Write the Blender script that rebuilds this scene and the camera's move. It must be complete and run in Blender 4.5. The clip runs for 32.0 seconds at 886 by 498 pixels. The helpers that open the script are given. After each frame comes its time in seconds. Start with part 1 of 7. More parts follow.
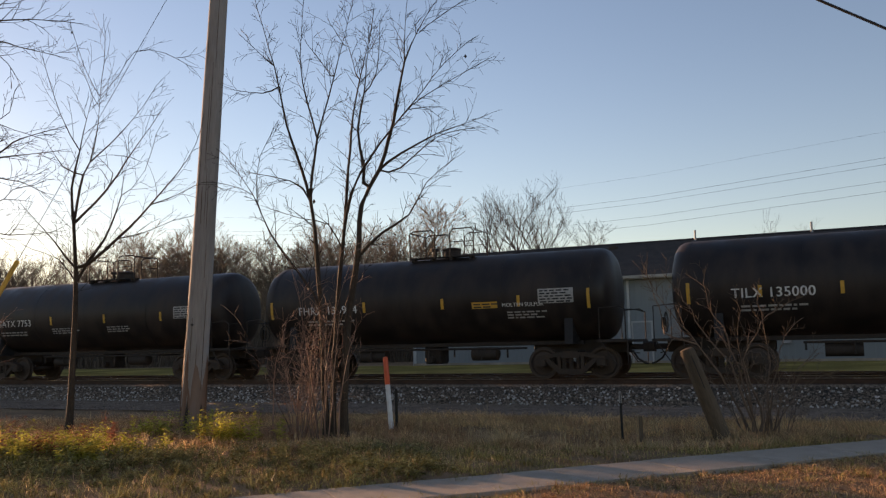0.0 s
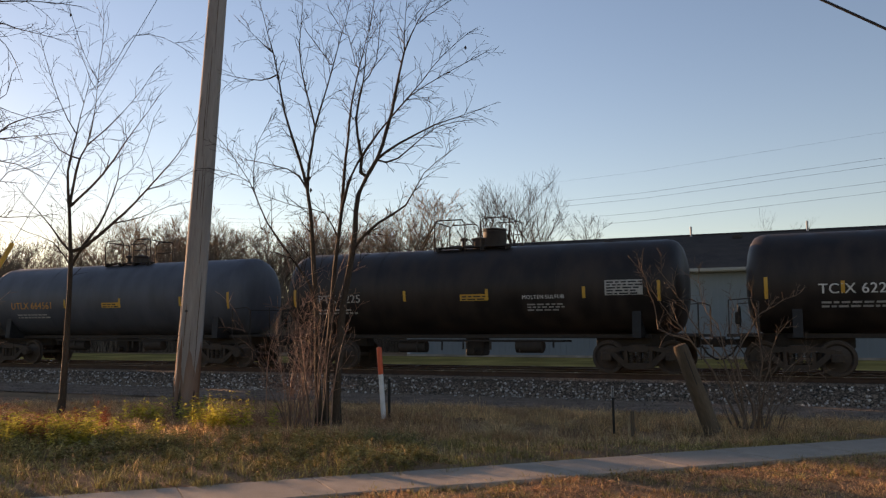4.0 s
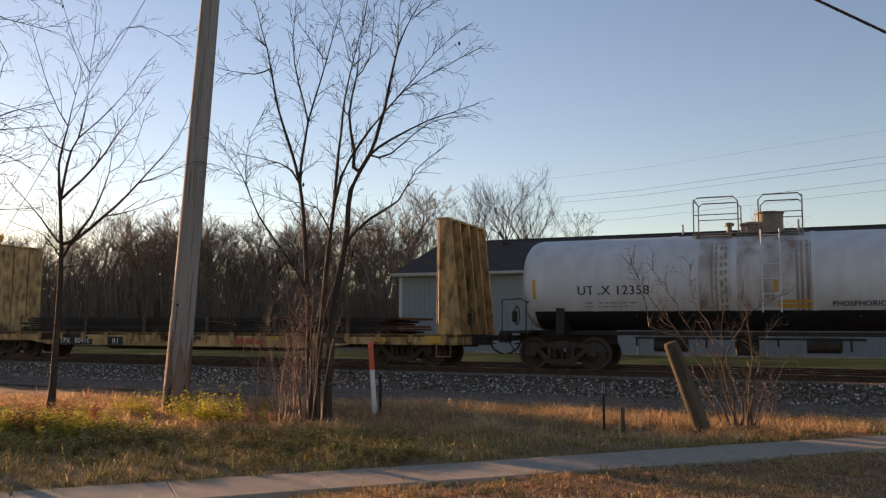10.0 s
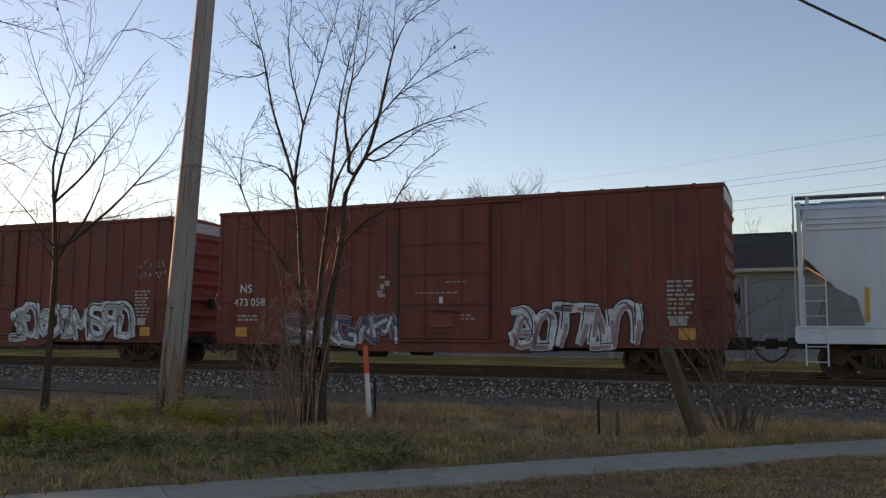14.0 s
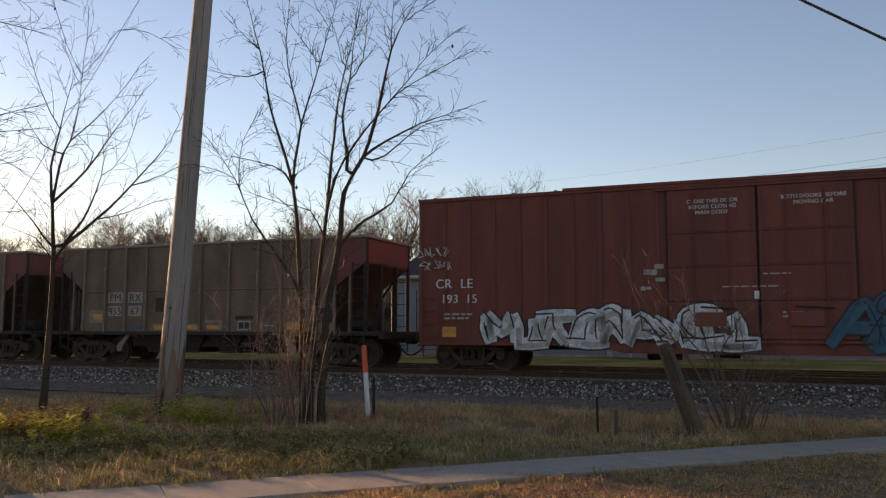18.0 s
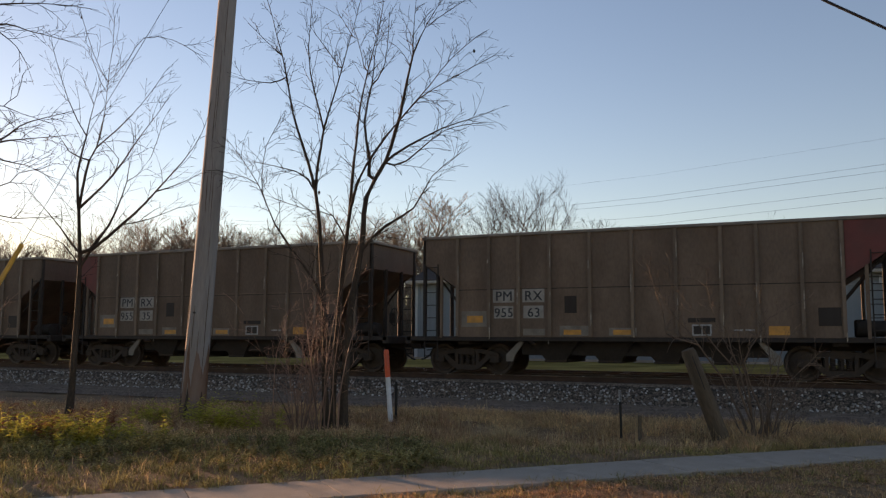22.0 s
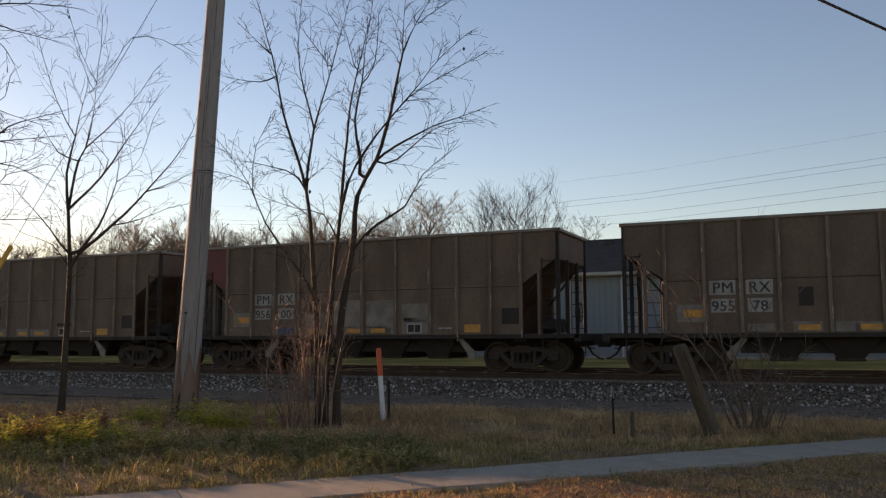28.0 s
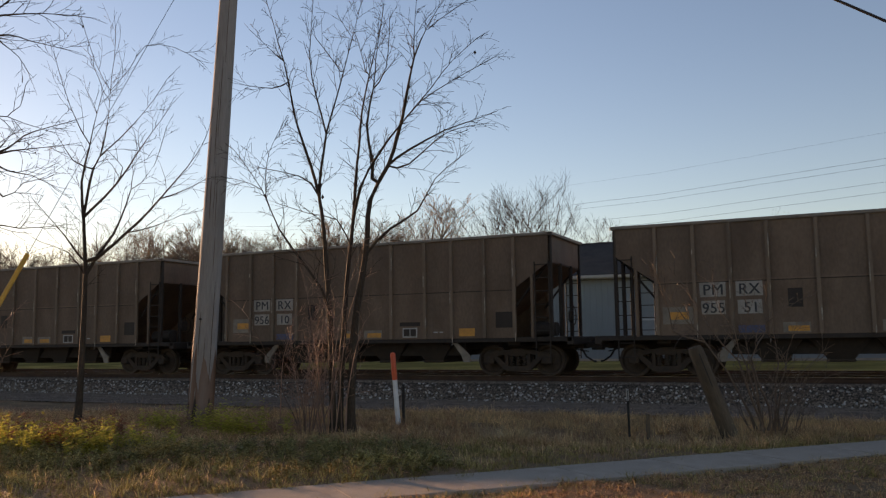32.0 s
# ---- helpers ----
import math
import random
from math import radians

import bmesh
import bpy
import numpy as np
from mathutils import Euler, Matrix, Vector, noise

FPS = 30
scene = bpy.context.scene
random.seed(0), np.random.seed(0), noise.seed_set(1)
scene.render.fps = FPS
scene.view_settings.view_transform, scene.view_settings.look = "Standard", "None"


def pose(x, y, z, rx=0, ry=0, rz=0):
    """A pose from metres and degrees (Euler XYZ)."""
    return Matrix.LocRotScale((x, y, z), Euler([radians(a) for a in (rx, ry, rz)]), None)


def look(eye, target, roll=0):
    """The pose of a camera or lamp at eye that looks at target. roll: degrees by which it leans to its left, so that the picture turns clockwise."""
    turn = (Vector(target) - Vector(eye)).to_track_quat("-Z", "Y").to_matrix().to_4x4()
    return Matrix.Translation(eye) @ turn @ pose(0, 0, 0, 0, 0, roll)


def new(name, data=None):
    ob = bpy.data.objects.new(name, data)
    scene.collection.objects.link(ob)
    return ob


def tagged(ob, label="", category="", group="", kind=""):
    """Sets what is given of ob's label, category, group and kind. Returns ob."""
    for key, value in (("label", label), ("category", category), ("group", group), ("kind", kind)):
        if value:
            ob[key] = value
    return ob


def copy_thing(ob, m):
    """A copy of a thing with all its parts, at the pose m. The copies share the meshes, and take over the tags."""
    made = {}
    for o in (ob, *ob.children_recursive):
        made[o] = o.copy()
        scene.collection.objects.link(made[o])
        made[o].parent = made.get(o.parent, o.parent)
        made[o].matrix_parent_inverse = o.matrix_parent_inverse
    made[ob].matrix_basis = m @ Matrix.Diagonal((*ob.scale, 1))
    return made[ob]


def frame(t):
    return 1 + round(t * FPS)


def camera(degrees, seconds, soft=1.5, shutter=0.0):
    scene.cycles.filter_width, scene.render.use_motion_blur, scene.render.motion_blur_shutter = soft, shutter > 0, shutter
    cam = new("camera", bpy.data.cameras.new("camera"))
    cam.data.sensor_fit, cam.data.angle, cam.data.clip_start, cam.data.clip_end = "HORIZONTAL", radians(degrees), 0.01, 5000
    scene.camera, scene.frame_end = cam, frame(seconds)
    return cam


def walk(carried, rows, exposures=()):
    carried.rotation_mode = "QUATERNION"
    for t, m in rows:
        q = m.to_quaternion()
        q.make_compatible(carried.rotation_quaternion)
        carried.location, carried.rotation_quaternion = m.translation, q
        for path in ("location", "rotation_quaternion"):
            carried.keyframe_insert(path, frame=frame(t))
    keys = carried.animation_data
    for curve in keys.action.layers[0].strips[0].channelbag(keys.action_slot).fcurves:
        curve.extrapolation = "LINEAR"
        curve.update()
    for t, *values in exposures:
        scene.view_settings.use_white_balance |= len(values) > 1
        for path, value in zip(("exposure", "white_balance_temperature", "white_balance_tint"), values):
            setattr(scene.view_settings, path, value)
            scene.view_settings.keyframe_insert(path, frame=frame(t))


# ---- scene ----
# Level ground is z = 0; the eye stands 1.65 m above it. The railway runs straight, at an angle to the view.
EYE = (0.0, 0.0, 1.65)
ANG = 0.41495                      # the railway's turn from the x axis
ALONG = Vector((math.cos(ANG), -math.sin(ANG), 0))
ACROSS = Vector((math.sin(ANG), math.cos(ANG), 0))
TRACK = 24.60                      # from the eye to the middle of the first track
RAIL = 0.583                       # top of its rails
SPEED = 17.97                      # the train's speed, m/s

cam = camera(55.64, 32.0, soft=1.3)


def aim(yaw, pitch, roll):
    y, p = radians(yaw), radians(pitch)
    way = Vector((-math.sin(y) * math.cos(p), math.cos(y) * math.cos(p), math.sin(p)))
    return look(EYE, Vector(EYE) + way * 10, roll)


PATH = [(t, aim(y, p, r)) for t, y, p, r in (
    (0, 0.356, 6.481, -1.250),    (0.5, 0.308, 6.475, -0.644),    (1, 0.296, 6.547, -0.426),    (1.5, 0.290, 6.502, -0.412),
    (2, 0.289, 6.339, -0.337),    (2.5, 0.237, 6.105, -0.285),    (3, 0.218, 5.995, -0.307),    (3.5, 0.184, 5.928, -0.231),
    (5.5, -0.177, 5.802, 0.248),    (6, -0.121, 5.740, 0.295),    (6.5, -0.174, 5.702, 0.298),    (7, -0.233, 5.680, 0.340),
    (7.5, -0.285, 5.719, 0.347),    (8, -0.365, 5.706, 0.145),    (8.5, -0.538, 5.744, 0.193),    (9, -0.538, 5.687, 0.192),
    (9.5, -0.493, 5.647, 0.190),    (10, -0.453, 5.603, 0.301),    (10.5, -0.554, 5.562, 0.405),    (11, -0.619, 5.573, 0.448),
    (11.5, -0.498, 5.651, 0.306),    (12, -0.404, 5.762, 0.369),    (12.5, -0.552, 5.888, 0.392),    (13, -0.816, 5.916, 0.449),
    (13.5, -0.942, 5.901, 0.442),    (14, -0.797, 5.850, 0.341),    (14.5, -0.697, 5.774, 0.316),    (16.5, -0.626, 5.618, 0.308),
    (17, -0.636, 5.648, 0.178),    (17.5, -0.750, 5.705, 0.150),    (18, -0.904, 5.781, 0.200),    (18.5, -1.370, 6.074, 0.312),
    (19, -1.674, 6.397, 0.290),    (19.5, -1.520, 6.463, 0.021),    (20, -1.376, 6.404, -0.114),    (20.5, -1.265, 6.469, -0.212),
    (21, -0.813, 6.359, 0.056),    (21.5, -0.050, 6.363, 0.108),    (22, 0.607, 6.094, 0.250),    (22.5, 0.655, 5.853, 0.258),
    (23, 0.511, 5.797, 0.082),    (23.5, 0.113, 5.855, -0.047),    (24, 0.217, 5.914, -0.163),    (24.5, 0.393, 5.938, -0.215),
    (25, 0.284, 5.824, -0.049),    (25.5, 0.230, 5.870, -0.100),    (27.5, -0.027, 5.880, -0.108),    (28, 0.023, 5.962, -0.283),
    (28.5, -0.048, 5.937, -0.360),    (29, -0.130, 5.924, -0.532),    (29.5, -0.036, 6.049, -0.655),    (30, 0.144, 6.079, -0.652),
    (30.5, 0.311, 6.058, -0.702),    (31, 0.468, 6.150, -0.772),    (31.5, 0.685, 6.194, -0.879),    (32, 0.918, 6.230, -0.771),
)]
walk(cam, PATH, exposures=[(t, e, 7150, 29) for t, e in ((0.0, 1.42), (8.0, 1.43), (11.0, 1.44), (13.0, 1.55), (15.0, 1.58), (17.0, 1.54), (19.5, 1.47), (23.0, 1.42), (28.0, 1.38), (32.0, 1.36))])

# ---- light ----
SUN_LEFT, SUN_UP = radians(44.5), radians(7.25)
world = bpy.data.worlds.new("sky")
scene.world = world
world.use_nodes = True
wn = world.node_tree.nodes
sky = wn.new("ShaderNodeTexSky")
sky.sky_type = "NISHITA"
sky.sun_disc = False
sky.sun_elevation, sky.sun_rotation = SUN_UP, -SUN_LEFT
sky.air_density, sky.dust_density, sky.ozone_density = 1.0, 0.14, 1.73
wn["Background"].inputs["Strength"].default_value = 0.08
world.node_tree.links.new(sky.outputs["Color"], wn["Background"].inputs["Color"])
sun = new("sun", bpy.data.lights.new("sun", "SUN"))
sun.data.energy, sun.data.angle, sun.data.color = 3.8, radians(0.6), (1.0, 0.68, 0.38)
sun.matrix_world = look((math.sin(-SUN_LEFT) * math.cos(SUN_UP) * 50, math.cos(SUN_LEFT) * math.cos(SUN_UP) * 50, math.sin(SUN_UP) * 50), (0, 0, 0))


# ---- materials ----
def material(name, colour, rough=0.6, metal=0.0, vary=0.25, scale=6.0, fine=60.0, bump=0.15, dirt=None, dirt_amount=0.5, dirt_scale=1.2, stretch=(1, 1, 1), island=0.0, by_object=0.0, spec=0.5, thin=0.0):
    """A surface with stains at one scale, grain at another, and relief."""
    m = bpy.data.materials.new(name)
    m.use_nodes = True
    nt = m.node_tree
    n, link = nt.nodes, nt.links.new
    bsdf = n["Principled BSDF"]
    bsdf.inputs["Roughness"].default_value, bsdf.inputs["Metallic"].default_value = rough, metal
    bsdf.inputs["Specular IOR Level"].default_value = spec
    co = n.new("ShaderNodeTexCoord")
    mp = n.new("ShaderNodeMapping")
    mp.inputs["Scale"].default_value = stretch
    link(co.outputs["Object"], mp.inputs["Vector"])

    def noise_at(s, detail):
        t = n.new("ShaderNodeTexNoise")
        t.inputs["Scale"].default_value, t.inputs["Detail"].default_value = s, detail
        link(mp.outputs["Vector"], t.inputs["Vector"])
        return t.outputs["Fac"]

    def mul(a, b):
        x = n.new("ShaderNodeMix")
        x.data_type, x.blend_type = "RGBA", "MULTIPLY"
        x.inputs["Factor"].default_value = 1.0
        link(a, x.inputs["A"]), link(b, x.inputs["B"])
        return x.outputs["Result"]

    def ramp(fac, lo, hi, a=0.3, b=0.7):
        r = n.new("ShaderNodeMapRange")
        r.inputs["From Min"].default_value, r.inputs["From Max"].default_value = a, b
        r.inputs["To Min"].default_value, r.inputs["To Max"].default_value = lo, hi
        link(fac, r.inputs["Value"])
        return r.outputs["Result"]

    base = n.new("ShaderNodeRGB")
    base.outputs["Color"].default_value = (*colour, 1)
    col = base.outputs["Color"]
    big, small = noise_at(scale, 4), noise_at(fine, 3)
    col = mul(col, ramp(big, 1 - vary, 1 + vary))
    col = mul(col, ramp(small, 1 - vary * 0.6, 1 + vary * 0.6))
    if island:
        g = n.new("ShaderNodeNewGeometry")
        col = mul(col, ramp(g.outputs["Random Per Island"], 1 - island, 1 + island, 0, 1))
    if by_object:
        g = n.new("ShaderNodeObjectInfo")
        col = mul(col, ramp(g.outputs["Random"], 1 - by_object, 1 + by_object, 0, 1))
    if dirt:
        d = n.new("ShaderNodeMix")
        d.data_type = "RGBA"
        d.inputs["B"].default_value = (*dirt, 1)
        link(col, d.inputs["A"])
        link(ramp(noise_at(dirt_scale, 6), 0, dirt_amount, 0.42, 0.72), d.inputs["Factor"])
        col = d.outputs["Result"]
    link(col, bsdf.inputs["Base Color"])
    link(ramp(big, max(rough - 0.12, 0.05), min(rough + 0.12, 1)), bsdf.inputs["Roughness"])
    if thin:
        glow, mix = n.new("ShaderNodeBsdfTranslucent"), n.new("ShaderNodeMixShader")
        mix.inputs["Fac"].default_value = thin
        link(col, glow.inputs["Color"])
        link(bsdf.outputs["BSDF"], mix.inputs[1]), link(glow.outputs["BSDF"], mix.inputs[2])
        link(mix.outputs["Shader"], n["Material Output"].inputs["Surface"])
    if bump:
        b = n.new("ShaderNodeBump")
        b.inputs["Strength"].default_value, b.inputs["Distance"].default_value = bump, 0.02
        link(small, b.inputs["Height"])
        link(b.outputs["Normal"], bsdf.inputs["Normal"])
    return m


M = {}
for key, args in dict(
    black_tank=dict(colour=(0.022, 0.0165, 0.0145), rough=0.5, vary=0.3, scale=1.2, dirt=(0.06, 0.04, 0.029), dirt_amount=0.5, stretch=(1.6, 1.6, 0.5), bump=0.05, spec=0.3),
    grey_tank=dict(colour=(0.075, 0.08, 0.095), rough=0.55, vary=0.2, scale=1.0, dirt=(0.03, 0.03, 0.035), dirt_amount=0.5, stretch=(1.4, 1.4, 0.35), bump=0.05, spec=0.35),
    white_tank=dict(colour=(0.56, 0.56, 0.57), rough=0.5, vary=0.08, scale=0.9, dirt=(0.36, 0.33, 0.3), dirt_amount=0.4, stretch=(2.0, 2.0, 0.3), bump=0.05),
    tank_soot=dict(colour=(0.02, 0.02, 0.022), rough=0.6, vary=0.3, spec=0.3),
    underframe=dict(colour=(0.036, 0.028, 0.023), rough=0.75, vary=0.35, dirt=(0.05, 0.033, 0.023), dirt_amount=0.4, spec=0.3),
    truck=dict(colour=(0.05, 0.036, 0.027), rough=0.8, vary=0.35, dirt=(0.065, 0.038, 0.022), dirt_amount=0.5, dirt_scale=3, spec=0.3),
    wheel=dict(colour=(0.06, 0.041, 0.03), rough=0.65, metal=0.3, vary=0.3),
    hopper=dict(colour=(0.165, 0.112, 0.077), rough=0.7, vary=0.2, scale=0.7, fine=14, dirt=(0.08, 0.05, 0.032), dirt_amount=0.6, stretch=(1.2, 1.2, 0.55), bump=0.05, by_object=0.17, spec=0.3),
    hopper_post=dict(colour=(0.165, 0.115, 0.08), rough=0.7, vary=0.2, scale=2, dirt=(0.25, 0.195, 0.14), dirt_amount=0.28, dirt_scale=2.2, by_object=0.2, spec=0.3),
    hopper_rim=dict(colour=(0.2, 0.165, 0.13), rough=0.55, metal=0.1, vary=0.25, scale=2),
    hopper_black=dict(colour=(0.03, 0.0205, 0.016), rough=0.6, vary=0.3, scale=1, dirt=(0.06, 0.05, 0.042), dirt_amount=0.4, stretch=(1.5, 1.5, 0.4), spec=0.3),
    maroon=dict(colour=(0.17, 0.05, 0.042), rough=0.65, vary=0.2, scale=1.4, dirt=(0.1, 0.06, 0.05), dirt_amount=0.4, spec=0.3),
    tan=dict(colour=(0.25, 0.175, 0.095), rough=0.7, vary=0.18, scale=1.0, dirt=(0.14, 0.11, 0.08), dirt_amount=0.4, stretch=(1.5, 1.5, 0.4)),
    panel_grey=dict(colour=(0.31, 0.285, 0.25), rough=0.7, vary=0.2, scale=3, dirt=(0.14, 0.11, 0.08), dirt_amount=0.4, dirt_scale=4),
    scuff=dict(colour=(0.30, 0.255, 0.20), rough=0.75, vary=0.4, scale=9, dirt=(0.16, 0.115, 0.08), dirt_amount=0.5, dirt_scale=7),
    patch_grey=dict(colour=(0.225, 0.19, 0.15), rough=0.7, vary=0.3, scale=2, dirt=(0.1, 0.075, 0.055), dirt_amount=0.6, dirt_scale=3),
    boxcar=dict(colour=(0.18, 0.051, 0.035), rough=0.62, vary=0.24, scale=0.9, dirt=(0.085, 0.032, 0.025), dirt_amount=0.5, stretch=(1.8, 1.8, 0.3), bump=0.05, by_object=0.05, spec=0.3),
    boxcar_end=dict(colour=(0.185, 0.056, 0.04), rough=0.65, vary=0.2, scale=1.2, spec=0.3),
    roof_metal=dict(colour=(0.30, 0.30, 0.31), rough=0.45, metal=0.5, vary=0.2, dirt=(0.12, 0.08, 0.07), dirt_amount=0.4),
    covered=dict(colour=(0.53, 0.58, 0.64), rough=0.45, vary=0.06, scale=0.7, dirt=(0.36, 0.36, 0.36), dirt_amount=0.35, stretch=(2.0, 2.0, 0.25), bump=0.04),
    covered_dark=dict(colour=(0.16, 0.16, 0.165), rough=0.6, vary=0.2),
    yellow=dict(colour=(0.62, 0.33, 0.035), rough=0.5, vary=0.15, scale=4, dirt=(0.2, 0.13, 0.05), dirt_amount=0.5, dirt_scale=4),
    orange=dict(colour=(0.60, 0.265, 0.04), rough=0.55, vary=0.2, scale=5, dirt=(0.22, 0.13, 0.06), dirt_amount=0.5, dirt_scale=4),
    letter=dict(colour=(0.62, 0.62, 0.60), rough=0.6, vary=0.15, scale=8, dirt=(0.3, 0.28, 0.25), dirt_amount=0.4),
    letter_dim=dict(colour=(0.34, 0.33, 0.31), rough=0.6, vary=0.2, scale=8),
    letter_black=dict(colour=(0.025, 0.025, 0.028), rough=0.6, vary=0.2),
    letter_blue=dict(colour=(0.06, 0.07, 0.13), rough=0.6, vary=0.2),
    red_mark=dict(colour=(0.45, 0.06, 0.03), rough=0.55, vary=0.15),
    paint_white=dict(colour=(0.5, 0.52, 0.55), rough=0.6, vary=0.35, scale=3, fine=14),
    paint_black=dict(colour=(0.02, 0.02, 0.023), rough=0.6, vary=0.3, scale=3),
    paint_blue=dict(colour=(0.02, 0.075, 0.14), rough=0.6, vary=0.35, scale=2.5, dirt=(0.012, 0.1, 0.13), dirt_amount=0.6),
    paint_teal=dict(colour=(0.02, 0.1, 0.135), rough=0.6, vary=0.3, scale=3),
    paint_halo=dict(colour=(0.30, 0.42, 0.50), rough=0.6, vary=0.3, scale=3),
    ochre=dict(colour=(0.17, 0.075, 0.03), rough=0.6, vary=0.5, scale=2.5),
    stained_wood=dict(colour=(0.16, 0.075, 0.038), rough=0.9, vary=0.35, scale=4, fine=45, bump=0.6, stretch=(1, 1, 0.12), dirt=(0.27, 0.22, 0.19), dirt_amount=0.75, dirt_scale=2.0, spec=0.15),
    spill=dict(colour=(0.50, 0.48, 0.47), rough=0.55, vary=0.12, scale=1.2, dirt=(0.25, 0.165, 0.125), dirt_amount=0.95, dirt_scale=1.6, stretch=(1.8, 1.8, 0.5), bump=0.05),
    rust=dict(colour=(0.055, 0.028, 0.016), rough=0.85, vary=0.4, scale=3, dirt=(0.12, 0.06, 0.025), dirt_amount=0.6, dirt_scale=4),
    white_stain=dict(colour=(0.27, 0.225, 0.185), rough=0.6, vary=0.35, scale=2, stretch=(1, 1, 0.3)),
    paint_violet=dict(colour=(0.30, 0.20, 0.34), rough=0.6, vary=0.3, scale=4),
    paint_pink=dict(colour=(0.3, 0.2, 0.2), rough=0.6, vary=0.25, scale=3),
    paint_gold=dict(colour=(0.16, 0.085, 0.025), rough=0.6, vary=0.3, scale=3),
    flat_yellow=dict(colour=(0.48, 0.295, 0.125), rough=0.7, vary=0.3, scale=1.5, dirt=(0.085, 0.04, 0.02), dirt_amount=0.95, dirt_scale=5.0, stretch=(1.0, 1.0, 0.45), spec=0.3),
    flat_brown=dict(colour=(0.06, 0.028, 0.021), rough=0.72, vary=0.25, scale=1.5, dirt=(0.03, 0.016, 0.012), dirt_amount=0.6, spec=0.3),
    steel_load=dict(colour=(0.022, 0.017, 0.014), rough=0.7, vary=0.3, scale=3, dirt=(0.06, 0.033, 0.02), dirt_amount=0.5, spec=0.3),
    wood_dark=dict(colour=(0.075, 0.05, 0.032), rough=0.8, vary=0.3, scale=3, stretch=(0.3, 1, 1)),
    rail_side=dict(colour=(0.07, 0.042, 0.03), rough=0.8, vary=0.3, scale=3, spec=0.2),
    rail_top=dict(colour=(0.42, 0.4, 0.38), rough=0.2, metal=0.9, vary=0.12, scale=3),
    tie=dict(colour=(0.055, 0.04, 0.03), rough=0.9, vary=0.35, scale=4, stretch=(2, 0.4, 1), by_object=0.3, spec=0.1),
    ballast=dict(colour=(0.07, 0.056, 0.045), rough=0.9, vary=0.6, scale=9, fine=40, bump=0.6, spec=0.05),
    stone=dict(colour=(0.185, 0.145, 0.115), rough=0.85, vary=0.2, scale=20, island=0.65, bump=0.2, spec=0.1),
    pale_stone=dict(colour=(0.4, 0.375, 0.345), rough=0.85, vary=0.2, scale=20, island=0.45, bump=0.2, spec=0.15),
    gravel=dict(colour=(0.215, 0.16, 0.122), rough=0.95, vary=0.4, scale=2.2, fine=45, bump=0.7, dirt=(0.085, 0.062, 0.042), dirt_amount=0.5, spec=0.05),
    soil=dict(colour=(0.26, 0.16, 0.095), rough=0.95, vary=0.35, scale=1.1, fine=30, bump=0.8, dirt=(0.13, 0.1, 0.055), dirt_amount=0.7, dirt_scale=0.5, spec=0.05),
    lawn=dict(colour=(0.25, 0.185, 0.06), rough=0.95, vary=0.45, scale=0.35, fine=22, bump=0.9, dirt=(0.17, 0.14, 0.05), dirt_amount=0.6, dirt_scale=0.5, spec=0.0),
    concrete=dict(colour=(0.385, 0.315, 0.25), rough=0.88, vary=0.28, scale=0.9, fine=70, bump=0.25, dirt=(0.22, 0.18, 0.14), dirt_amount=0.7, by_object=0.06, spec=0.08),
    green_blade=dict(colour=(0.31, 0.245, 0.088), rough=0.7, vary=0.3, scale=0.8, island=0.6, bump=0, thin=0.14, spec=0.1),
    tan_blade=dict(colour=(0.62, 0.42, 0.21), rough=0.8, vary=0.3, scale=0.8, island=0.55, bump=0, thin=0.5, spec=0.15),
    red_blade=dict(colour=(0.47, 0.275, 0.14), rough=0.8, vary=0.3, scale=0.8, island=0.6, bump=0, thin=0.2, spec=0.15),
    weed_leaf=dict(colour=(0.46, 0.41, 0.075), rough=0.6, vary=0.3, scale=1.2, island=0.4, bump=0, thin=0.7, spec=0.25),
    weed_green=dict(colour=(0.285, 0.245, 0.09), rough=0.6, vary=0.3, scale=1.2, island=0.55, bump=0, thin=0.12, spec=0.1),
    brush=dict(colour=(0.42, 0.225, 0.12), rough=0.8, vary=0.3, scale=1.2, island=0.4, bump=0, thin=0.4),
    red_leaf=dict(colour=(0.3, 0.11, 0.05), rough=0.6, vary=0.3, scale=1.2, island=0.4, bump=0, thin=0.5),
    litter=dict(colour=(0.33, 0.18, 0.1), rough=0.85, vary=0.3, scale=2.5, island=0.65, bump=0, thin=0.15, spec=0.15),
    bark=dict(colour=(0.058, 0.042, 0.03), rough=0.9, vary=0.35, scale=5, fine=40, bump=0.6, stretch=(1, 1, 0.35), spec=0.15),
    twig=dict(colour=(0.036, 0.026, 0.019), rough=0.85, vary=0.25, scale=6, bump=0, island=0.25, spec=0.15),
    shrub_twig=dict(colour=(0.25, 0.14, 0.092), rough=0.75, vary=0.3, scale=5, bump=0, island=0.55),
    reed=dict(colour=(0.55, 0.40, 0.21), rough=0.8, vary=0.2, scale=3, island=0.4, bump=0, thin=0.3),
    tan_twig=dict(colour=(0.125, 0.08, 0.052), rough=0.75, vary=0.3, scale=5, bump=0, island=0.35),
    far_twig=dict(colour=(0.175, 0.13, 0.094), rough=0.9, vary=0.3, scale=1, bump=0, island=0.3, spec=0.1),
    pole_wood=dict(colour=(0.3, 0.275, 0.255), rough=0.85, vary=0.2, scale=4, fine=50, bump=0.5, stretch=(1, 1, 0.08), dirt=(0.16, 0.12, 0.095), dirt_amount=0.5, dirt_scale=1.5, spec=0.15),
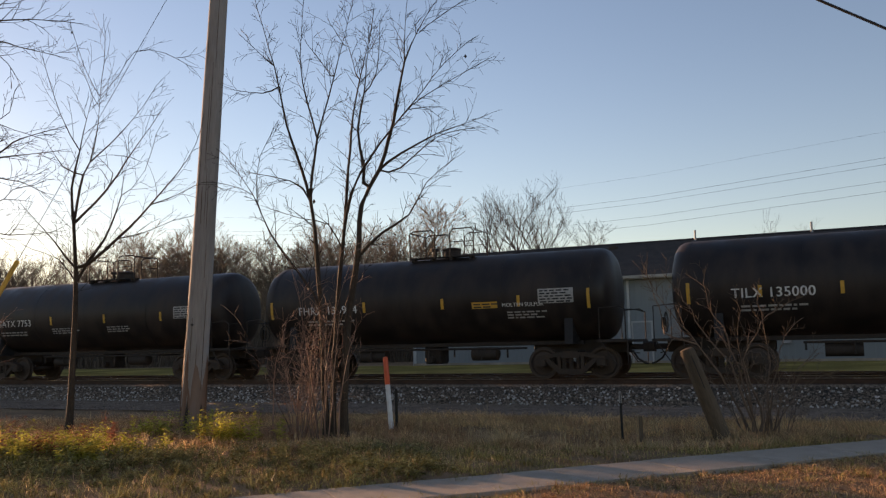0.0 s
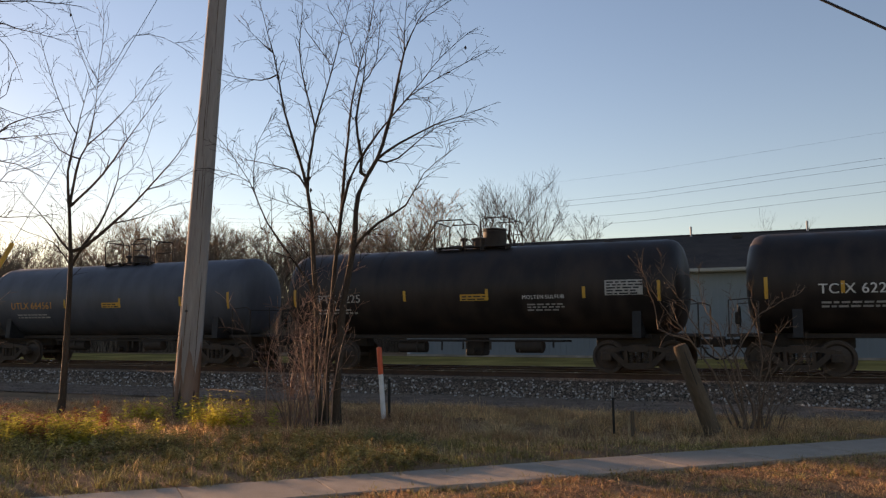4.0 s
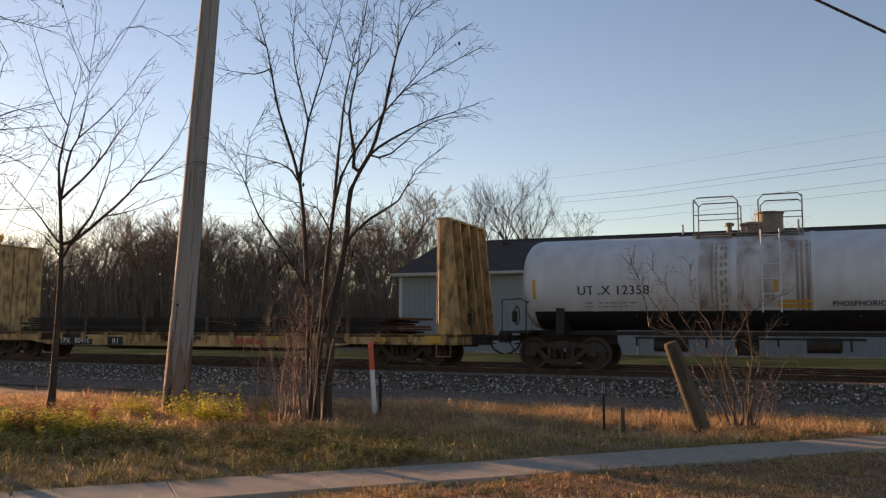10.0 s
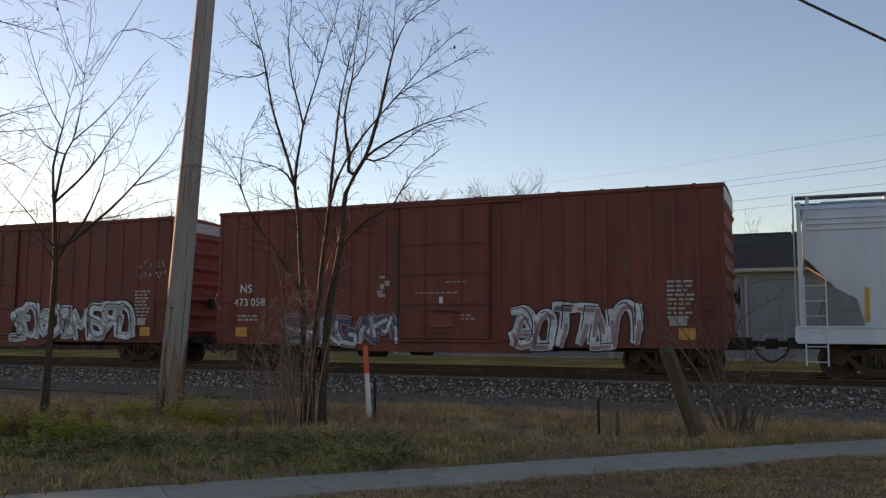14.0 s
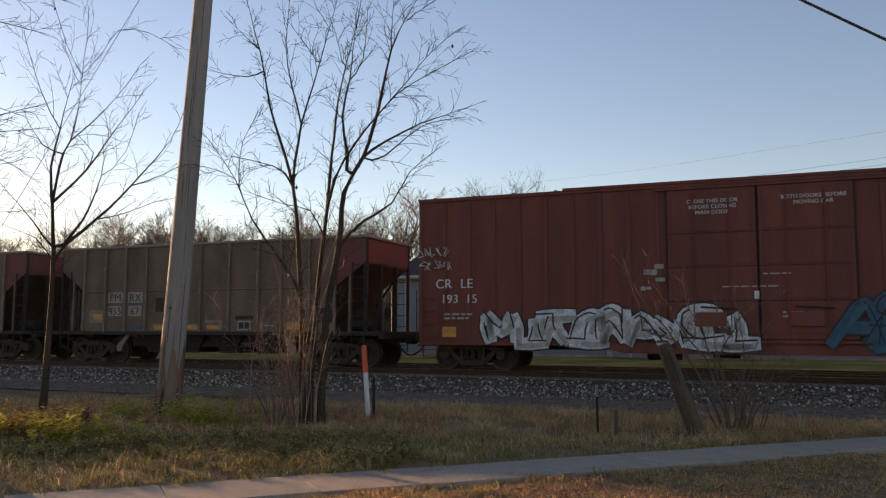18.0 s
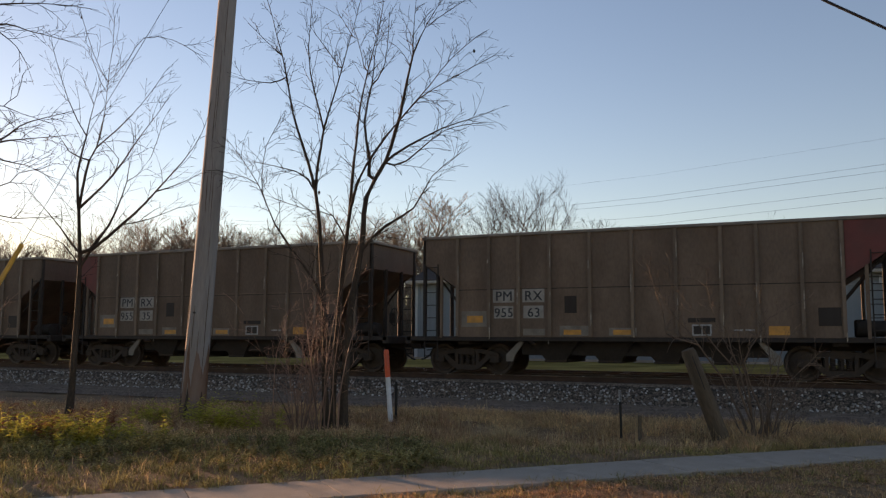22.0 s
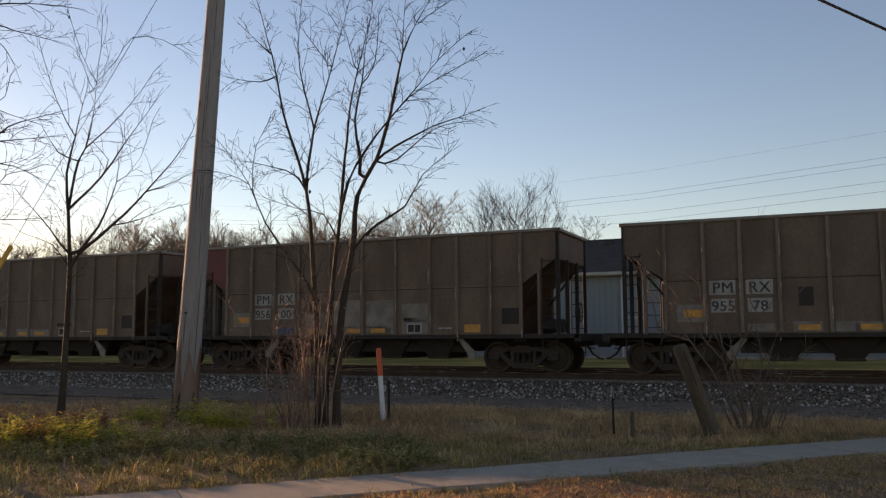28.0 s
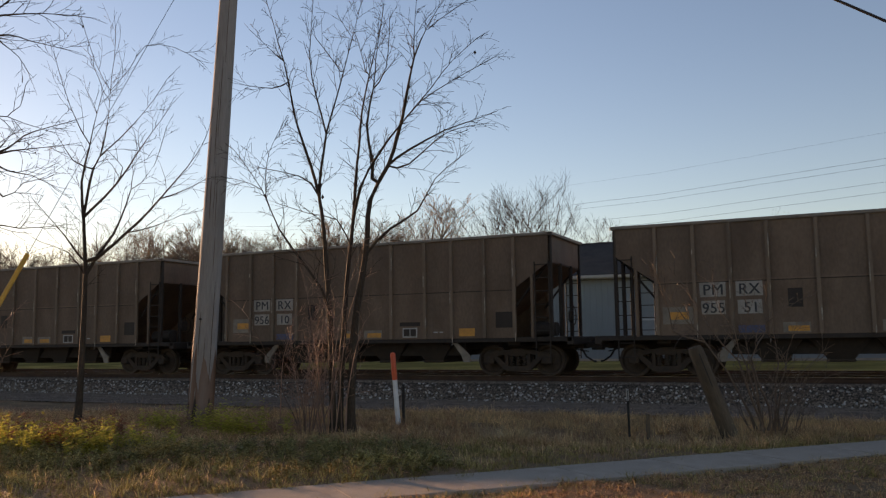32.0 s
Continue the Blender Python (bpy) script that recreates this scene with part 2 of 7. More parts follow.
    post_wood=dict(colour=(0.105, 0.078, 0.054), rough=0.9, vary=0.3, scale=6, fine=50, bump=0.6, stretch=(1, 1, 0.15), spec=0.15),
    post_steel=dict(colour=(0.02, 0.015, 0.012), rough=0.8, vary=0.3),
    char=dict(colour=(0.022, 0.016, 0.012), rough=0.9, vary=0.4, scale=5, fine=50, bump=0.6, stretch=(1, 1, 0.2), dirt=(0.11, 0.07, 0.045), dirt_amount=0.7, dirt_scale=2.5),
    marker_white=dict(colour=(0.66, 0.66, 0.66), rough=0.45, vary=0.1, scale=6, dirt=(0.35, 0.32, 0.28), dirt_amount=0.4),
    marker_orange=dict(colour=(0.62, 0.085, 0.022), rough=0.5, vary=0.12, scale=6),
    guy_yellow=dict(colour=(0.60, 0.30, 0.03), rough=0.5, vary=0.12),
    wire=dict(colour=(0.03, 0.03, 0.032), rough=0.6, vary=0.1, bump=0),
    wall_metal=dict(colour=(0.225, 0.245, 0.25), rough=0.55, vary=0.06, scale=0.6, bump=0.03, by_object=0.03, spec=0.2),
    wall_trim=dict(colour=(0.42, 0.42, 0.41), rough=0.5, vary=0.08, scale=3),
    shingle=dict(colour=(0.062, 0.052, 0.047), rough=0.9, vary=0.25, scale=1.5, fine=40, bump=0.4, spec=0.05, dirt=(0.075, 0.06, 0.05), dirt_amount=0.4, dirt_scale=0.5),
    pipe_grey=dict(colour=(0.30, 0.30, 0.31), rough=0.5, metal=0.3, vary=0.15),
    door_grey=dict(colour=(0.22, 0.235, 0.24), rough=0.5, vary=0.08),
).items():
    M[key] = material(key, **args)


# ---- building blocks ----
class Geo:
    """Corners and faces of one mesh, gathered piece by piece."""

    def __init__(self):
        self.v, self.f = [], []

    def add(self, verts, faces):
        k = len(self.v)
        self.v += [tuple(p) for p in verts]
        self.f += [tuple(i + k for i in face) for face in faces]
        return self

    def box(self, x0, x1, y0, y1, z0, z1, c=0.0):
        """A box, its edges cut by c."""
        if c <= 0:
            v = [(x, y, z) for x in (x0, x1) for y in (y0, y1) for z in (z0, z1)]
            return self.add(v, [(0, 1, 3, 2), (4, 6, 7, 5), (0, 4, 5, 1), (2, 3, 7, 6), (0, 2, 6, 4), (1, 5, 7, 3)])
        p = [(y0 + c, z0), (y1 - c, z0), (y1, z0 + c), (y1, z1 - c), (y1 - c, z1), (y0 + c, z1), (y0, z1 - c), (y0, z0 + c)]
        my, mz = (y0 + y1) / 2, (z0 + z1) / 2
        ky, kz = max(0.05, 1 - 2 * c / (y1 - y0)), max(0.05, 1 - 2 * c / (z1 - z0))
        small = [(my + (y - my) * ky, mz + (z - mz) * kz) for y, z in p]
        rings = [(x0, small), (x0 + c, p), (x1 - c, p), (x1, small)]
        v = [(x, y, z) for x, ring in rings for y, z in ring]
        f = [(r * 8 + i, r * 8 + (i + 1) % 8, r * 8 + 8 + (i + 1) % 8, r * 8 + 8 + i) for r in range(3) for i in range(8)]
        return self.add(v, f + [tuple(range(7, -1, -1)), tuple(range(24, 32))])

    def prism_y(self, profile, y0, y1):
        """An outline in x and z, drawn out along y."""
        n = len(profile)
        v = [(x, y0, z) for x, z in profile] + [(x, y1, z) for x, z in profile]
        return self.add(v, [tuple(range(n)), tuple(range(2 * n - 1, n - 1, -1))] + [(i, i + n, (i + 1) % n + n, (i + 1) % n) for i in range(n)])

    def prism_x(self, profile, x0, x1):
        """An outline in y and z, drawn out along x."""
        n = len(profile)
        v = [(x0, y, z) for y, z in profile] + [(x1, y, z) for y, z in profile]
        return self.add(v, [tuple(range(n - 1, -1, -1)), tuple(range(n, 2 * n))] + [(i, (i + 1) % n, (i + 1) % n + n, i + n) for i in range(n)])

    def tube(self, points, radii, sides=6, cap=True):
        """A round bar through points."""
        pts = [Vector(p) for p in points]
        if not hasattr(radii, "__len__"):
            radii = [radii] * len(pts)
        v = []
        for i, p in enumerate(pts):
            d = (pts[min(i + 1, len(pts) - 1)] - pts[max(i - 1, 0)]).normalized()
            a = d.cross(Vector((0.31, 0.83, 0.46)) if abs(d.z) < 0.9 else Vector((1, 0.1, 0))).normalized()
            b = d.cross(a)
            v += [p + (a * math.cos(6.2832 * k / sides) + b * math.sin(6.2832 * k / sides)) * radii[i] for k in range(sides)]
        f = [(i * sides + k, i * sides + (k + 1) % sides, (i + 1) * sides + (k + 1) % sides, (i + 1) * sides + k) for i in range(len(pts) - 1) for k in range(sides)]
        if cap:
            f += [tuple(range(sides - 1, -1, -1)), tuple(range((len(pts) - 1) * sides, len(pts) * sides))]
        return self.add(v, f)

    def lathe(self, profile, y=0.0, z=0.0, sides=24, axis="x", x=0.0, a0=0.0, a1=360.0):
        """A profile of (place along the axis, radius), turned about an axis through (y, z)."""
        full = a1 - a0 >= 359.9
        m = sides if full else sides + 1
        v = []
        for s, r in profile:
            for k in range(m):
                a = radians(a0 + (a1 - a0) * k / sides)
                c, q = r * math.cos(a), r * math.sin(a)
                v.append((s, y + c, z + q) if axis == "x" else ((x + c, s, z + q) if axis == "y" else (x + c, y + q, s)))
        f = []
        for i in range(len(profile) - 1):
            for k in range(sides):
                k2 = (k + 1) % m
                f.append((i * m + k, i * m + k2, (i + 1) * m + k2, (i + 1) * m + k))
        return self.add(v, f)

    def mesh(self, name, mat, smooth=False):
        me = bpy.data.meshes.new(name)
        me.from_pydata(self.v, [], self.f)
        me.materials.append(mat)
        if smooth:
            me.shade_smooth()
            me.set_sharp_from_angle(angle=radians(40))
        me.update()
        return me


def part(name, geo, mat, parent, label="", smooth=False, at=None):
    """One mesh object under a thing or a part, from a Geo or from a mesh that is there already."""
    me = geo.mesh(name, mat, smooth) if isinstance(geo, Geo) else geo
    ob = new(name, me)
    ob.parent = parent
    if at is not None:
        ob.matrix_basis = at
    return tagged(ob, label) if label else ob


def thing(name, geo, mat, label, category, group="", kind="", smooth=False, at=None):
    ob = new(name, geo.mesh(name, mat, smooth) if isinstance(geo, Geo) else geo)
    if at is not None:
        ob.matrix_basis = at
    return tagged(ob, label, category, group, kind)


def raw(name, verts, faces, mat):
    """A mesh from number arrays; faces of one size."""
    me = bpy.data.meshes.new(name)
    faces = np.asarray(faces, np.int32)
    n, k = faces.shape
    me.vertices.add(len(verts))
    me.vertices.foreach_set("co", np.asarray(verts, np.float32).ravel())
    me.loops.add(n * k)
    me.loops.foreach_set("vertex_index", faces.ravel())
    me.polygons.add(n)
    me.polygons.foreach_set("loop_start", np.arange(0, n * k, k, dtype=np.int32))
    me.polygons.foreach_set("loop_total", np.full(n, k, np.int32))
    me.update(calc_edges=True)
    me.materials.append(mat)
    return me


def place(s, u, z=0.0):
    """World place from metres along the railway, metres from the eye across it, and height."""
    return ALONG * s + ACROSS * u + Vector((0, 0, z))


def track_pose(s, u, z=0.0):
    return Matrix.Translation(place(s, u, z)) @ Matrix.Rotation(-ANG, 4, "Z")


def lettering(text, height, x, z, parent, mat, face=lambda zz: -1.6, name="lettering"):
    """Raised writing, word by word, on the near side of a car; face gives the side's y at a height."""
    words, widths, gap = [], [], height * 0.5
    for word in text.split():
        cu = bpy.data.curves.new("lettering", "FONT")
        cu.body, cu.size, cu.space_character = word, height / 0.70, 1.08
        ob = bpy.data.objects.new("lettering", cu)
        words.append(bpy.data.meshes.new_from_object(ob))
        widths.append(max(v.co.x for v in words[-1].vertices))
        bpy.data.objects.remove(ob)
    gap += height * 0.5 * text.count("  ")
    at = x - (sum(widths) + gap * (len(words) - 1)) / 2
    for me, w in zip(words, widths):
        for v in me.vertices:
            zz = z + v.co.y
            v.co = (at + v.co.x, face(zz) - 0.006, zz)
        # strokes are thickened by two shifted layers
        bm = bmesh.new()
        for k, shift in enumerate((-0.022, 0.0, 0.022)):
            have = len(bm.verts)
            bm.from_mesh(me)
            bm.verts.ensure_lookup_table()
            for v in bm.verts[have:]:
                v.co.x += shift * height
                v.co.y -= 0.0008 * k
        bm.to_mesh(me)
        bm.free()
        me.materials.clear()
        me.materials.append(mat)
        part(name, me, mat, parent)
        at += w + gap


def plate(name, x0, x1, z0, z1, parent, mat, face, lift=0.008, label=""):
    """A thin painted or stuck-on panel that follows the side of a car."""
    g = Geo()
    n = max(1, int((z1 - z0) / 0.12))
    v, f = [], []
    for i in range(n + 1):
        zz = z0 + (z1 - z0) * i / n
        v += [(x0, face(zz) - lift, zz), (x1, face(zz) - lift, zz), (x0, face(zz) + 0.01, zz), (x1, face(zz) + 0.01, zz)]
    for i in range(n):
        a = i * 4
        f += [(a, a + 1, a + 5, a + 4), (a + 1, a + 3, a + 7, a + 5), (a + 3, a + 2, a + 6, a + 7), (a + 2, a, a + 4, a + 6)]
    f += [(0, 2, 3, 1), (n * 4, n * 4 + 1, n * 4 + 3, n * 4 + 2)]
    return part(name, g.add(v, f), mat, parent, label)


def small_print(x0, z0, lines, width, parent, mat, face, step=0.075, seed=1, name="small_print"):
    """Rows of bars for writing too small to read."""
    rnd = random.Random(seed)
    g = Geo()
    for i in range(lines):
        x, zz = x0, z0 - i * step
        while x < x0 + width * rnd.uniform(0.8, 1.0):
            w = rnd.uniform(0.08, 0.26)
            y = face(zz) - 0.006
            g.add([(x, y, zz), (x + w, y, zz), (x + w, face(zz + step * 0.5) - 0.006, zz + step * 0.5), (x, face(zz + step * 0.5) - 0.006, zz + step * 0.5)], [(0, 1, 2, 3)])
            x += w + 0.05
    return part(name, g, mat, parent)


# ---- rolling stock: x runs forward, the near side is at -y, z = 0 is the top of the rail ----
SHARED = {}


def shared(key, build):
    if key not in SHARED:
        SHARED[key] = build()
    return SHARED[key]


def wheelset_mesh(r):
    g = Geo()
    g.tube([(0, -1.05, 0), (0, 1.05, 0)], 0.075, 8)
    for side in (-1, 1):
        prof = [(0.79, 0.001), (0.79, 0.12), (0.765, 0.16), (0.745, r - 0.12), (0.79, r - 0.07), (0.79, r), (0.68, r + 0.004), (0.665, r + 0.028), (0.645, r + 0.02), (0.645, r - 0.06), (0.70, r - 0.12), (0.71, 0.15), (0.68, 0.11), (0.68, 0.001)]
        g.lathe([(p * side, q) for p, q in prof], axis="y", sides=22)
        g.tube([(0, side * 0.95, 0), (0, side * 1.13, 0)], 0.11, 8)
    return g.mesh("wheelset", M["wheel"], True)


def side_frame_mesh():
    """A cast frame: top bar, sloping arms, lower bar and the two bearing jaws."""
    g = Geo()
    y0, y1 = -0.075, 0.075
    g.prism_y([(-1.08, 0.50), (-0.98, 0.66), (-0.45, 0.76), (0.45, 0.76), (0.98, 0.66), (1.08, 0.50), (0.86, 0.50), (0.80, 0.56), (0.42, 0.64), (-0.42, 0.64), (-0.80, 0.56), (-0.86, 0.50)], y0, y1)
    g.prism_y([(-0.80, 0.55), (-0.66, 0.60), (-0.30, 0.30), (-0.42, 0.20)], y0, y1)
    g.prism_y([(0.80, 0.55), (0.42, 0.20), (0.30, 0.30), (0.66, 0.60)], y0, y1)
    g.prism_y([(-0.42, 0.20), (-0.36, 0.30), (0.36, 0.30), (0.42, 0.20), (0.30, 0.15), (-0.30, 0.15)], y0 - 0.02, y1 + 0.02)
    for s in (-1, 1):
        g.box(s * 0.34 - 0.05, s * 0.34 + 0.05, y0, y1, 0.28, 0.66, 0.01)
        g.box(s * 0.89 - 0.15, s * 0.89 + 0.15, y0 - 0.05, y1 + 0.05, 0.36, 0.58, 0.03)
    return g.mesh("side_frame", M["truck"])


def spring_mesh():
    g = Geo()
    prof = [(0.30, 0.05)]
    for k in range(5):
        z = 0.31 + k * 0.056
        prof += [(z, 0.055), (z + 0.012, 0.085), (z + 0.030, 0.085), (z + 0.042, 0.055)]
    g.lathe(prof + [(0.60, 0.05)], axis="z", sides=10)
    return g.mesh("spring", M["truck"], True)


def bolster_mesh():
    g = Geo()
    g.prism_y([(-0.26, 0.60), (-0.28, 0.72), (-0.2, 0.80), (0.2, 0.80), (0.28, 0.72), (0.26, 0.60)], -1.12, 1.12)
    g.lathe([(0.78, 0.26), (0.92, 0.24), (0.92, 0.0)], axis="z", sides=12)
    for s in (-1, 1):
        g.tube([(s * 0.42, -0.85, 0.42), (s * 0.42, 0.85, 0.42)], 0.05, 6)
        g.box(s * 0.40 - 0.04, s * 0.40 + 0.04, -0.86, -0.66, 0.26, 0.62, 0.015)
    return g.mesh("truck", M["truck"])


WHEELS = []


def truck(car, x, r=0.457):
    """Four wheels in a frame: the bolster carries its side frames, springs and wheelsets."""
    bogie = part("truck", shared("bolster", bolster_mesh), None, car, "four-wheeled cast steel truck, rusty and grimy", at=pose(x, 0, 0))
    for y in (-1.02, 1.02):
        part("side_frame", shared("side_frame", side_frame_mesh), None, bogie, at=pose(0, y, 0))
        for x_ in (-0.2, 0.0, 0.2):
            part("spring", shared("spring", spring_mesh), None, bogie, at=pose(x_, y, 0))
    for wx in (-0.89, 0.89):
        WHEELS.append((part("wheelset", shared(("wheelset", r), lambda: wheelset_mesh(r)), None, bogie, at=pose(wx, 0, r)), r))
    return bogie


def coupler_mesh():
    g = Geo()
    g.box(-0.75, 0.0, -0.07, 0.07, 0.80, 0.96, 0.02)
    g.prism_x([(-0.14, 0.74), (0.14, 0.74), (0.17, 0.80), (0.17, 0.98), (0.12, 1.03), (-0.12, 1.03), (-0.17, 0.98), (-0.17, 0.80)], -0.16, 0.02)
    g.box(-0.06, 0.10, 0.03, 0.16, 0.76, 1.01, 0.03)
    g.tube([(-0.45, -0.2, 0.78), (-0.3, -0.25, 0.55), (-0.1, -0.24, 0.42), (0.0, -0.22, 0.40)], 0.03, 6)
    g.tube([(-0.5, -0.9, 0.80), (-0.35, -0.4, 0.72), (-0.3, 0.0, 0.70)], 0.018, 5)
    return g.mesh("coupler", M["underframe"])


def running_gear(car, half, bogie_at, r=0.457):
    for s in (-1, 1):
        truck(car, s * bogie_at, r)
        part("coupler", shared("coupler", coupler_mesh), None, car, at=pose(s * half, 0, 0, 0, 0, 0 if s > 0 else 180))


def ladder_geo(x0, x1, y, z0, z1, step=0.38):
    g = Geo()
    g.tube([(x0, y, z0), (x0, y, z1)], 0.02, 5)
    g.tube([(x1, y, z0), (x1, y, z1)], 0.02, 5)
    z = z0 + 0.1
    while z < z1:
        g.tube([(x0, y, z), (x1, y, z)], 0.013, 5)
        z += step
    return g


def brake_wheel(car, x, y, z):
    g = Geo()
    ring = [(x, y + 0.28 * math.cos(k * 0.524), z + 0.28 * math.sin(k * 0.524)) for k in range(13)]
    g.tube(ring, 0.016, 5)
    for k in range(0, 12, 3):
        g.tube([(x, y, z), ring[k]], 0.011, 4)
    g.box(x - 0.12, x - 0.02, y - 0.14, y + 0.14, z - 0.2, z + 0.14, 0.03)
    part("brake_wheel", g, M["underframe"], car)


def empty_car(name, label, category, front, back):
    car = new(name)
    tagged(car, label, category, "cars of the freight train")
    CARS.append((car, (front + back) / 2))
    return car, (front - back) / 2


CARS = []


# ---- tank cars ----
def tank_car(front, back, label, body="black_tank", mark="", radius=1.36, zc=2.45, print_rows=(), cross=False, plate_at=(-0.04, 0.85), molten=True, table=True, strips=True, dome=False, mark_mat="letter", seed=1, tall_rail=False, mark_x=-3.6, rail_x=(-1.1, 1.2), gap_strip=False):
    car, half = empty_car("tank_car", label, "tank car", front, back)
    hl = half - 0.78
    skin = M[body]

    def face(zz):
        return -math.sqrt(max(radius * radius - (zz - zc) ** 2, 0.01))

    g = Geo()
    head = [(0.0, 1.0), (0.16, 0.985), (0.30, 0.93), (0.41, 0.82), (0.49, 0.62), (0.535, 0.36), (0.55, 0.0)]
    prof = [(-(hl - 0.55) - a, max(b * radius, 0.001)) for a, b in reversed(head)]
    prof += [((hl - 0.55) + a, max(b * radius, 0.001)) for a, b in head]
    g.lathe(prof, z=zc, sides=40)
    part("tank", g, skin, car, smooth=True)
    # seams where the jacket sheets overlap
    for x in (-hl + 0.6, -hl * 0.45, hl * 0.45, hl - 0.6):
        part("jacket_seam", Geo().lathe([(x - 0.03, radius - 0.01), (x - 0.03, radius + 0.006), (x + 0.03, radius + 0.006), (x + 0.03, radius - 0.01)], z=zc, sides=40), skin, car, smooth=True)
    if body == "white_tank":
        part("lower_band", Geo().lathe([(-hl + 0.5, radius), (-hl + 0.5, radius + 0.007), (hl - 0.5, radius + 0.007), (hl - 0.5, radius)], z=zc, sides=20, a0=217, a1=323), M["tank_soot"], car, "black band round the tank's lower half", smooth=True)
        for x in (-3.9, -1.85, -0.2, 1.75, 3.6):
            part("band", Geo().lathe([(x - 0.07, radius - 0.01), (x - 0.07, radius + 0.02), (x + 0.07, radius + 0.02), (x + 0.07, radius - 0.01)], z=zc, sides=26, a0=-37, a1=217), skin, car, smooth=True)
        part("weathered_panel", Geo().lathe([(-1.1, radius + 0.003), (-0.4, radius + 0.004), (0.6, radius + 0.004), (1.65, radius + 0.003)], z=zc, sides=30, a0=-30, a1=216), M["spill"], car, "brown spill-stained panel below the fittings", smooth=True)
        part("ladder", ladder_geo(0.5, 0.95, -radius - 0.12, 1.6, 3.75), M["white_tank"], car)
        for x in (-0.6, 1.5):
            for w_ in (-0.16, -0.05, 0.09, 0.2):
                part("stain", Geo().lathe([(x + w_ - 0.035, radius + 0.006), (x + w_ + 0.035, radius + 0.006)], z=zc, sides=12, a0=130, a1=190 + 70 * abs(math.sin(x * 7 + w_ * 31))), M["white_stain"], car, "dried spill streak below the fittings", smooth=True)
    # saddle, stub sills and end decks
    for s in (-1, 1):
        part("stub_sill", Geo().box(s * (half - 3.4) if s > 0 else s * (half - 0.55), s * (half - 0.55) if s > 0 else s * (half - 3.4), -0.26, 0.26, 0.72, 1.12, 0.02), M["underframe"], car)
        sx = s * (half - 2.05)
        part("saddle", Geo().prism_x([(-1.2, 1.0), (1.2, 1.0), (1.15, 1.75), (0.8, 1.42), (0.0, 1.18), (-0.8, 1.42), (-1.15, 1.75)], sx - 0.12, sx + 0.12), M["tank_soot"], car)
        ex = s * (half - 0.75)
        part("end_deck", Geo().box(ex - 0.42, ex + 0.42, -1.45, 1.45, 1.02, 1.10, 0.01), M["underframe"], car)
        for y in (-1.45, 1.45):
            rail_geo = Geo().tube([(ex - 0.35, y, 1.1), (ex - 0.35, y, 1.98), (ex + 0.22, y, 2.02), (ex + 0.38, y, 1.92), (ex + 0.38, y, 1.1)], 0.02, 5)
            rail_geo.tube([(ex - 0.35, y, 1.1), (ex + 0.1, y, 0.42), (ex + 0.42, y, 0.42), (ex + 0.42, y, 1.05)], 0.018, 5)
            part("grab_rail", rail_geo, M["underframe"], car)
        part("end_rail", Geo().tube([(ex + 0.38, -1.45, 1.92), (ex + 0.38, -0.5, 1.95), (ex + 0.38, 0.5, 1.95), (ex + 0.38, 1.45, 1.92)], 0.018, 5), M["underframe"], car)
    brake_wheel(car, -(half - 0.62), -0.75, 1.55)
    part("side_sill", Geo().box(-hl + 1.0, hl - 1.0, -0.55, -0.43, 0.98, 1.10, 0.01).box(-hl + 1.0, hl - 1.0, 0.43, 0.55, 0.98, 1.10, 0.01), M["underframe"], car)
    # heating pipes and valves hung below the tank
    rnd = random.Random(seed)
    pipes = Geo()
    for y in (-0.75, -0.3, 0.4):
        pipes.tube([(-2.9, y, 0.92), (2.9, y, 0.90)], 0.035, 6)
    for k in range(7):
        x = -2.7 + k * 0.9 + rnd.uniform(-0.2, 0.2)
        pipes.tube([(x, -0.75, 0.95), (x, -0.75, rnd.uniform(0.55, 0.75))], 0.03, 5)
    part("heating_pipe", pipes, M["underframe"], car)
    part("outlet_valve", Geo().box(-0.3, 0.3, -0.3, 0.3, 0.45, 1.05, 0.05).tube([(0, -0.5, 0.6), (0, 0.5, 0.6)], 0.09, 8), M["underframe"], car)
    part("brake_cylinder", Geo().lathe([(1.5, 0.001), (1.5, 0.2), (2.3, 0.2), (2.35, 0.12), (2.35, 0.001)], y=-0.6, z=0.75, sides=12), M["underframe"], car, smooth=True)
    part("air_tank", Geo().lathe([(-2.4, 0.001), (-2.4, 0.18), (-1.5, 0.18), (-1.5, 0.001)], y=-0.55, z=0.72, sides=12), M["underframe"], car, smooth=True)
    # top platform with its loops of rail, and the hatch
    top, (r0, r1) = zc + radius, rail_x
    rm = (r0 + r1) / 2
    deck = M["underframe"] if body != "white_tank" else M["patch_grey"]
    part("platform", Geo().box(r0, r1, -0.62, -0.34, top - 0.03, top + 0.01, 0.008).box(r0, r1, 0.34, 0.62, top - 0.03, top + 0.01, 0.008), deck, car, "narrow grating walkway along the crown")
    for x in np.linspace(r0 + 0.1, r1 - 0.1, 4):
        part("platform_bracket", Geo().box(x - 0.03, x + 0.03, -0.66, 0.66, top - 0.13, top - 0.03), deck, car)
    metal = M["underframe"] if body != "white_tank" else M["patch_grey"]
    h = 1.0 if tall_rail else 0.86
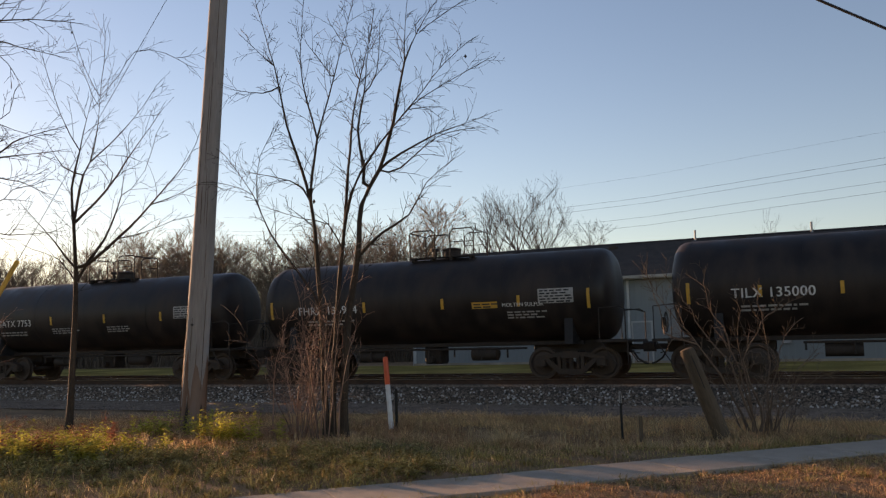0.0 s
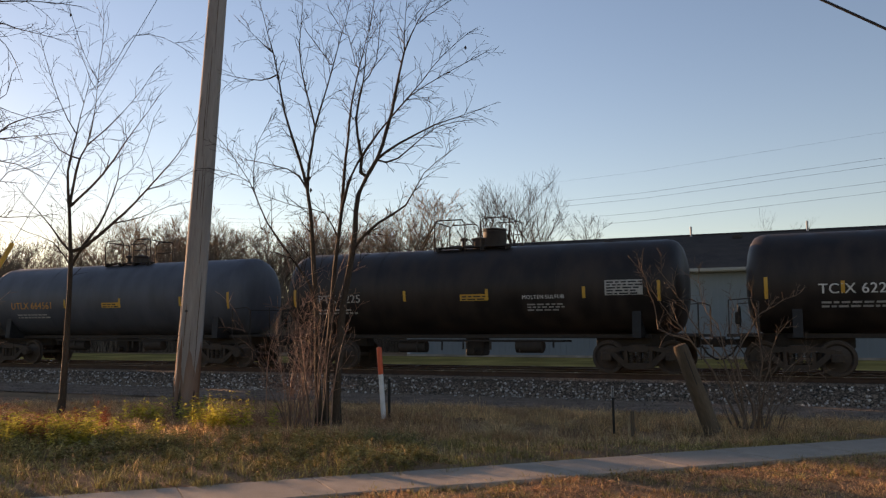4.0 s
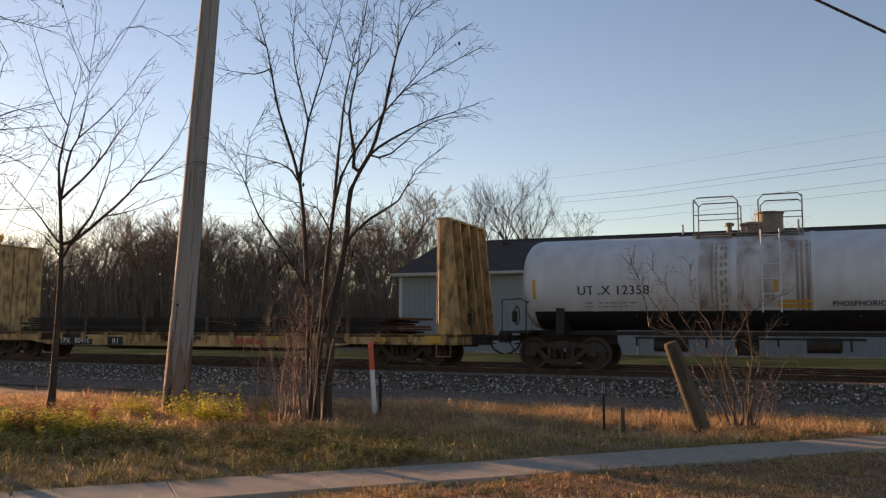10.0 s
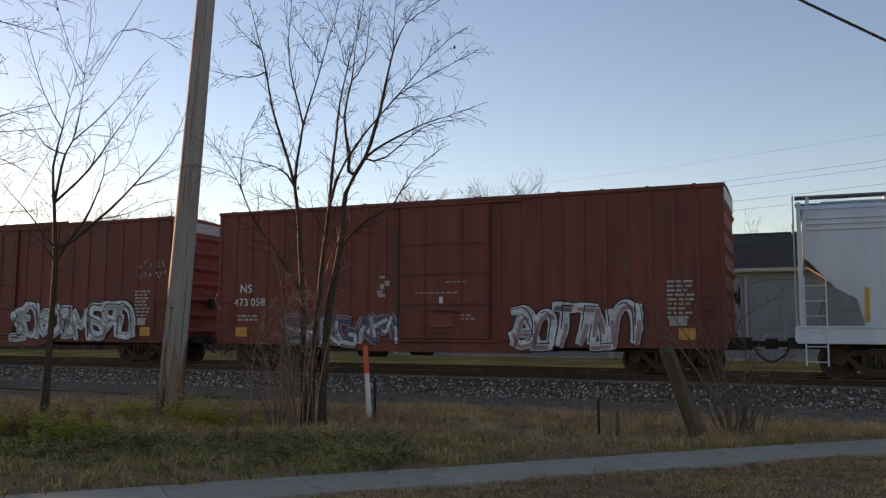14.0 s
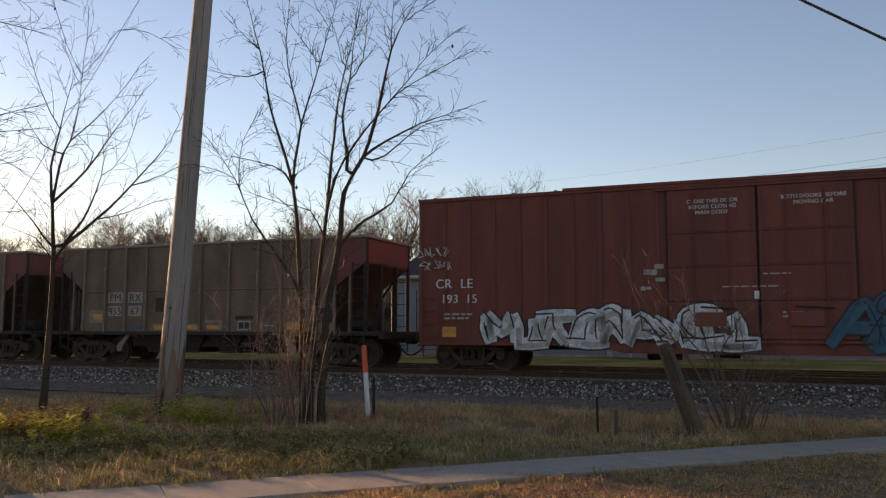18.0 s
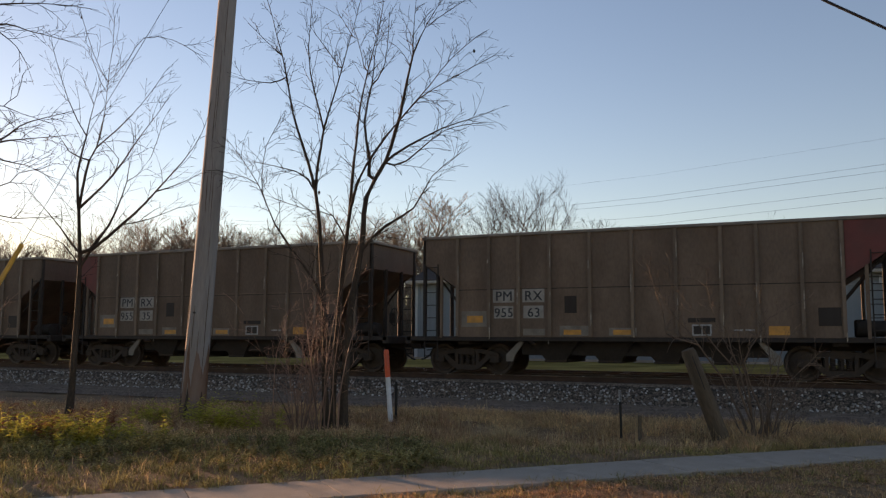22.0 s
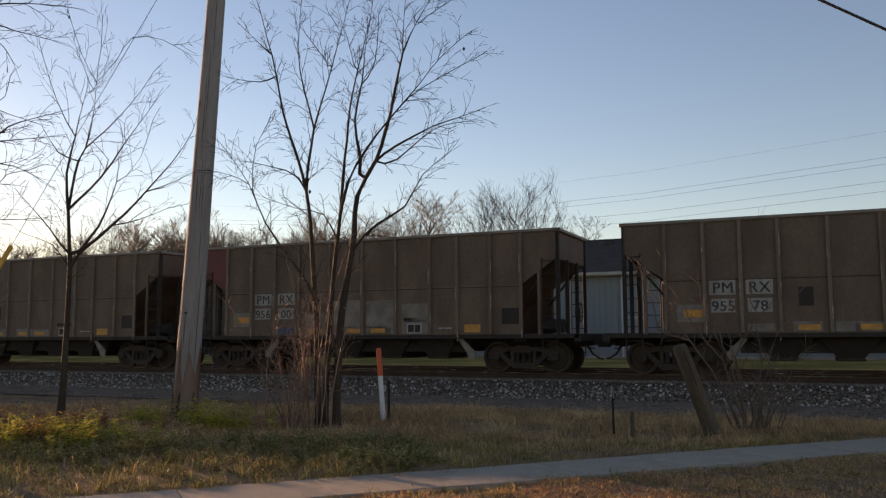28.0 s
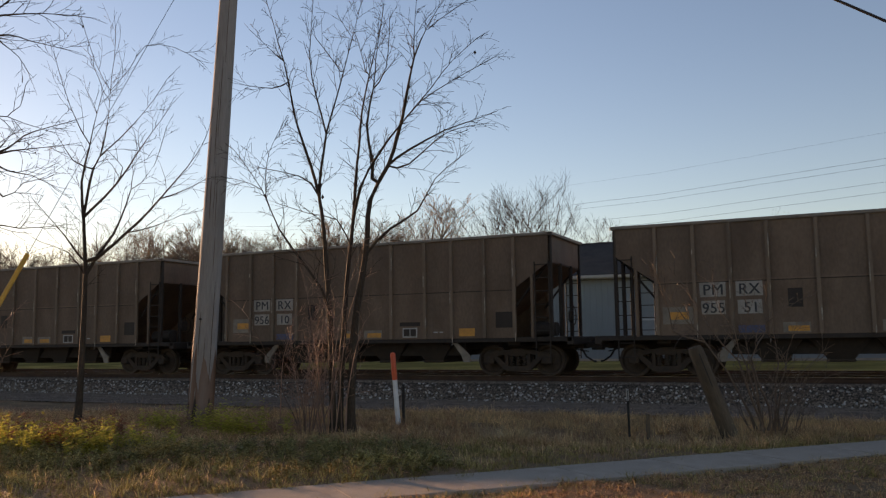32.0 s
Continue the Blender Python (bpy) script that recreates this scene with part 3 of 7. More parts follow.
    for s in (-1, 1):
        outer, inner = (r0, rm - 0.22) if s < 0 else (r1, rm + 0.30)
        for y in (-0.60, 0.60):
            loop = Geo().tube([(outer, y, top - 0.12), (outer, y, top + h * 0.90), (outer - s * 0.10, y, top + h), (inner + s * 0.12, y, top + h), (inner, y, top + h * 0.86), (inner, y, top - 0.12)], 0.02, 6)
            if s > 0 or tall_rail:
                loop.tube([(outer, y, top + h * 0.52), (inner, y, top + h * 0.52)], 0.014, 5)
            part("safety_rail", loop, metal, car)
        part("safety_rail", Geo().tube([(outer, -0.60, top + h * 0.95), (outer, 0.60, top + h * 0.95)], 0.02, 6), metal, car)
    part("hatch", Geo().lathe([(top - 0.1, 0.30), (top + 0.22, 0.30), (top + 0.25, 0.33), (top + 0.30, 0.32), (top + 0.34, 0.12), (top + 0.35, 0.001)], axis="z", sides=14, x=rm + 0.1), metal, car, smooth=True)
    part("relief_valve", Geo().lathe([(top - 0.1, 0.07), (top + 0.24, 0.07), (top + 0.25, 0.13), (top + 0.33, 0.13), (top + 0.36, 0.001)], axis="z", sides=10, x=rm - 0.5), metal, car, smooth=True)
    if dome:
        part("fittings_housing", Geo().lathe([(top - 0.05, 0.36), (top + 0.52, 0.36), (top + 0.54, 0.39), (top + 0.58, 0.38), (top + 0.60, 0.001)], axis="z", sides=16, x=rm + 0.55), metal, car, smooth=True)
    running_gear(car, half, half - 2.05)
    # stripes, plates and writing
    if strips:
        for x, tall in ((-hl + 0.55, 0.56), (-1.9, 0.32), (0.82, 0.32), (hl - 2.7, 0.32), (hl - 0.62, 0.56)) + (((mark_x - 0.30, 0.30),) if gap_strip else ()):
            plate("reflector", x - 0.045, x + 0.045, 2.12 if tall < 0.5 else 2.0, 2.12 + tall if tall < 0.5 else 2.0 + tall, car, M["yellow"], face, label="yellow reflective strip")
    if mark:
        lettering(mark, 0.25, mark_x, 2.11, car, M[mark_mat], face)
        small_print(mark_x - 0.8, 1.86, 2, 1.6, car, M["letter_dim"], face, 0.1, seed)
    if plate_at:
        plate("placard", plate_at[0], plate_at[1], 2.10, 2.29, car, M["yellow"], face, label="yellow warning placard")
        small_print(plate_at[0] + 0.06, 2.20, 2, plate_at[1] - plate_at[0] - 0.12, car, M["letter_black"], lambda zz: face(zz) - 0.004, 0.08, seed + 3)
    if molten:
        mx = plate_at[1] + 0.78 if plate_at and plate_at[1] > 1.4 else hl - 3.9
        lettering("MOLTEN SULFUR", 0.11, mx, 2.12, car, M["letter"], face)
        small_print(mx - 0.5, 1.94, 3, 1.1, car, M["letter_dim"], face, 0.08, seed + 1)
    if table:
        plate("data_table", hl - 2.1, hl - 1.05, 2.18, 2.60, car, M["letter_dim"], face, label="grey stencilled data table")
        small_print(hl - 2.05, 2.52, 5, 0.95, car, M["tank_soot"], lambda zz: face(zz) - 0.004, 0.08, seed + 5)
    for x, z, n, w in print_rows:
        small_print(x, z, n, w, car, M["letter_dim"], face, 0.08, seed + int(x * 7))
    if cross:
        plate("cross_mark", 1.54, 1.70, 1.45, 2.58, car, M["letter"], face, 0.010, "white painted cross")
        plate("cross_mark", 1.18, 2.02, 2.10, 2.27, car, M["letter"], face, 0.012, "white painted cross")
    return car


# ---- coal hoppers ----
HP = [-5.20, -4.20, -3.28, -2.35, -1.18, 0.0, 1.17, 2.33, 3.22, 4.28, 5.22]


def hopper_body(mats):
    """A hopper car with all but its writing."""
    side, posts, rim = mats
    car = new("hopper_car")
    for y, s in ((-1.55, -1), (1.55, 1)):
        y2 = y - s * 0.03
        out = [(-6.31, 3.30), (-5.2, 2.55), (-5.2, 1.12), (5.2, 1.12), (5.2, 2.55), (6.31, 3.30), (6.31, 4.08), (-6.31, 4.08)]
        part("side_sheet", Geo().prism_y(out if s > 0 else out, min(y, y2), max(y, y2)), side, car)
        part("top_chord", Geo().box(-6.42, 6.42, min(y + s * 0.05, y - s * 0.07), max(y + s * 0.05, y - s * 0.07), 4.06, 4.15, 0.015), rim, car, "worn pale top rim")
        part("side_sill", Geo().box(-6.9, 6.9, min(y, y - s * 0.12), max(y, y - s * 0.12), 1.0, 1.14, 0.012), M["underframe"], car)
        part("side_rib", Geo().box(-5.2, 5.2, min(y, y + s * 0.012), max(y, y + s * 0.012), 2.52, 2.56), side, car)
        if s < 0:
            part("seam", Geo().box(-5.2, 5.2, y - 0.004, y, 2.497, 2.518), M["underframe"], car, "thin dark seam below the rib")
        for k, x in enumerate(HP):
            for j, (z0, ln) in enumerate(((1.20, 0.55), (2.05, 0.7), (2.95, 0.8))) if s < 0 else ():
                z0 += 0.3 * math.sin(k * 3.7 + j * 2.1)
                e, ln = x + (0.03 if (k + j) % 3 else -0.03), ln * (0.45 + 0.4 * math.sin(k * 1.9 + j * 4.1))
                if ln > 0.12:
                    part("scuff", Geo().add([(e - 0.012, y - 0.074, z0), (e + 0.012, y - 0.074, z0 + 0.05), (e + 0.017, y - 0.074, z0 + ln * 0.6), (e + 0.003, y - 0.074, z0 + ln), (e - 0.014, y - 0.074, z0 + ln * 0.7)], [(0, 1, 2, 3, 4)]), M["scuff"], car, "pale scuffed paint on a post")
            part("side_post", shared(("post", posts.name), lambda: Geo().prism_x([(-0.035, 1.14), (0.035, 1.14), (0.035, 4.06), (-0.035, 4.06)], -0.045, 0.045).mesh("side_post", posts)), None, car, at=pose(x, y + s * 0.035, 0))
    for s in (-1, 1):
        a, b = s * 6.31, s * 2.9
        part("slope_sheet", Geo().add([(a, -1.52, 3.30), (a, 1.52, 3.30), (b, 1.52, 0.95), (b, -1.52, 0.95), (a, -1.52, 3.26), (a, 1.52, 3.26), (b, 1.52, 0.91), (b, -1.52, 0.91)], [(0, 1, 2, 3), (7, 6, 5, 4), (0, 4, 5, 1), (3, 2, 6, 7)]), side, car)
        part("end_sheet", Geo().box(min(a, a - s * 0.04), max(a, a - s * 0.04), -1.55, 1.55, 3.28, 4.10), side, car)
        part("end_chord", Geo().box(min(a + s * 0.1, a - s * 0.05), max(a + s * 0.1, a - s * 0.05), -1.6, 1.6, 4.05, 4.14, 0.01), rim, car)
        part("end_sill", Geo().box(min(s * 6.75, s * 6.95), max(s * 6.75, s * 6.95), -1.55, 1.55, 0.90, 1.14, 0.02), M["underframe"], car)
        part("end_deck", Geo().box(min(s * 5.2, s * 6.8), max(s * 5.2, s * 6.8), -1.5, 1.5, 1.08, 1.13), M["underframe"], car)
        for y in (-1.5, -0.55, 0.55, 1.5):
            part("end_post", Geo().box(a - 0.05, a + 0.05, y - 0.05, y + 0.05, 1.1, 4.08 if abs(y) > 1 else 3.3, 0.01), M["underframe"], car)
        for y in (-1.52, 1.52):
            part("corner_post", Geo().box(s * 5.75 - 0.045, s * 5.75 + 0.045, y - 0.04, y + 0.04, 1.1, 2.95, 0.01), side, car)
        lx = sorted((s * 5.85, s * 6.28))
        part("ladder", ladder_geo(lx[0], lx[1], -1.58, 0.45, 3.3), M["underframe"], car)
        part("ladder", ladder_geo(lx[0], lx[1], 1.58, 0.45, 3.3), M["underframe"], car)
        part("end_brace", Geo().tube([(s * 6.2, -1.35, 3.28), (s * 5.2, -1.35, 2.05)], 0.035, 5).tube([(s * 6.2, 1.35, 3.28), (s * 5.2, 1.35, 2.05)], 0.035, 5), M["underframe"], car)
        part("bolster", Geo().box(s * 5.1 - 0.2, s * 5.1 + 0.2, -1.35, 1.35, 0.90, 1.12, 0.03), M["underframe"], car)
    brake_wheel(car, 6.72, -0.7, 1.75)
    part("air_reservoir", Geo().lathe([(5.5, 0.001), (5.5, 0.2), (6.3, 0.2), (6.3, 0.001)], y=-0.9, z=1.36, sides=12), M["underframe"], car, smooth=True)
    part("brake_valve", Geo().box(5.45, 5.8, -0.5, -0.1, 1.14, 1.6, 0.04), M["underframe"], car)
    part("centre_sill", Geo().box(-6.9, 6.9, -0.3, 0.3, 0.78, 1.10, 0.02), M["underframe"], car)
    part("door_beam", Geo().box(-3.4, 3.4, -1.0, -0.9, 0.60, 1.05, 0.02).box(-3.4, 3.4, 0.9, 1.0, 0.60, 1.05, 0.02), M["underframe"], car)
    for x in (-2.35, -0.78, 0.78, 2.35):
        g = Geo()
        g.add([(x - 0.76, -1.25, 1.05), (x + 0.76, -1.25, 1.05), (x + 0.76, 1.25, 1.05), (x - 0.76, 1.25, 1.05), (x - 0.30, -1.0, 0.46), (x + 0.30, -1.0, 0.46), (x + 0.30, 1.0, 0.46), (x - 0.30, 1.0, 0.46)], [(0, 1, 5, 4), (1, 2, 6, 5), (2, 3, 7, 6), (3, 0, 4, 7), (4, 5, 6, 7)])
        chute = part("discharge_chute", g, M["underframe"], car)
        part("gate", Geo().box(x - 0.34, x + 0.34, -1.04, 1.04, 0.40, 0.47, 0.02), M["truck"], chute)
    for s in (-1, 1):
        part("sill_brace", Geo().prism_y([(s * 3.15, 1.02), (s * 3.30, 1.02), (s * 3.72, 0.62), (s * 3.72, 0.42), (s * 3.52, 0.42), (s * 3.45, 0.62)], -1.42, -1.36), M["patch_grey"], car, "pale worn steel brace")
    running_gear(car, 7.25, 5.10)
    return car


def hopper_car(n, base, label, mark, seed, red=(False, False), light=(), white_post=None, tan=False, black=False):
    """Copy n of the hopper, with its own writing and patches."""
    rnd = random.Random(seed)
    front = -508.84 + 14.5 * (5 - n)
    car = copy_thing(base, Matrix.Identity(4))
    tagged(car, label, "hopper car", "cars of the freight train")
    for o in car.children_recursive:
        if o.name.startswith("wheelset"):
            WHEELS.append((o, 0.457))
    CARS.append((car, front - 7.25))

    def flat(zz):
        return -1.55

    panel = (lambda x0, x1, z0, z1, mat, nm, lb: plate(nm, x0, x1, z0, z1, car, mat, flat, 0.006, lb))
    for which, s in zip(red, (1, -1)):
        if which:
            out = [(s * 5.28, 2.60), (s * 6.31, 3.30), (s * 6.31, 4.05), (s * 5.28, 4.05)]
            part("end_panel", Geo().prism_y(out, -1.56, -1.545), M["maroon"], car, "faded maroon end panel")
            xe = s * 6.325
            part("end_panel", Geo().box(min(xe, xe + s * 0.01), max(xe, xe + s * 0.01), -1.5, 1.5, 3.34, 4.03), M["maroon"], car, "faded maroon end panel")
    if black:
        lettering("PM", 0.27, -3.75, 2.20, car, M["letter"], flat), lettering("RX", 0.27, -2.82, 2.20, car, M["letter"], flat)
        if mark:
            lettering(mark[:2], 0.27, -3.8, 1.74, car, M["letter"], flat), lettering(mark[2:], 0.27, -2.78, 1.74, car, M["letter"], flat)
        small_print(-4.0, 1.5, 2, 1.5, car, M["letter_dim"], flat, 0.1, seed)
        for x in (-1.75, 0.0, 1.9, 5.6):
            panel(x, x + 0.10, 1.2, 1.72, M["yellow"], "reflector", "yellow reflective strip")
        for x0, x1, z0, z1 in ((-2.0, -1.65, 1.85, 2.25), (-0.5, -0.36, 1.4, 2.0), (4.85, 5.45, 1.3, 1.9), (-4.9, -4.6, 1.35, 1.62)):
            panel(x0, x1, z0, z1, M["letter"], "paint_patch", "white painted patch")
        return car
    if tan:
        panel(-5.14, -4.28, 1.2, 4.03, M["tan"], "paint_patch", "repainted tan panel")
        panel(-4.12, -3.36, 1.2, 4.03, M["tan"], "paint_patch", "repainted tan panel")
        panel(-3.20, -2.43, 1.2, 4.03, M["tan"], "paint_patch", "repainted tan panel")
        lettering("PM", 0.30, -3.78, 2.15, car, M["letter_black"], lambda zz: -1.558), lettering("RX", 0.30, -2.84, 2.15, car, M["letter_black"], lambda zz: -1.558)
        lettering(mark[:2], 0.27, -3.78, 1.72, car, M["letter_dim"], lambda zz: -1.558), lettering(mark[2:], 0.27, -2.84, 1.72, car, M["letter_dim"], lambda zz: -1.558)
        for x in (2.6, 5.0):
            panel(x, x + 0.09, 1.4, 2.3 if x > 3 else 1.9, M["yellow"], "reflector", "yellow reflective strip")
    elif mark:
        for cx, a, b in ((-3.75, "PM", mark[:3]), (-2.84, "RX", mark[3:])):
            panel(cx - 0.33, cx + 0.33, 2.12, 2.50, M["panel_grey"], "number_panel", "faded grey lettering panel")
            panel(cx - 0.30, cx + 0.30, 1.66, 2.02, M["panel_grey"], "number_panel", "faded grey lettering panel")
            lettering(a, 0.28, cx, 2.17, car, M["letter_black"], lambda zz: -1.558)
            lettering(b, 0.26, cx, 1.70, car, M["letter_black"], lambda zz: -1.558)
    else:
        small_print(-4.1, 2.35, 1, 0.6, car, M["patch_grey"], flat, 0.3, seed), small_print(-3.1, 2.35, 1, 0.5, car, M["patch_grey"], flat, 0.3, seed + 1)
    # This dark square stands for a recess, its shade put into flat colour.
    panel(-1.92, -1.57, 1.80, 2.28, M["hopper_black"], "paint_patch", "dark square patch")
    panel(4.62, 5.14, 1.42, 1.88, M["hopper_black"], "paint_patch", "dark square patch")
    ox = rnd.uniform(-0.1, 0.1)
    panel(-5.02 + ox, -4.22 + ox, 1.42, 1.88, M["patch_grey"], "placard_patch", "scuffed grey patch")
    plate("placard", -4.84 + ox, -4.34 + ox, 1.54, 1.74, car, M["orange"], flat, 0.011, "faded orange placard")
    plate("placard", 3.45, 3.95, 1.19, 1.42, car, M["orange"], flat, 0.011, "faded orange placard")
    plate("data_plate", 1.55, 2.05, 1.17, 1.47, car, M["letter_dim"], flat, 0.009)
    plate("data_plate", 1.59, 1.79, 1.21, 1.43, car, M["hopper_black"], flat, 0.012), plate("data_plate", 1.82, 2.01, 1.21, 1.43, car, M["hopper_black"], flat, 0.012)
    panel(1.45, 2.15, 1.52, 1.64, M["hopper_black"], "paint_patch", "dark square patch")
    plate("data_plate", -3.15, -2.5, 1.17, 1.36, car, M["letter_blue"] if rnd.random() < 0.5 else M["patch_grey"], flat, 0.009)
    for x in (-1.95, -0.55, 0.3):
        if rnd.random() < 0.8:
            plate("placard", x, x + 0.5, 1.19, 1.33, car, M["orange"], flat, 0.011, "faded orange placard")
            panel(x - 0.12, x + rnd.uniform(0.5, 0.75), 1.16, rnd.uniform(1.38, 1.46), M["patch_grey"], "paint_patch", "scuffed grey patch")
    small_print(2.6, 1.3, 1, 0.4, car, M["letter_dim"], flat, 0.08, seed)
    for x0, x1, z1 in light:
        panel(x0, x1, 1.16, z1, M["patch_grey"], "paint_patch", "pale grey repainted panel")
    if white_post is not None:
        part("bare_post", Geo().box(HP[white_post] - 0.10, HP[white_post] + 0.02, -1.63, -1.555, 1.14, 4.06), M["hopper_rim"], car, "pale bare metal post")
    return car


# ---- boxcars ----
def box_car(front, back, label, ribs, door, mark, number, seed, roof_step=None, top=5.12):
    """door: its two ends and its middle joint or None."""
    car, half = empty_car("boxcar", label, "boxcar", front, back)
    hl = half - 1.03
    rnd = random.Random(seed)
    skin = M["boxcar"]
    for s in (-1, 1):
        y = s * 1.53
        part("side_wall", Geo().box(-hl, hl, min(y, y - s * 0.05), max(y, y - s * 0.05), 0.86, top), skin, car)
        x = -hl + 0.06
        while x < hl:
            if not door[0] - 0.1 < x < door[1] + 0.1:
                part("wall_rib", shared(("rib", top), lambda: Geo().prism_x([(-0.012, 1.0), (0.028, 1.0), (0.028, top - 0.1), (-0.012, top - 0.1)], -0.05, 0.05).mesh("wall_rib", skin)), None, car, at=pose(x, y if s > 0 else y, 0, 0, 0, 0 if s > 0 else 180))
            x += ribs
        part("side_sill", Geo().box(-hl, hl, min(y, y - s * 0.08), max(y, y - s * 0.08), 0.74, 0.90, 0.01), skin, car)
        part("door_sill", Geo().prism_y([(door[0] - 2.0, 0.78), (door[0] - 1.2, 0.56), (door[1] + 1.2, 0.56), (door[1] + 2.0, 0.78)], min(y, y + s * 0.03), max(y, y + s * 0.03)), skin, car)
        part("top_rail", Geo().box(-hl - 0.02, hl + 0.02, min(y + s * 0.05, y - s * 0.05), max(y + s * 0.05, y - s * 0.05), top - 0.1, top, 0.01), skin, car)
        for q1, z0, z1 in ((door[1] + 0.3 + (door[1] - door[0]) * 0.2, top - 0.18, top - 0.11), (door[1] + 0.3, 0.86, 0.92)):
            part("door_track", Geo().box(door[0] - 0.3, q1, min(y + s * 0.03, y + s * 0.10), max(y + s * 0.03, y + s * 0.10), z0, z1), skin, car)
        leaves = [(door[0], door[2]), (door[2], door[1])] if door[2] is not None else [(door[0], door[1])]
        for a, b in leaves:
            leaf = part("door", Geo().box(a + 0.02, b - 0.02, min(y + s * 0.005, y + s * 0.06), max(y + s * 0.005, y + s * 0.06), 0.95, top - 0.18, 0.02), skin, car, "closed red-brown plug door")
            for z0, z1 in ((1.1, 1.9), (2.0, 2.8), (2.9, 3.7), (3.8, top - 0.3)):
                part("door_panel", Geo().box(a + 0.14, b - 0.14, min(y + s * 0.055, y + s * 0.075), max(y + s * 0.055, y + s * 0.075), z0, z1, 0.008), skin, leaf)
            # Dark strips paint the shadow in the gaps round leaf and panels.
            for q0, q1, z0, z1 in ((a - 0.02, a + 0.02, 0.95, top - 0.18), (b - 0.02, b + 0.02, 0.95, top - 0.18), (a, b, 1.93, 1.96), (a, b, 2.84, 2.86), (a, b, 3.74, 3.76)):
                part("door_seal", Geo().box(q0, q1, min(y + s * 0.05, y + s * 0.066), max(y + s * 0.05, y + s * 0.066), z0, z1), M["underframe"], leaf)
            m_ = (a + b) / 2
            part("lock_box", Geo().box(m_ - 0.45, m_ + 0.35, min(y + s * 0.07, y + s * 0.13), max(y + s * 0.07, y + s * 0.13), 1.28, 1.66, 0.02), M["boxcar_end"], leaf)
            part("lock_handle", Geo().tube([(m_ - 0.3, y + s * 0.15, 1.8), (m_ + 0.6, y + s * 0.15, 1.74)], 0.022, 5), M["underframe"], leaf)
            for k in (0.3, 0.7):
                part("lock_bar", Geo().tube([(a + (b - a) * k, y + s * 0.10, 1.0), (a + (b - a) * k, y + s * 0.10, top - 0.3)], 0.02, 5), skin, leaf)
    part("roof", Geo().prism_x([(-1.58, top - 0.02), (-1.55, top + 0.015), (0, top + 0.09), (1.55, top + 0.015), (1.58, top - 0.02)], -hl - 0.03, hl + 0.03), M["boxcar"], car)
    x = -hl + 0.5
    while x < hl:
        part("roof_rib", shared(("roof_rib", top), lambda: Geo().prism_x([(-1.56, top + 0.012), (-1.5, top + 0.05), (0, top + 0.125), (1.5, top + 0.05), (1.56, top + 0.012)], -0.04, 0.04).mesh("roof_rib", M["boxcar"])), None, car, at=pose(x, 0, 0))
        x += 1.25
    if roof_step:
        part("roof_edge", Geo().box(roof_step[0], roof_step[1], -1.60, -1.54, top - 0.02, top + 0.07, 0.01), M["boxcar"], car)
    for s in (-1, 1):
        xe = s * hl
        part("end_wall", Geo().box(min(xe, xe - s * 0.06), max(xe, xe - s * 0.06), -1.53, 1.53, 0.86, top), M["boxcar_end"], car)
        for k in range(7):
            z = 1.15 + k * 0.56
            part("end_rib", Geo().add([(xe, -1.45, z - 0.13), (xe, 1.45, z - 0.13), (xe, 1.45, z + 0.13), (xe, -1.45, z + 0.13), (xe + s * 0.08, -1.35, z), (xe + s * 0.08, 1.35, z)], [(0, 1, 5, 4), (3, 4, 5, 2), (0, 4, 3), (1, 2, 5)]), M["boxcar_end"], car)
        part("end_cap", Geo().box(min(xe, xe + s * 0.03), max(xe, xe + s * 0.03), -1.5, 1.5, top - 0.42, top - 0.06), M["roof_metal"], car, "pale bare metal strip")
        lx = sorted((s * (hl - 0.62), s * (hl - 0.15)))
        part("ladder", ladder_geo(lx[0], lx[1], -1.62, 0.5, 2.2), skin, car)
        part("ladder", Geo().tube([(xe + s * 0.14, -1.4, 0.9), (xe + s * 0.14, -1.4, 2.4)], 0.018, 5).tube([(xe + s * 0.14, -0.95, 0.9), (xe + s * 0.14, -0.95, 2.4)], 0.018, 5).tube([(xe + s * 0.14, -1.4, 1.3), (xe + s * 0.14, -0.95, 1.3)], 0.014, 5).tube([(xe + s * 0.14, -1.4, 1.7), (xe + s * 0.14, -0.95, 1.7)], 0.014, 5).tube([(xe + s * 0.14, -1.4, 2.1), (xe + s * 0.14, -0.95, 2.1)], 0.014, 5), skin, car)
        part("draft_sill", Geo().box(min(s * (hl - 1.5), s * (half - 0.5)), max(s * (hl - 1.5), s * (half - 0.5)), -0.28, 0.28, 0.70, 1.05, 0.02), M["underframe"], car)
        part("step", Geo().tube([(s * (hl - 0.62), -1.5, 0.8), (s * (hl - 0.62), -1.5, 0.38), (s * (hl - 0.15), -1.5, 0.38), (s * (hl - 0.15), -1.5, 0.8)], 0.02, 5), M["underframe"], car)
        plate("placard", s * (hl - 1.0) - 0.22, s * (hl - 1.0) + 0.22, 0.98, 1.28, car, M["orange"], lambda zz: -1.56, 0.006, "yellow reflective panel")
    brake_wheel(car, hl + 0.2, 0.6, 2.2)
    part("floor", Geo().box(-hl, hl, -1.5, 1.5, 0.84, 0.92), M["underframe"], car)
    part("centre_sill", Geo().box(-hl + 1.2, hl - 1.2, -0.3, 0.3, 0.62, 0.88, 0.02), M["underframe"], car)
    part("air_tank", Geo().lathe([(-3.0, 0.001), (-3.0, 0.2), (-2.1, 0.2), (-2.1, 0.001)], y=-0.9, z=0.58, sides=12), M["underframe"], car, smooth=True)
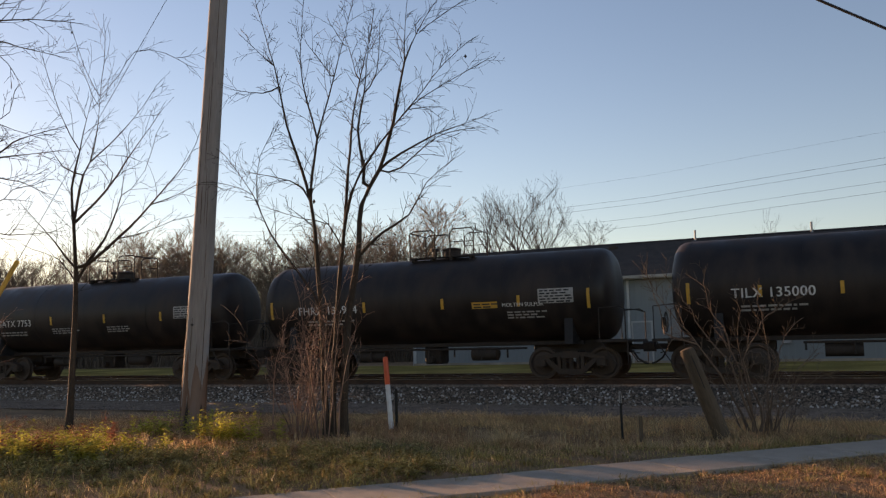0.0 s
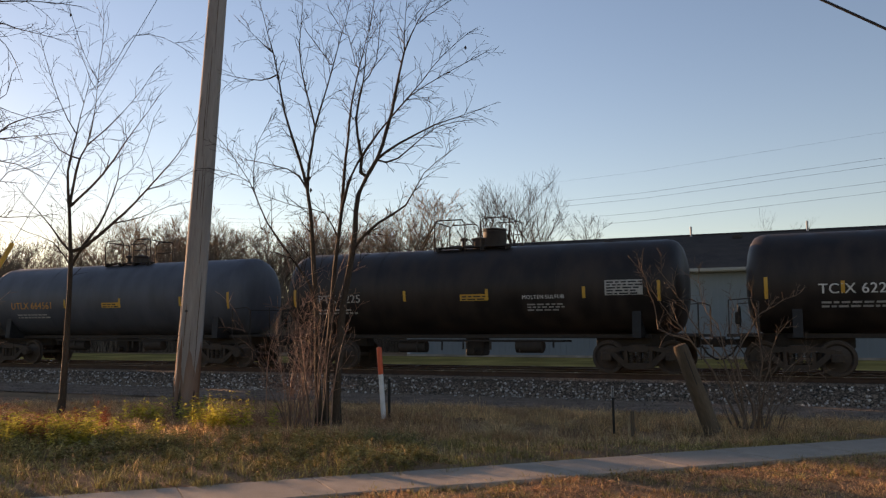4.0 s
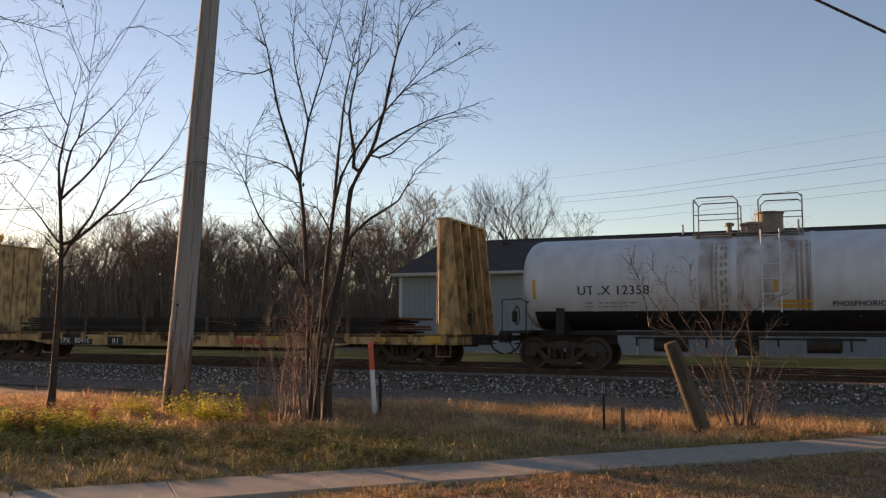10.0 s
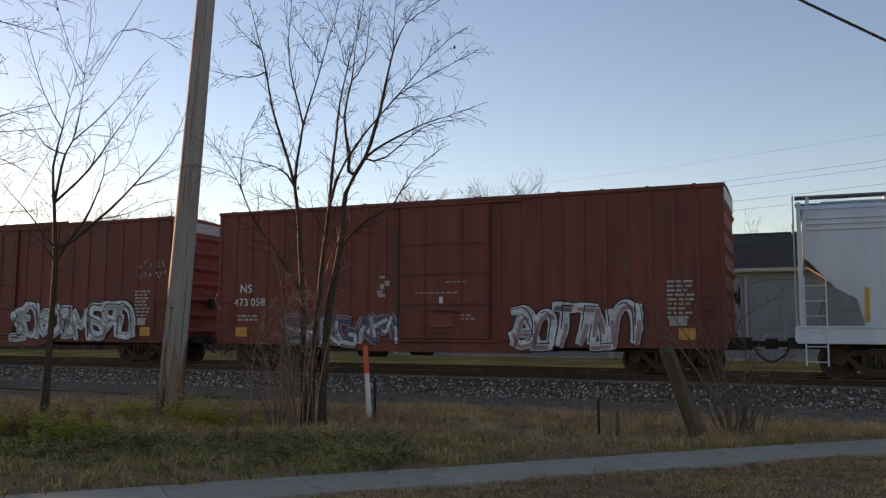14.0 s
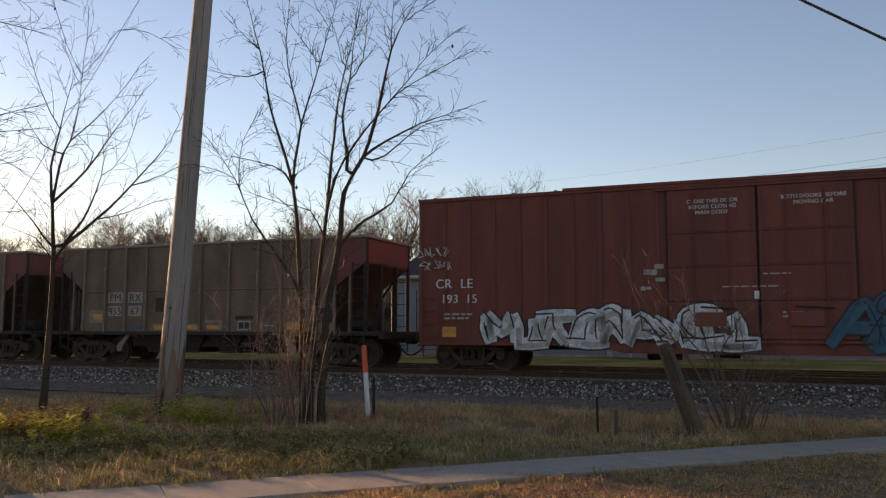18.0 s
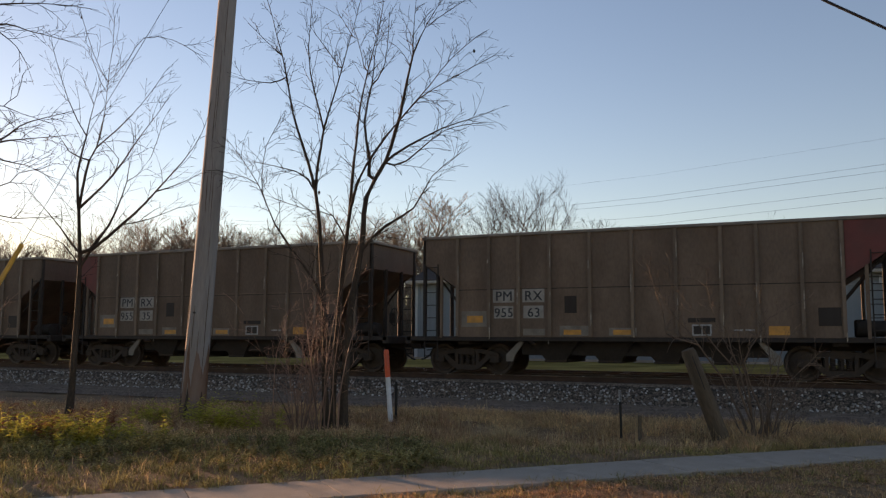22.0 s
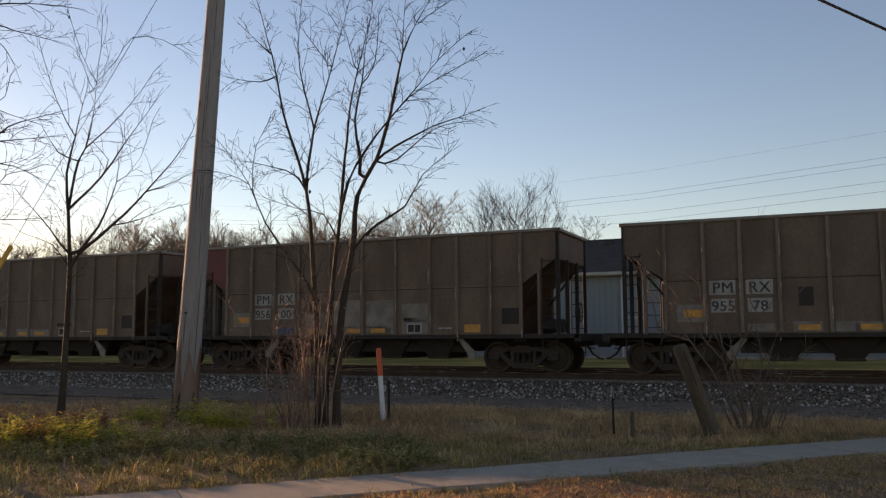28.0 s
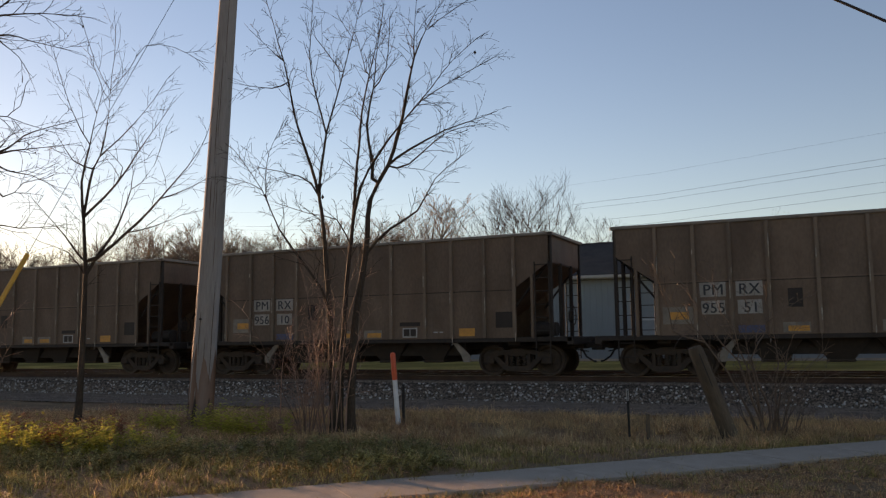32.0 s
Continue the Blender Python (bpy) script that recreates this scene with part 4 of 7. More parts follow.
    part("brake_cylinder", Geo().lathe([(-1.3, 0.001), (-1.3, 0.16), (-0.6, 0.16), (-0.6, 0.001)], y=-0.7, z=0.60, sides=12), M["underframe"], car, smooth=True)
    running_gear(car, half, hl - 1.55, 0.42)
    side = (lambda zz: -1.562)
    if mark:
        lettering(mark, 0.27, -hl + 1.15, 2.42, car, M["letter"], side)
    if number:
        lettering(number, 0.25, -hl + 1.3, 1.98, car, M["letter"], side)
        small_print(-hl + 0.85, 1.62, 2, 0.9, car, M["letter_dim"], side, 0.12, seed)
    small_print(hl - 1.5, 2.5, 9, 0.6, car, M["letter_dim"], side, 0.12, seed + 2)
    mid = (door[0] + door[1]) / 2
    on_door = (lambda zz: -1.612)
    small_print(mid - 0.9, 2.30, 1, 1.5, car, M["letter_dim"], on_door, 0.07, seed + 6)
    small_print(mid + 0.1, 2.62, 1, 0.6, car, M["letter_dim"], on_door, 0.07, seed + 7)
    small_print(mid + 0.55, 1.62, 2, 0.4, car, M["letter_dim"], on_door, 0.10, seed + 8)
    for k in range(6):
        px, pz = door[0] - 0.75 + rnd.uniform(0, 0.5), 2.2 + rnd.uniform(0, 0.8)
        plate("sticker", px, px + rnd.uniform(0.08, 0.25), pz, pz + rnd.uniform(0.06, 0.16), car, M["letter_dim"], side, 0.004, "small white stencil")
    plate("sticker", mid - 0.12, mid, 2.0, 2.2, car, M["letter"], on_door, 0.004, "small white notice")
    plate("data_plate", hl - 1.45, hl - 1.0, 1.35, 1.6, car, M["letter_dim"], side, 0.004)
    return car


def ribbon(geo, pts, width, y, step=None):
    """A flat painted stroke through points in x and z, wider in the middle; it stands forward on a door that spans step."""
    n = len(pts)
    v = []
    for i, (x, z) in enumerate(pts):
        a, b = pts[max(i - 1, 0)], pts[min(i + 1, n - 1)]
        d = math.hypot(b[0] - a[0], b[1] - a[1]) or 1.0
        w = width * (0.72 + 0.28 * math.sin(math.pi * (i + 0.5) / n))
        nx, nz = -(b[1] - a[1]) / d * w, (b[0] - a[0]) / d * w
        yy = y - 0.058 if step and step[0] < x < step[1] else y
        v += [(x + nx, yy, z + nz), (x - nx, yy, z - nz)]
    geo.add(v, [(2 * i, 2 * i + 1, 2 * i + 3, 2 * i + 2) for i in range(n - 1)])


# strokes of made-up signs, each a bent line in a unit box
SIGNS = (
    (((0.1, 0.0), (0.05, 0.5), (0.15, 1.0)), ((0.1, 0.95), (0.8, 1.0), (0.9, 0.6), (0.2, 0.5)), ((0.4, 0.5), (0.7, 0.3), (1.0, 0.0))),
    (((0.9, 0.9), (0.3, 1.0), (0.05, 0.6), (0.2, 0.1), (0.8, 0.0), (0.95, 0.4)), ((0.5, 0.45), (0.95, 0.42))),
    (((0.1, 0.0), (0.1, 1.0)), ((0.1, 1.0), (0.5, 0.3), (0.9, 1.0)), ((0.9, 1.0), (0.95, 0.5), (0.85, 0.0))),
    (((0.0, 0.0), (0.45, 1.0), (0.95, 0.0)), ((0.2, 0.35), (0.75, 0.35))),
    (((0.9, 0.95), (0.2, 0.95), (0.1, 0.6), (0.8, 0.45), (0.9, 0.1), (0.1, 0.0)),),
    (((0.1, 1.0), (0.15, 0.2), (0.5, 0.0), (0.85, 0.2), (0.9, 1.0)),),
    (((0.1, 0.0), (0.12, 1.0)), ((0.85, 1.0), (0.2, 0.5), (0.9, 0.0))),
    (((0.0, 0.95), (1.0, 1.0)), ((0.5, 1.0), (0.45, 0.5), (0.6, 0.0))),
)


def spray(car, x0, x1, z0, z1, n, seed, fill, edge, back=None, y=-1.575, second=None, step=None, fat=0.15, halo=None):
    """Spray-painted signs of thick outlined strokes: no word can be read in them."""
    rnd = random.Random(seed)
    w, hgt = (x1 - x0) / max(n, 1), z1 - z0
    if back:
        g = Geo()
        m = 26
        up = [(x0 + (x1 - x0) * k / m, z1 - 0.06 * hgt + rnd.uniform(-0.14, 0.10)) for k in range(m + 1)]
        low = [(x0 + (x1 - x0) * k / m, z0 + rnd.uniform(-0.06, 0.10)) for k in range(m + 1)]
        for k in range(m):
            yy = y - 0.054 if step and step[0] - 0.2 < low[k][0] < step[1] else y + 0.004
            g.add([(low[k][0], yy, low[k][1]), (low[k + 1][0], yy, low[k + 1][1]), (up[k + 1][0], yy, up[k + 1][1]), (up[k][0], yy, up[k][1])], [(0, 1, 2, 3)])
        part("spray_paint", g, M[back], car, "spray-painted ground")
        if halo:
            for line in (up, low):
                rim = Geo()
                ribbon(rim, line, 0.07, y - 0.0005, step)
                part("spray_paint", rim, M[halo], car, "pale blue sprayed edge")
    for i in range(n):
        bx, bz = x0 + (i * (1 - 0.2 / n) - 0.04) * w, z0 + rnd.uniform(-0.02, 0.1) * hgt
        ww, hh = w * rnd.uniform(1.25, 1.7), hgt * rnd.uniform(0.82, 1.0)
        slant = rnd.uniform(-0.25, 0.3)
        t = w * fat * rnd.uniform(0.8, 1.2)
        fx, fz = rnd.random() < 0.5, rnd.random() < 0.5
        strokes = [[(1 - a if fx else a, 1 - b if fz else b) for a, b in line] for line in SIGNS[rnd.randrange(len(SIGNS))] + SIGNS[rnd.randrange(len(SIGNS))][:1]]
        for k, stroke in enumerate(strokes):
            pts = []
            for j in range(len(stroke) - 1):
                for q in range(4):
                    f = q / 4
                    px, pz = (stroke[j][c] * (1 - f) + stroke[j + 1][c] * f for c in (0, 1))
                    pts.append((px, pz))
            pts.append(stroke[-1])
            for _ in range(2):
                pts = [pts[0]] + [tuple(0.25 * pts[j - 1][c] + 0.5 * pts[j][c] + 0.25 * pts[j + 1][c] for c in (0, 1)) for j in range(1, len(pts) - 1)] + [pts[-1]]
            pts = [(bx + (px * 0.86 + 0.07 + slant * pz) * ww + rnd.uniform(-0.012, 0.012), bz + (pz * 0.84 + 0.08) * hh + rnd.uniform(-0.012, 0.012)) for px, pz in pts]
            lift = 0.0004 * (3 * i + k)
            inner, outer, shine, shade = Geo(), Geo(), Geo(), Geo()
            ribbon(outer, pts, t + 0.05, y - 0.001 - lift * 0.4, step)
            ribbon(inner, pts, t, y - 0.007 - lift * 0.4, step)
            ribbon(shade, [(px + t * 0.35, pz - t * 0.35) for px, pz in pts[len(pts) // 3:]], t * 0.42, y - 0.013, step)
            ribbon(shine, [(px - t * 0.4, pz + t * 0.4) for px, pz in pts[:len(pts) * 2 // 3]], t * 0.12, y - 0.015, step)
            line = part("spray_stroke", outer, M[edge], car, "spray-painted outline")
            part("stroke_fill", inner, M[fill], line)
            if second:
                part("stroke_shade", shade, M[second], line)
            part("stroke_highlight", shine, M[edge if fill != "paint_black" else "paint_white"], line)


def scrawl(car, x0, x1, z0, z1, seed, mat, y=-1.575, rows=2):
    """Thin loose spray lines."""
    rnd = random.Random(seed)
    g = Geo()
    for r in range(rows):
        zc = z0 + (z1 - z0) * (r + 0.5) / rows
        hgt = (z1 - z0) / rows * 0.4
        x = x0
        while x < x1:
            p = [(x + rnd.uniform(-0.1, 0.16), y, zc + rnd.uniform(-hgt, hgt)) for _ in range(5)]
            g.tube(p, 0.014, 3, False)
            x += rnd.uniform(0.14, 0.26)
    part("spray_paint", g, mat, car, "thin spray-painted scrawl")


# ---- covered hopper ----
def covered_hopper(front, back):
    car, half = empty_car("covered_hopper_car", "pale grey covered hopper car with a long roof walk", "hopper car", front, back)
    hl = 8.6
    prof = [(1.36, 1.34), (1.50, 2.2), (1.53, 3.2), (1.50, 3.9), (1.44, 4.32)]
    for s in (-1, 1):
        g = Geo()
        ring = []
        for x, zlo in ((-8.5, 3.05), (-7.5, 1.95), (-7.3, 1.34), (7.3, 1.34), (7.5, 1.95), (8.5, 3.05)):
            col = []
            for k in range(9):
                z = zlo + (4.32 - zlo) * k / 8
                y = np.interp(z, [q for _, q in prof], [p for p, _ in prof])
                col.append((x, s * y, z))
            ring.append(col)
        v = [p for col in ring for p in col]
        f = [(a * 9 + k, a * 9 + 9 + k, a * 9 + 10 + k, a * 9 + k + 1) for a in range(5) for k in range(8)]
        part("side_sheet", g.add(v, f), M["covered"], car, smooth=True)
        for z in (3.78, 3.92, 4.06):
            y = float(np.interp(z, [q for _, q in prof], [p for p, _ in prof]))
            part("side_rib", Geo().box(-8.45, 8.45, min(s * y, s * (y + 0.035)), max(s * y, s * (y + 0.035)), z - 0.025, z + 0.025, 0.008), M["covered"], car)
        part("side_sill", Geo().box(-8.75, 8.75, min(s * 1.56, s * 1.44), max(s * 1.56, s * 1.44), 0.90, 1.32, 0.015), M["covered"], car)
        part("sill_lip", Geo().box(-8.75, 8.75, min(s * 1.60, s * 1.44), max(s * 1.60, s * 1.44), 1.30, 1.345, 0.008), M["covered"], car)
    part("roof", Geo().prism_x([(-1.48, 4.30), (-1.30, 4.42), (-0.7, 4.52), (0.7, 4.52), (1.30, 4.42), (1.48, 4.30)], -8.6, 8.6), M["covered"], car)
    part("roof_walk", Geo().box(-8.7, 8.9, -0.95, -0.45, 4.70, 4.74).box(-8.7, 8.9, 0.45, 0.95, 4.70, 4.74), M["covered_dark"], car, "dark steel grating walkway")
    for k in range(10):
        x = -8.4 + k * 1.87
        part("walk_bracket", Geo().box(x - 0.04, x + 0.04, -1.0, 1.0, 4.5, 4.71), M["covered"], car)
    for k in range(6):
        x = -7.2 + k * 2.88
        part("hatch", Geo().box(x - 0.9, x + 0.9, -0.34, 0.34, 4.5, 4.66, 0.04), M["covered"], car)
    for s in (-1, 1):
        # Shadow inside the car's ends is put into these darker grey plates.
        g = Geo().add([(s * 8.5, -1.44, 3.05), (s * 8.5, 1.44, 3.05), (s * 5.4, 1.40, 0.9), (s * 5.4, -1.40, 0.9)], [(0, 1, 2, 3)])
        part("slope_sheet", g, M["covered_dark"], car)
        part("end_sheet", Geo().prism_x([(-1.50, 3.03), (1.50, 3.03), (1.50, 3.9), (1.42, 4.34), (0.7, 4.5), (-0.7, 4.5), (-1.42, 4.34), (-1.50, 3.9)], min(s * 8.46, s * 8.54), max(s * 8.46, s * 8.54)), M["covered"], car)
        for y in (-1.46, 1.46):
            part("corner_post", Geo().box(s * 8.62 - 0.05, s * 8.62 + 0.05, y - 0.05, y + 0.05, 1.3, 4.5, 0.012), M["covered"], car)
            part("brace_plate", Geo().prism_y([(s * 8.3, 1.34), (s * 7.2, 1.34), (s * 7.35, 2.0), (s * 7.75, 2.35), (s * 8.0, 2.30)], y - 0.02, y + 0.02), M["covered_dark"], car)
        lx = sorted((s * 8.05, s * 8.55))
        part("ladder", ladder_geo(lx[0], lx[1], -1.58, 0.35, 2.6), M["covered"], car)
        part("ladder", Geo().tube([(s * 8.75, -1.3, 1.3), (s * 8.75, -1.3, 4.7)], 0.02, 5).tube([(s * 8.75, -0.85, 1.3), (s * 8.75, -0.85, 4.7)], 0.02, 5), M["covered"], car)
        part("end_sill", Geo().box(min(s * 8.6, s * 8.8), max(s * 8.6, s * 8.8), -1.55, 1.55, 0.95, 1.32, 0.02), M["covered"], car)
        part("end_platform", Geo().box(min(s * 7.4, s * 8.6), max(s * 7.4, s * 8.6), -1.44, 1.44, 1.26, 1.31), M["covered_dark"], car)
    brake_wheel(car, 8.5, -0.8, 2.2)
    for x, w in ((-4.6, 0.95), (-1.4, 0.95), (1.9, 0.95), (5.0, 0.9)):
        g = Geo().add([(x - w, -1.3, 1.0), (x + w, -1.3, 1.0), (x + w, 1.3, 1.0), (x - w, 1.3, 1.0), (x - 0.45, -0.7, 0.36), (x + 0.45, -0.7, 0.36), (x + 0.45, 0.7, 0.36), (x - 0.45, 0.7, 0.36)], [(0, 1, 5, 4), (1, 2, 6, 5), (2, 3, 7, 6), (3, 0, 4, 7), (4, 5, 6, 7)])
        chute = part("discharge_chute", g, M["covered_dark"], car)
        part("gate", Geo().box(x - 0.5, x + 0.5, -0.8, 0.8, 0.28, 0.38, 0.02), M["underframe"], chute)
    part("centre_sill", Geo().box(-9.0, 9.0, -0.3, 0.3, 0.75, 1.05, 0.02), M["underframe"], car)
    running_gear(car, half, 6.9)
    fz = (lambda zz: -float(np.interp(zz, [q for _, q in prof], [p for p, _ in prof])))
    for x, z0, z1 in ((-7.13, 1.45, 2.3), (-4.4, 1.42, 1.85), (-1.57, 1.42, 1.85), (1.71, 1.42, 1.85), (4.27, 1.42, 1.85), (7.32, 1.45, 2.4)):
        plate("reflector", x - 0.05, x + 0.05, z0, z1, car, M["yellow"], fz, label="orange reflective strip")
    lettering("AEX", 0.24, -6.05, 2.48, car, M["letter_blue"], fz)
    lettering("13141", 0.24, -5.95, 2.06, car, M["letter_blue"], fz)
    small_print(-6.3, 1.8, 2, 0.6, car, M["letter_blue"], fz, 0.12, 4)
    small_print(5.3, 2.85, 2, 1.1, car, M["letter_blue"], fz, 0.08, 5)
    small_print(4.9, 2.05, 2, 0.8, car, M["letter_blue"], fz, 0.09, 6)
    small_print(5.0, 1.55, 2, 0.8, car, M["letter_blue"], fz, 0.09, 7)
    for x in (-3.5, 0.1, 3.4):
        small_print(x, 1.16, 2, 1.0, car, M["letter_blue"], lambda zz: -1.56, 0.07, 8)
    return car


# ---- bulkhead flats ----
def bulkhead_flat(front, back, label, paint, mark, load, seed):
    car, half = empty_car("bulkhead_flat_car", label, "flat car", front, back)
    hl = half - 1.0
    rnd = random.Random(seed)
    skin = M[paint]
    part("deck", Geo().box(-hl, hl, -1.5, 1.5, 0.88, 0.98, 0.01), M["wood_dark"], car, "worn plank deck")
    for s in (-1, 1):
        y = s * 1.5
        part("side_sill", Geo().prism_y([(-hl, 0.98), (-hl, 0.66), (-hl + 3.6, 0.66), (-hl + 4.6, 0.52), (hl - 4.6, 0.52), (hl - 3.6, 0.66), (hl, 0.66), (hl, 0.98)], min(y, y - s * 0.06), max(y, y - s * 0.06)), skin, car)
        k = -hl + 0.8
        while k < hl:
            part("stake_pocket", shared(("pocket", paint), lambda: Geo().box(-0.07, 0.07, -0.05, 0.05, 0.74, 0.96, 0.01).mesh("stake_pocket", skin)), None, car, at=pose(k, y + s * 0.05, 0))
            k += 1.1
    part("centre_sill", Geo().prism_y([(-hl, 0.88), (-hl, 0.6), (-5.2, 0.6), (-4.0, 0.36), (4.0, 0.36), (5.2, 0.6), (hl, 0.6), (hl, 0.88)], -0.3, 0.3), M["underframe"], car)
    for s in (-1, 1):
        xe = s * hl
        wall = part("bulkhead", Geo().box(min(xe - s * 0.62, xe - s * 0.52), max(xe - s * 0.62, xe - s * 0.52), -1.48, 1.48, 0.98, 4.42, 0.02), skin, car, "tall ribbed steel bulkhead")
        for y in (-1.46, -0.75, 0.0, 0.75, 1.46):
            part("bulkhead_post", Geo().prism_y([(xe - s * 0.52, 4.47), (xe - s * 0.22, 4.47), (xe + s * 0.12, 0.98), (xe - s * 0.52, 0.98)], y - 0.045, y + 0.045), skin, wall)
        part("bulkhead_cap", Geo().box(min(xe - s * 0.66, xe - s * 0.26), max(xe - s * 0.66, xe - s * 0.26), -1.52, 1.52, 4.42, 4.50, 0.01), skin, wall)
        for y in (-1.1, -0.37, 0.37, 1.1):
            part("bulkhead_plank", Geo().box(min(xe - s * 0.68, xe - s * 0.62), max(xe - s * 0.68, xe - s * 0.62), y - 0.34, y + 0.34, 1.0, 4.4, 0.01), skin, wall)
        part("end_sill", Geo().box(min(xe - s * 0.1, xe), max(xe - s * 0.1, xe), -1.5, 1.5, 0.66, 0.97, 0.02), skin, car)
        part("grab_rail", Geo().tube([(xe - s * 0.15, -1.56, 1.0), (xe - s * 0.15, -1.58, 1.5), (xe - s * 0.55, -1.58, 1.5)], 0.016, 5), skin, car)
        part("step", Geo().tube([(xe - s * 0.2, -1.5, 0.7), (xe - s * 0.2, -1.52, 0.32), (xe - s * 0.65, -1.52, 0.32), (xe - s * 0.65, -1.5, 0.7)], 0.02, 5), skin, car)
        plate("reflector", xe - s * 0.75 - 0.28, xe - s * 0.75 + 0.28, 0.72, 0.94, car, M["yellow"], lambda zz: -1.505, 0.01, "yellow reflective panel")
        part("draft_sill", Geo().box(min(s * (hl - 1), s * (half - 0.5)), max(s * (hl - 1), s * (half - 0.5)), -0.28, 0.28, 0.66, 0.98, 0.02), M["underframe"], car)
    brake_wheel(car, hl + 0.1, -0.6, 1.5)
    running_gear(car, half, hl - 2.0, 0.42)
    for k in range(5):
        x = -hl + 2.6 + k * 3.9
        plate("reflector", x, x + 0.45, 0.74, 0.88, car, M["yellow"], lambda zz: -1.505, 0.008, "yellow reflective panel")
    for k in range(8):
        x = rnd.uniform(-hl + 1.4, hl - 2.6)
        plate("rust_patch", x, x + rnd.uniform(0.15, 1.5), rnd.uniform(0.67, 0.76), rnd.uniform(0.84, 0.955), car, M["rust"], lambda zz: -1.502, 0.004, "dark rust where the paint has gone")
    if mark:
        lettering(mark, 0.20, -hl + 3.6, 0.72, car, M["letter"], lambda zz: -1.51)
    small_print(-hl + 6.2, 0.82, 1, 1.0, car, M["letter_dim"], lambda zz: -1.51, 0.1, seed)
    # the load: low stacks of dark plate and bar on bolsters, strapped down
    z = 0.98
    for x in np.arange(load[0] + 0.4, load[1], 2.2):
        part("load_bolster", Geo().box(x - 0.06, x + 0.06, -1.3, 1.3, 0.98, 1.08), M["wood_dark"], car)
    z = 1.00
    for layer in range(load[2]):
        e0, e1 = load[0] + rnd.uniform(0, 0.8), load[1] - rnd.uniform(0, 0.8)
        t = 0.085
        part("load_plate", Geo().box(e0, e1, -1.28 + rnd.uniform(0, 0.12), 1.28, z, z + t - 0.018), M["steel_load"], car, "rusty dark steel plate")
        z += t
    for x in np.arange(load[0] + 1.0, load[1], 2.75):
        for y in (-1.38, 1.38):
            part("stake", Geo().box(x - 0.05, x + 0.05, y - 0.045, y + 0.045, 0.9, z + 0.03, 0.008), M["wood_dark"], car, "upright timber stake beside the load")
        part("load_strap", Geo().tube([(x + 0.1, -1.33, 0.99), (x + 0.1, -1.33, z + 0.012), (x + 0.1, 1.33, z + 0.012), (x + 0.1, 1.33, 0.99)], 0.012, 4), M["underframe"], car)
    return car


# ---- the train, from its head to its tail ----
tank_car(9.4, -4.57, "black tank car with white lettering and yellow strips", mark="TILX 135000", gap_strip=True, seed=1, mark_x=-3.54, rail_x=(-0.6, 1.6))
tank_car(-4.57, -18.05, "black molten sulfur tank car with yellow strips", mark="FHRX 135954", seed=2, mark_x=-3.26, rail_x=(-0.6, 1.6), plate_at=(1.79, 2.6))
tank_car(-18.05, -32.05, "dull black tank car with plain white lettering", mark="GATX 7753", seed=3, mark_x=-3.92, rail_x=(-0.74, 1.54), molten=False, plate_at=None, print_rows=((-1.9, 1.95, 3, 1.2), (0.9, 1.95, 3, 1.0)))
tank_car(-32.05, -46.25, "glossy black tank car with a yellow placard", mark="TILX 150775", seed=4, mark_x=-3.79, rail_x=(-1.63, 0.56), strips=False, plate_at=(1.22, 1.96), print_rows=((-2.2, 1.85, 3, 0.8), (-0.9, 1.9, 3, 0.8)), radius=1.40, zc=2.47)
tank_car(-46.25, -59.95, "black tank car with faded stencils", mark="GATX 65588", seed=5, mark_x=-3.54, rail_x=(-1.78, 0.65), molten=False, plate_at=(2.0, 2.9), print_rows=((0.2, 2.1, 4, 0.5),))
tank_car(-59.95, -74.35, "black tank car with a white painted cross", mark="TCIX 6222", gap_strip=True, seed=6, mark_x=-3.77, rail_x=(-1.74, 1.73), cross=True, plate_at=(0.39, 1.28), dome=True, tall_rail=True)
tank_car(-74.35, -88.8, "black tank car with dim lettering", mark="PPTX 3225", seed=7, mark_x=-4.34, rail_x=(-1.2, 1.3), mark_mat="letter_dim", dome=True)
tank_car(-88.8, -103.0, "weathered grey tank car with worn yellow lettering", body="grey_tank", mark="UTLX 664561", seed=8, mark_x=-3.67, rail_x=(-0.7, 1.5), mark_mat="orange", molten=False, table=False)
tank_car(-103.0, -116.5, "black molten sulfur tank car with data table", mark="FHRX 136068", seed=9, mark_x=-3.16, rail_x=(-1.61, 0.5), plate_at=(1.71, 2.52))
tank_car(-116.5, -131.0, "black tank car with dim lettering", mark="PPTX 3271", seed=10, mark_x=-3.96, rail_x=(-1.12, 1.26), mark_mat="letter_dim", plate_at=(1.98, 2.79), molten=False, print_rows=((-2.6, 1.95, 4, 1.3), (0.9, 1.95, 4, 0.9)))
tank_car(-131.0, -145.55, "black molten sulfur tank car with white lettering", mark="PPTX 3392", gap_strip=True, seed=11, mark_x=-4.35, rail_x=(-1.21, 1.01))
tank_car(-145.55, -160.0, "blue-grey tank car with dark drip stains", body="grey_tank", mark="UTLX 664303", seed=12, mark_x=-3.51, rail_x=(-1.72, 1.59), mark_mat="orange", molten=False, table=False, plate_at=(1.49, 2.29), tall_rail=True)
graf = tank_car(-160.0, -174.2, "black tank car with thin white scrawls", mark="GATX 221217", seed=13, mark_x=-3.59, rail_x=(-0.66, 1.59), plate_at=(2.24, 3.02), print_rows=((1.0, 2.45, 2, 1.6),))
scrawl(graf, -2.6, -1.0, 1.55, 1.95, 3, M["letter_dim"], y=-1.22, rows=1)
scrawl(graf, -0.1, 0.8, 1.45, 1.75, 4, M["letter_dim"], y=-1.14, rows=1)
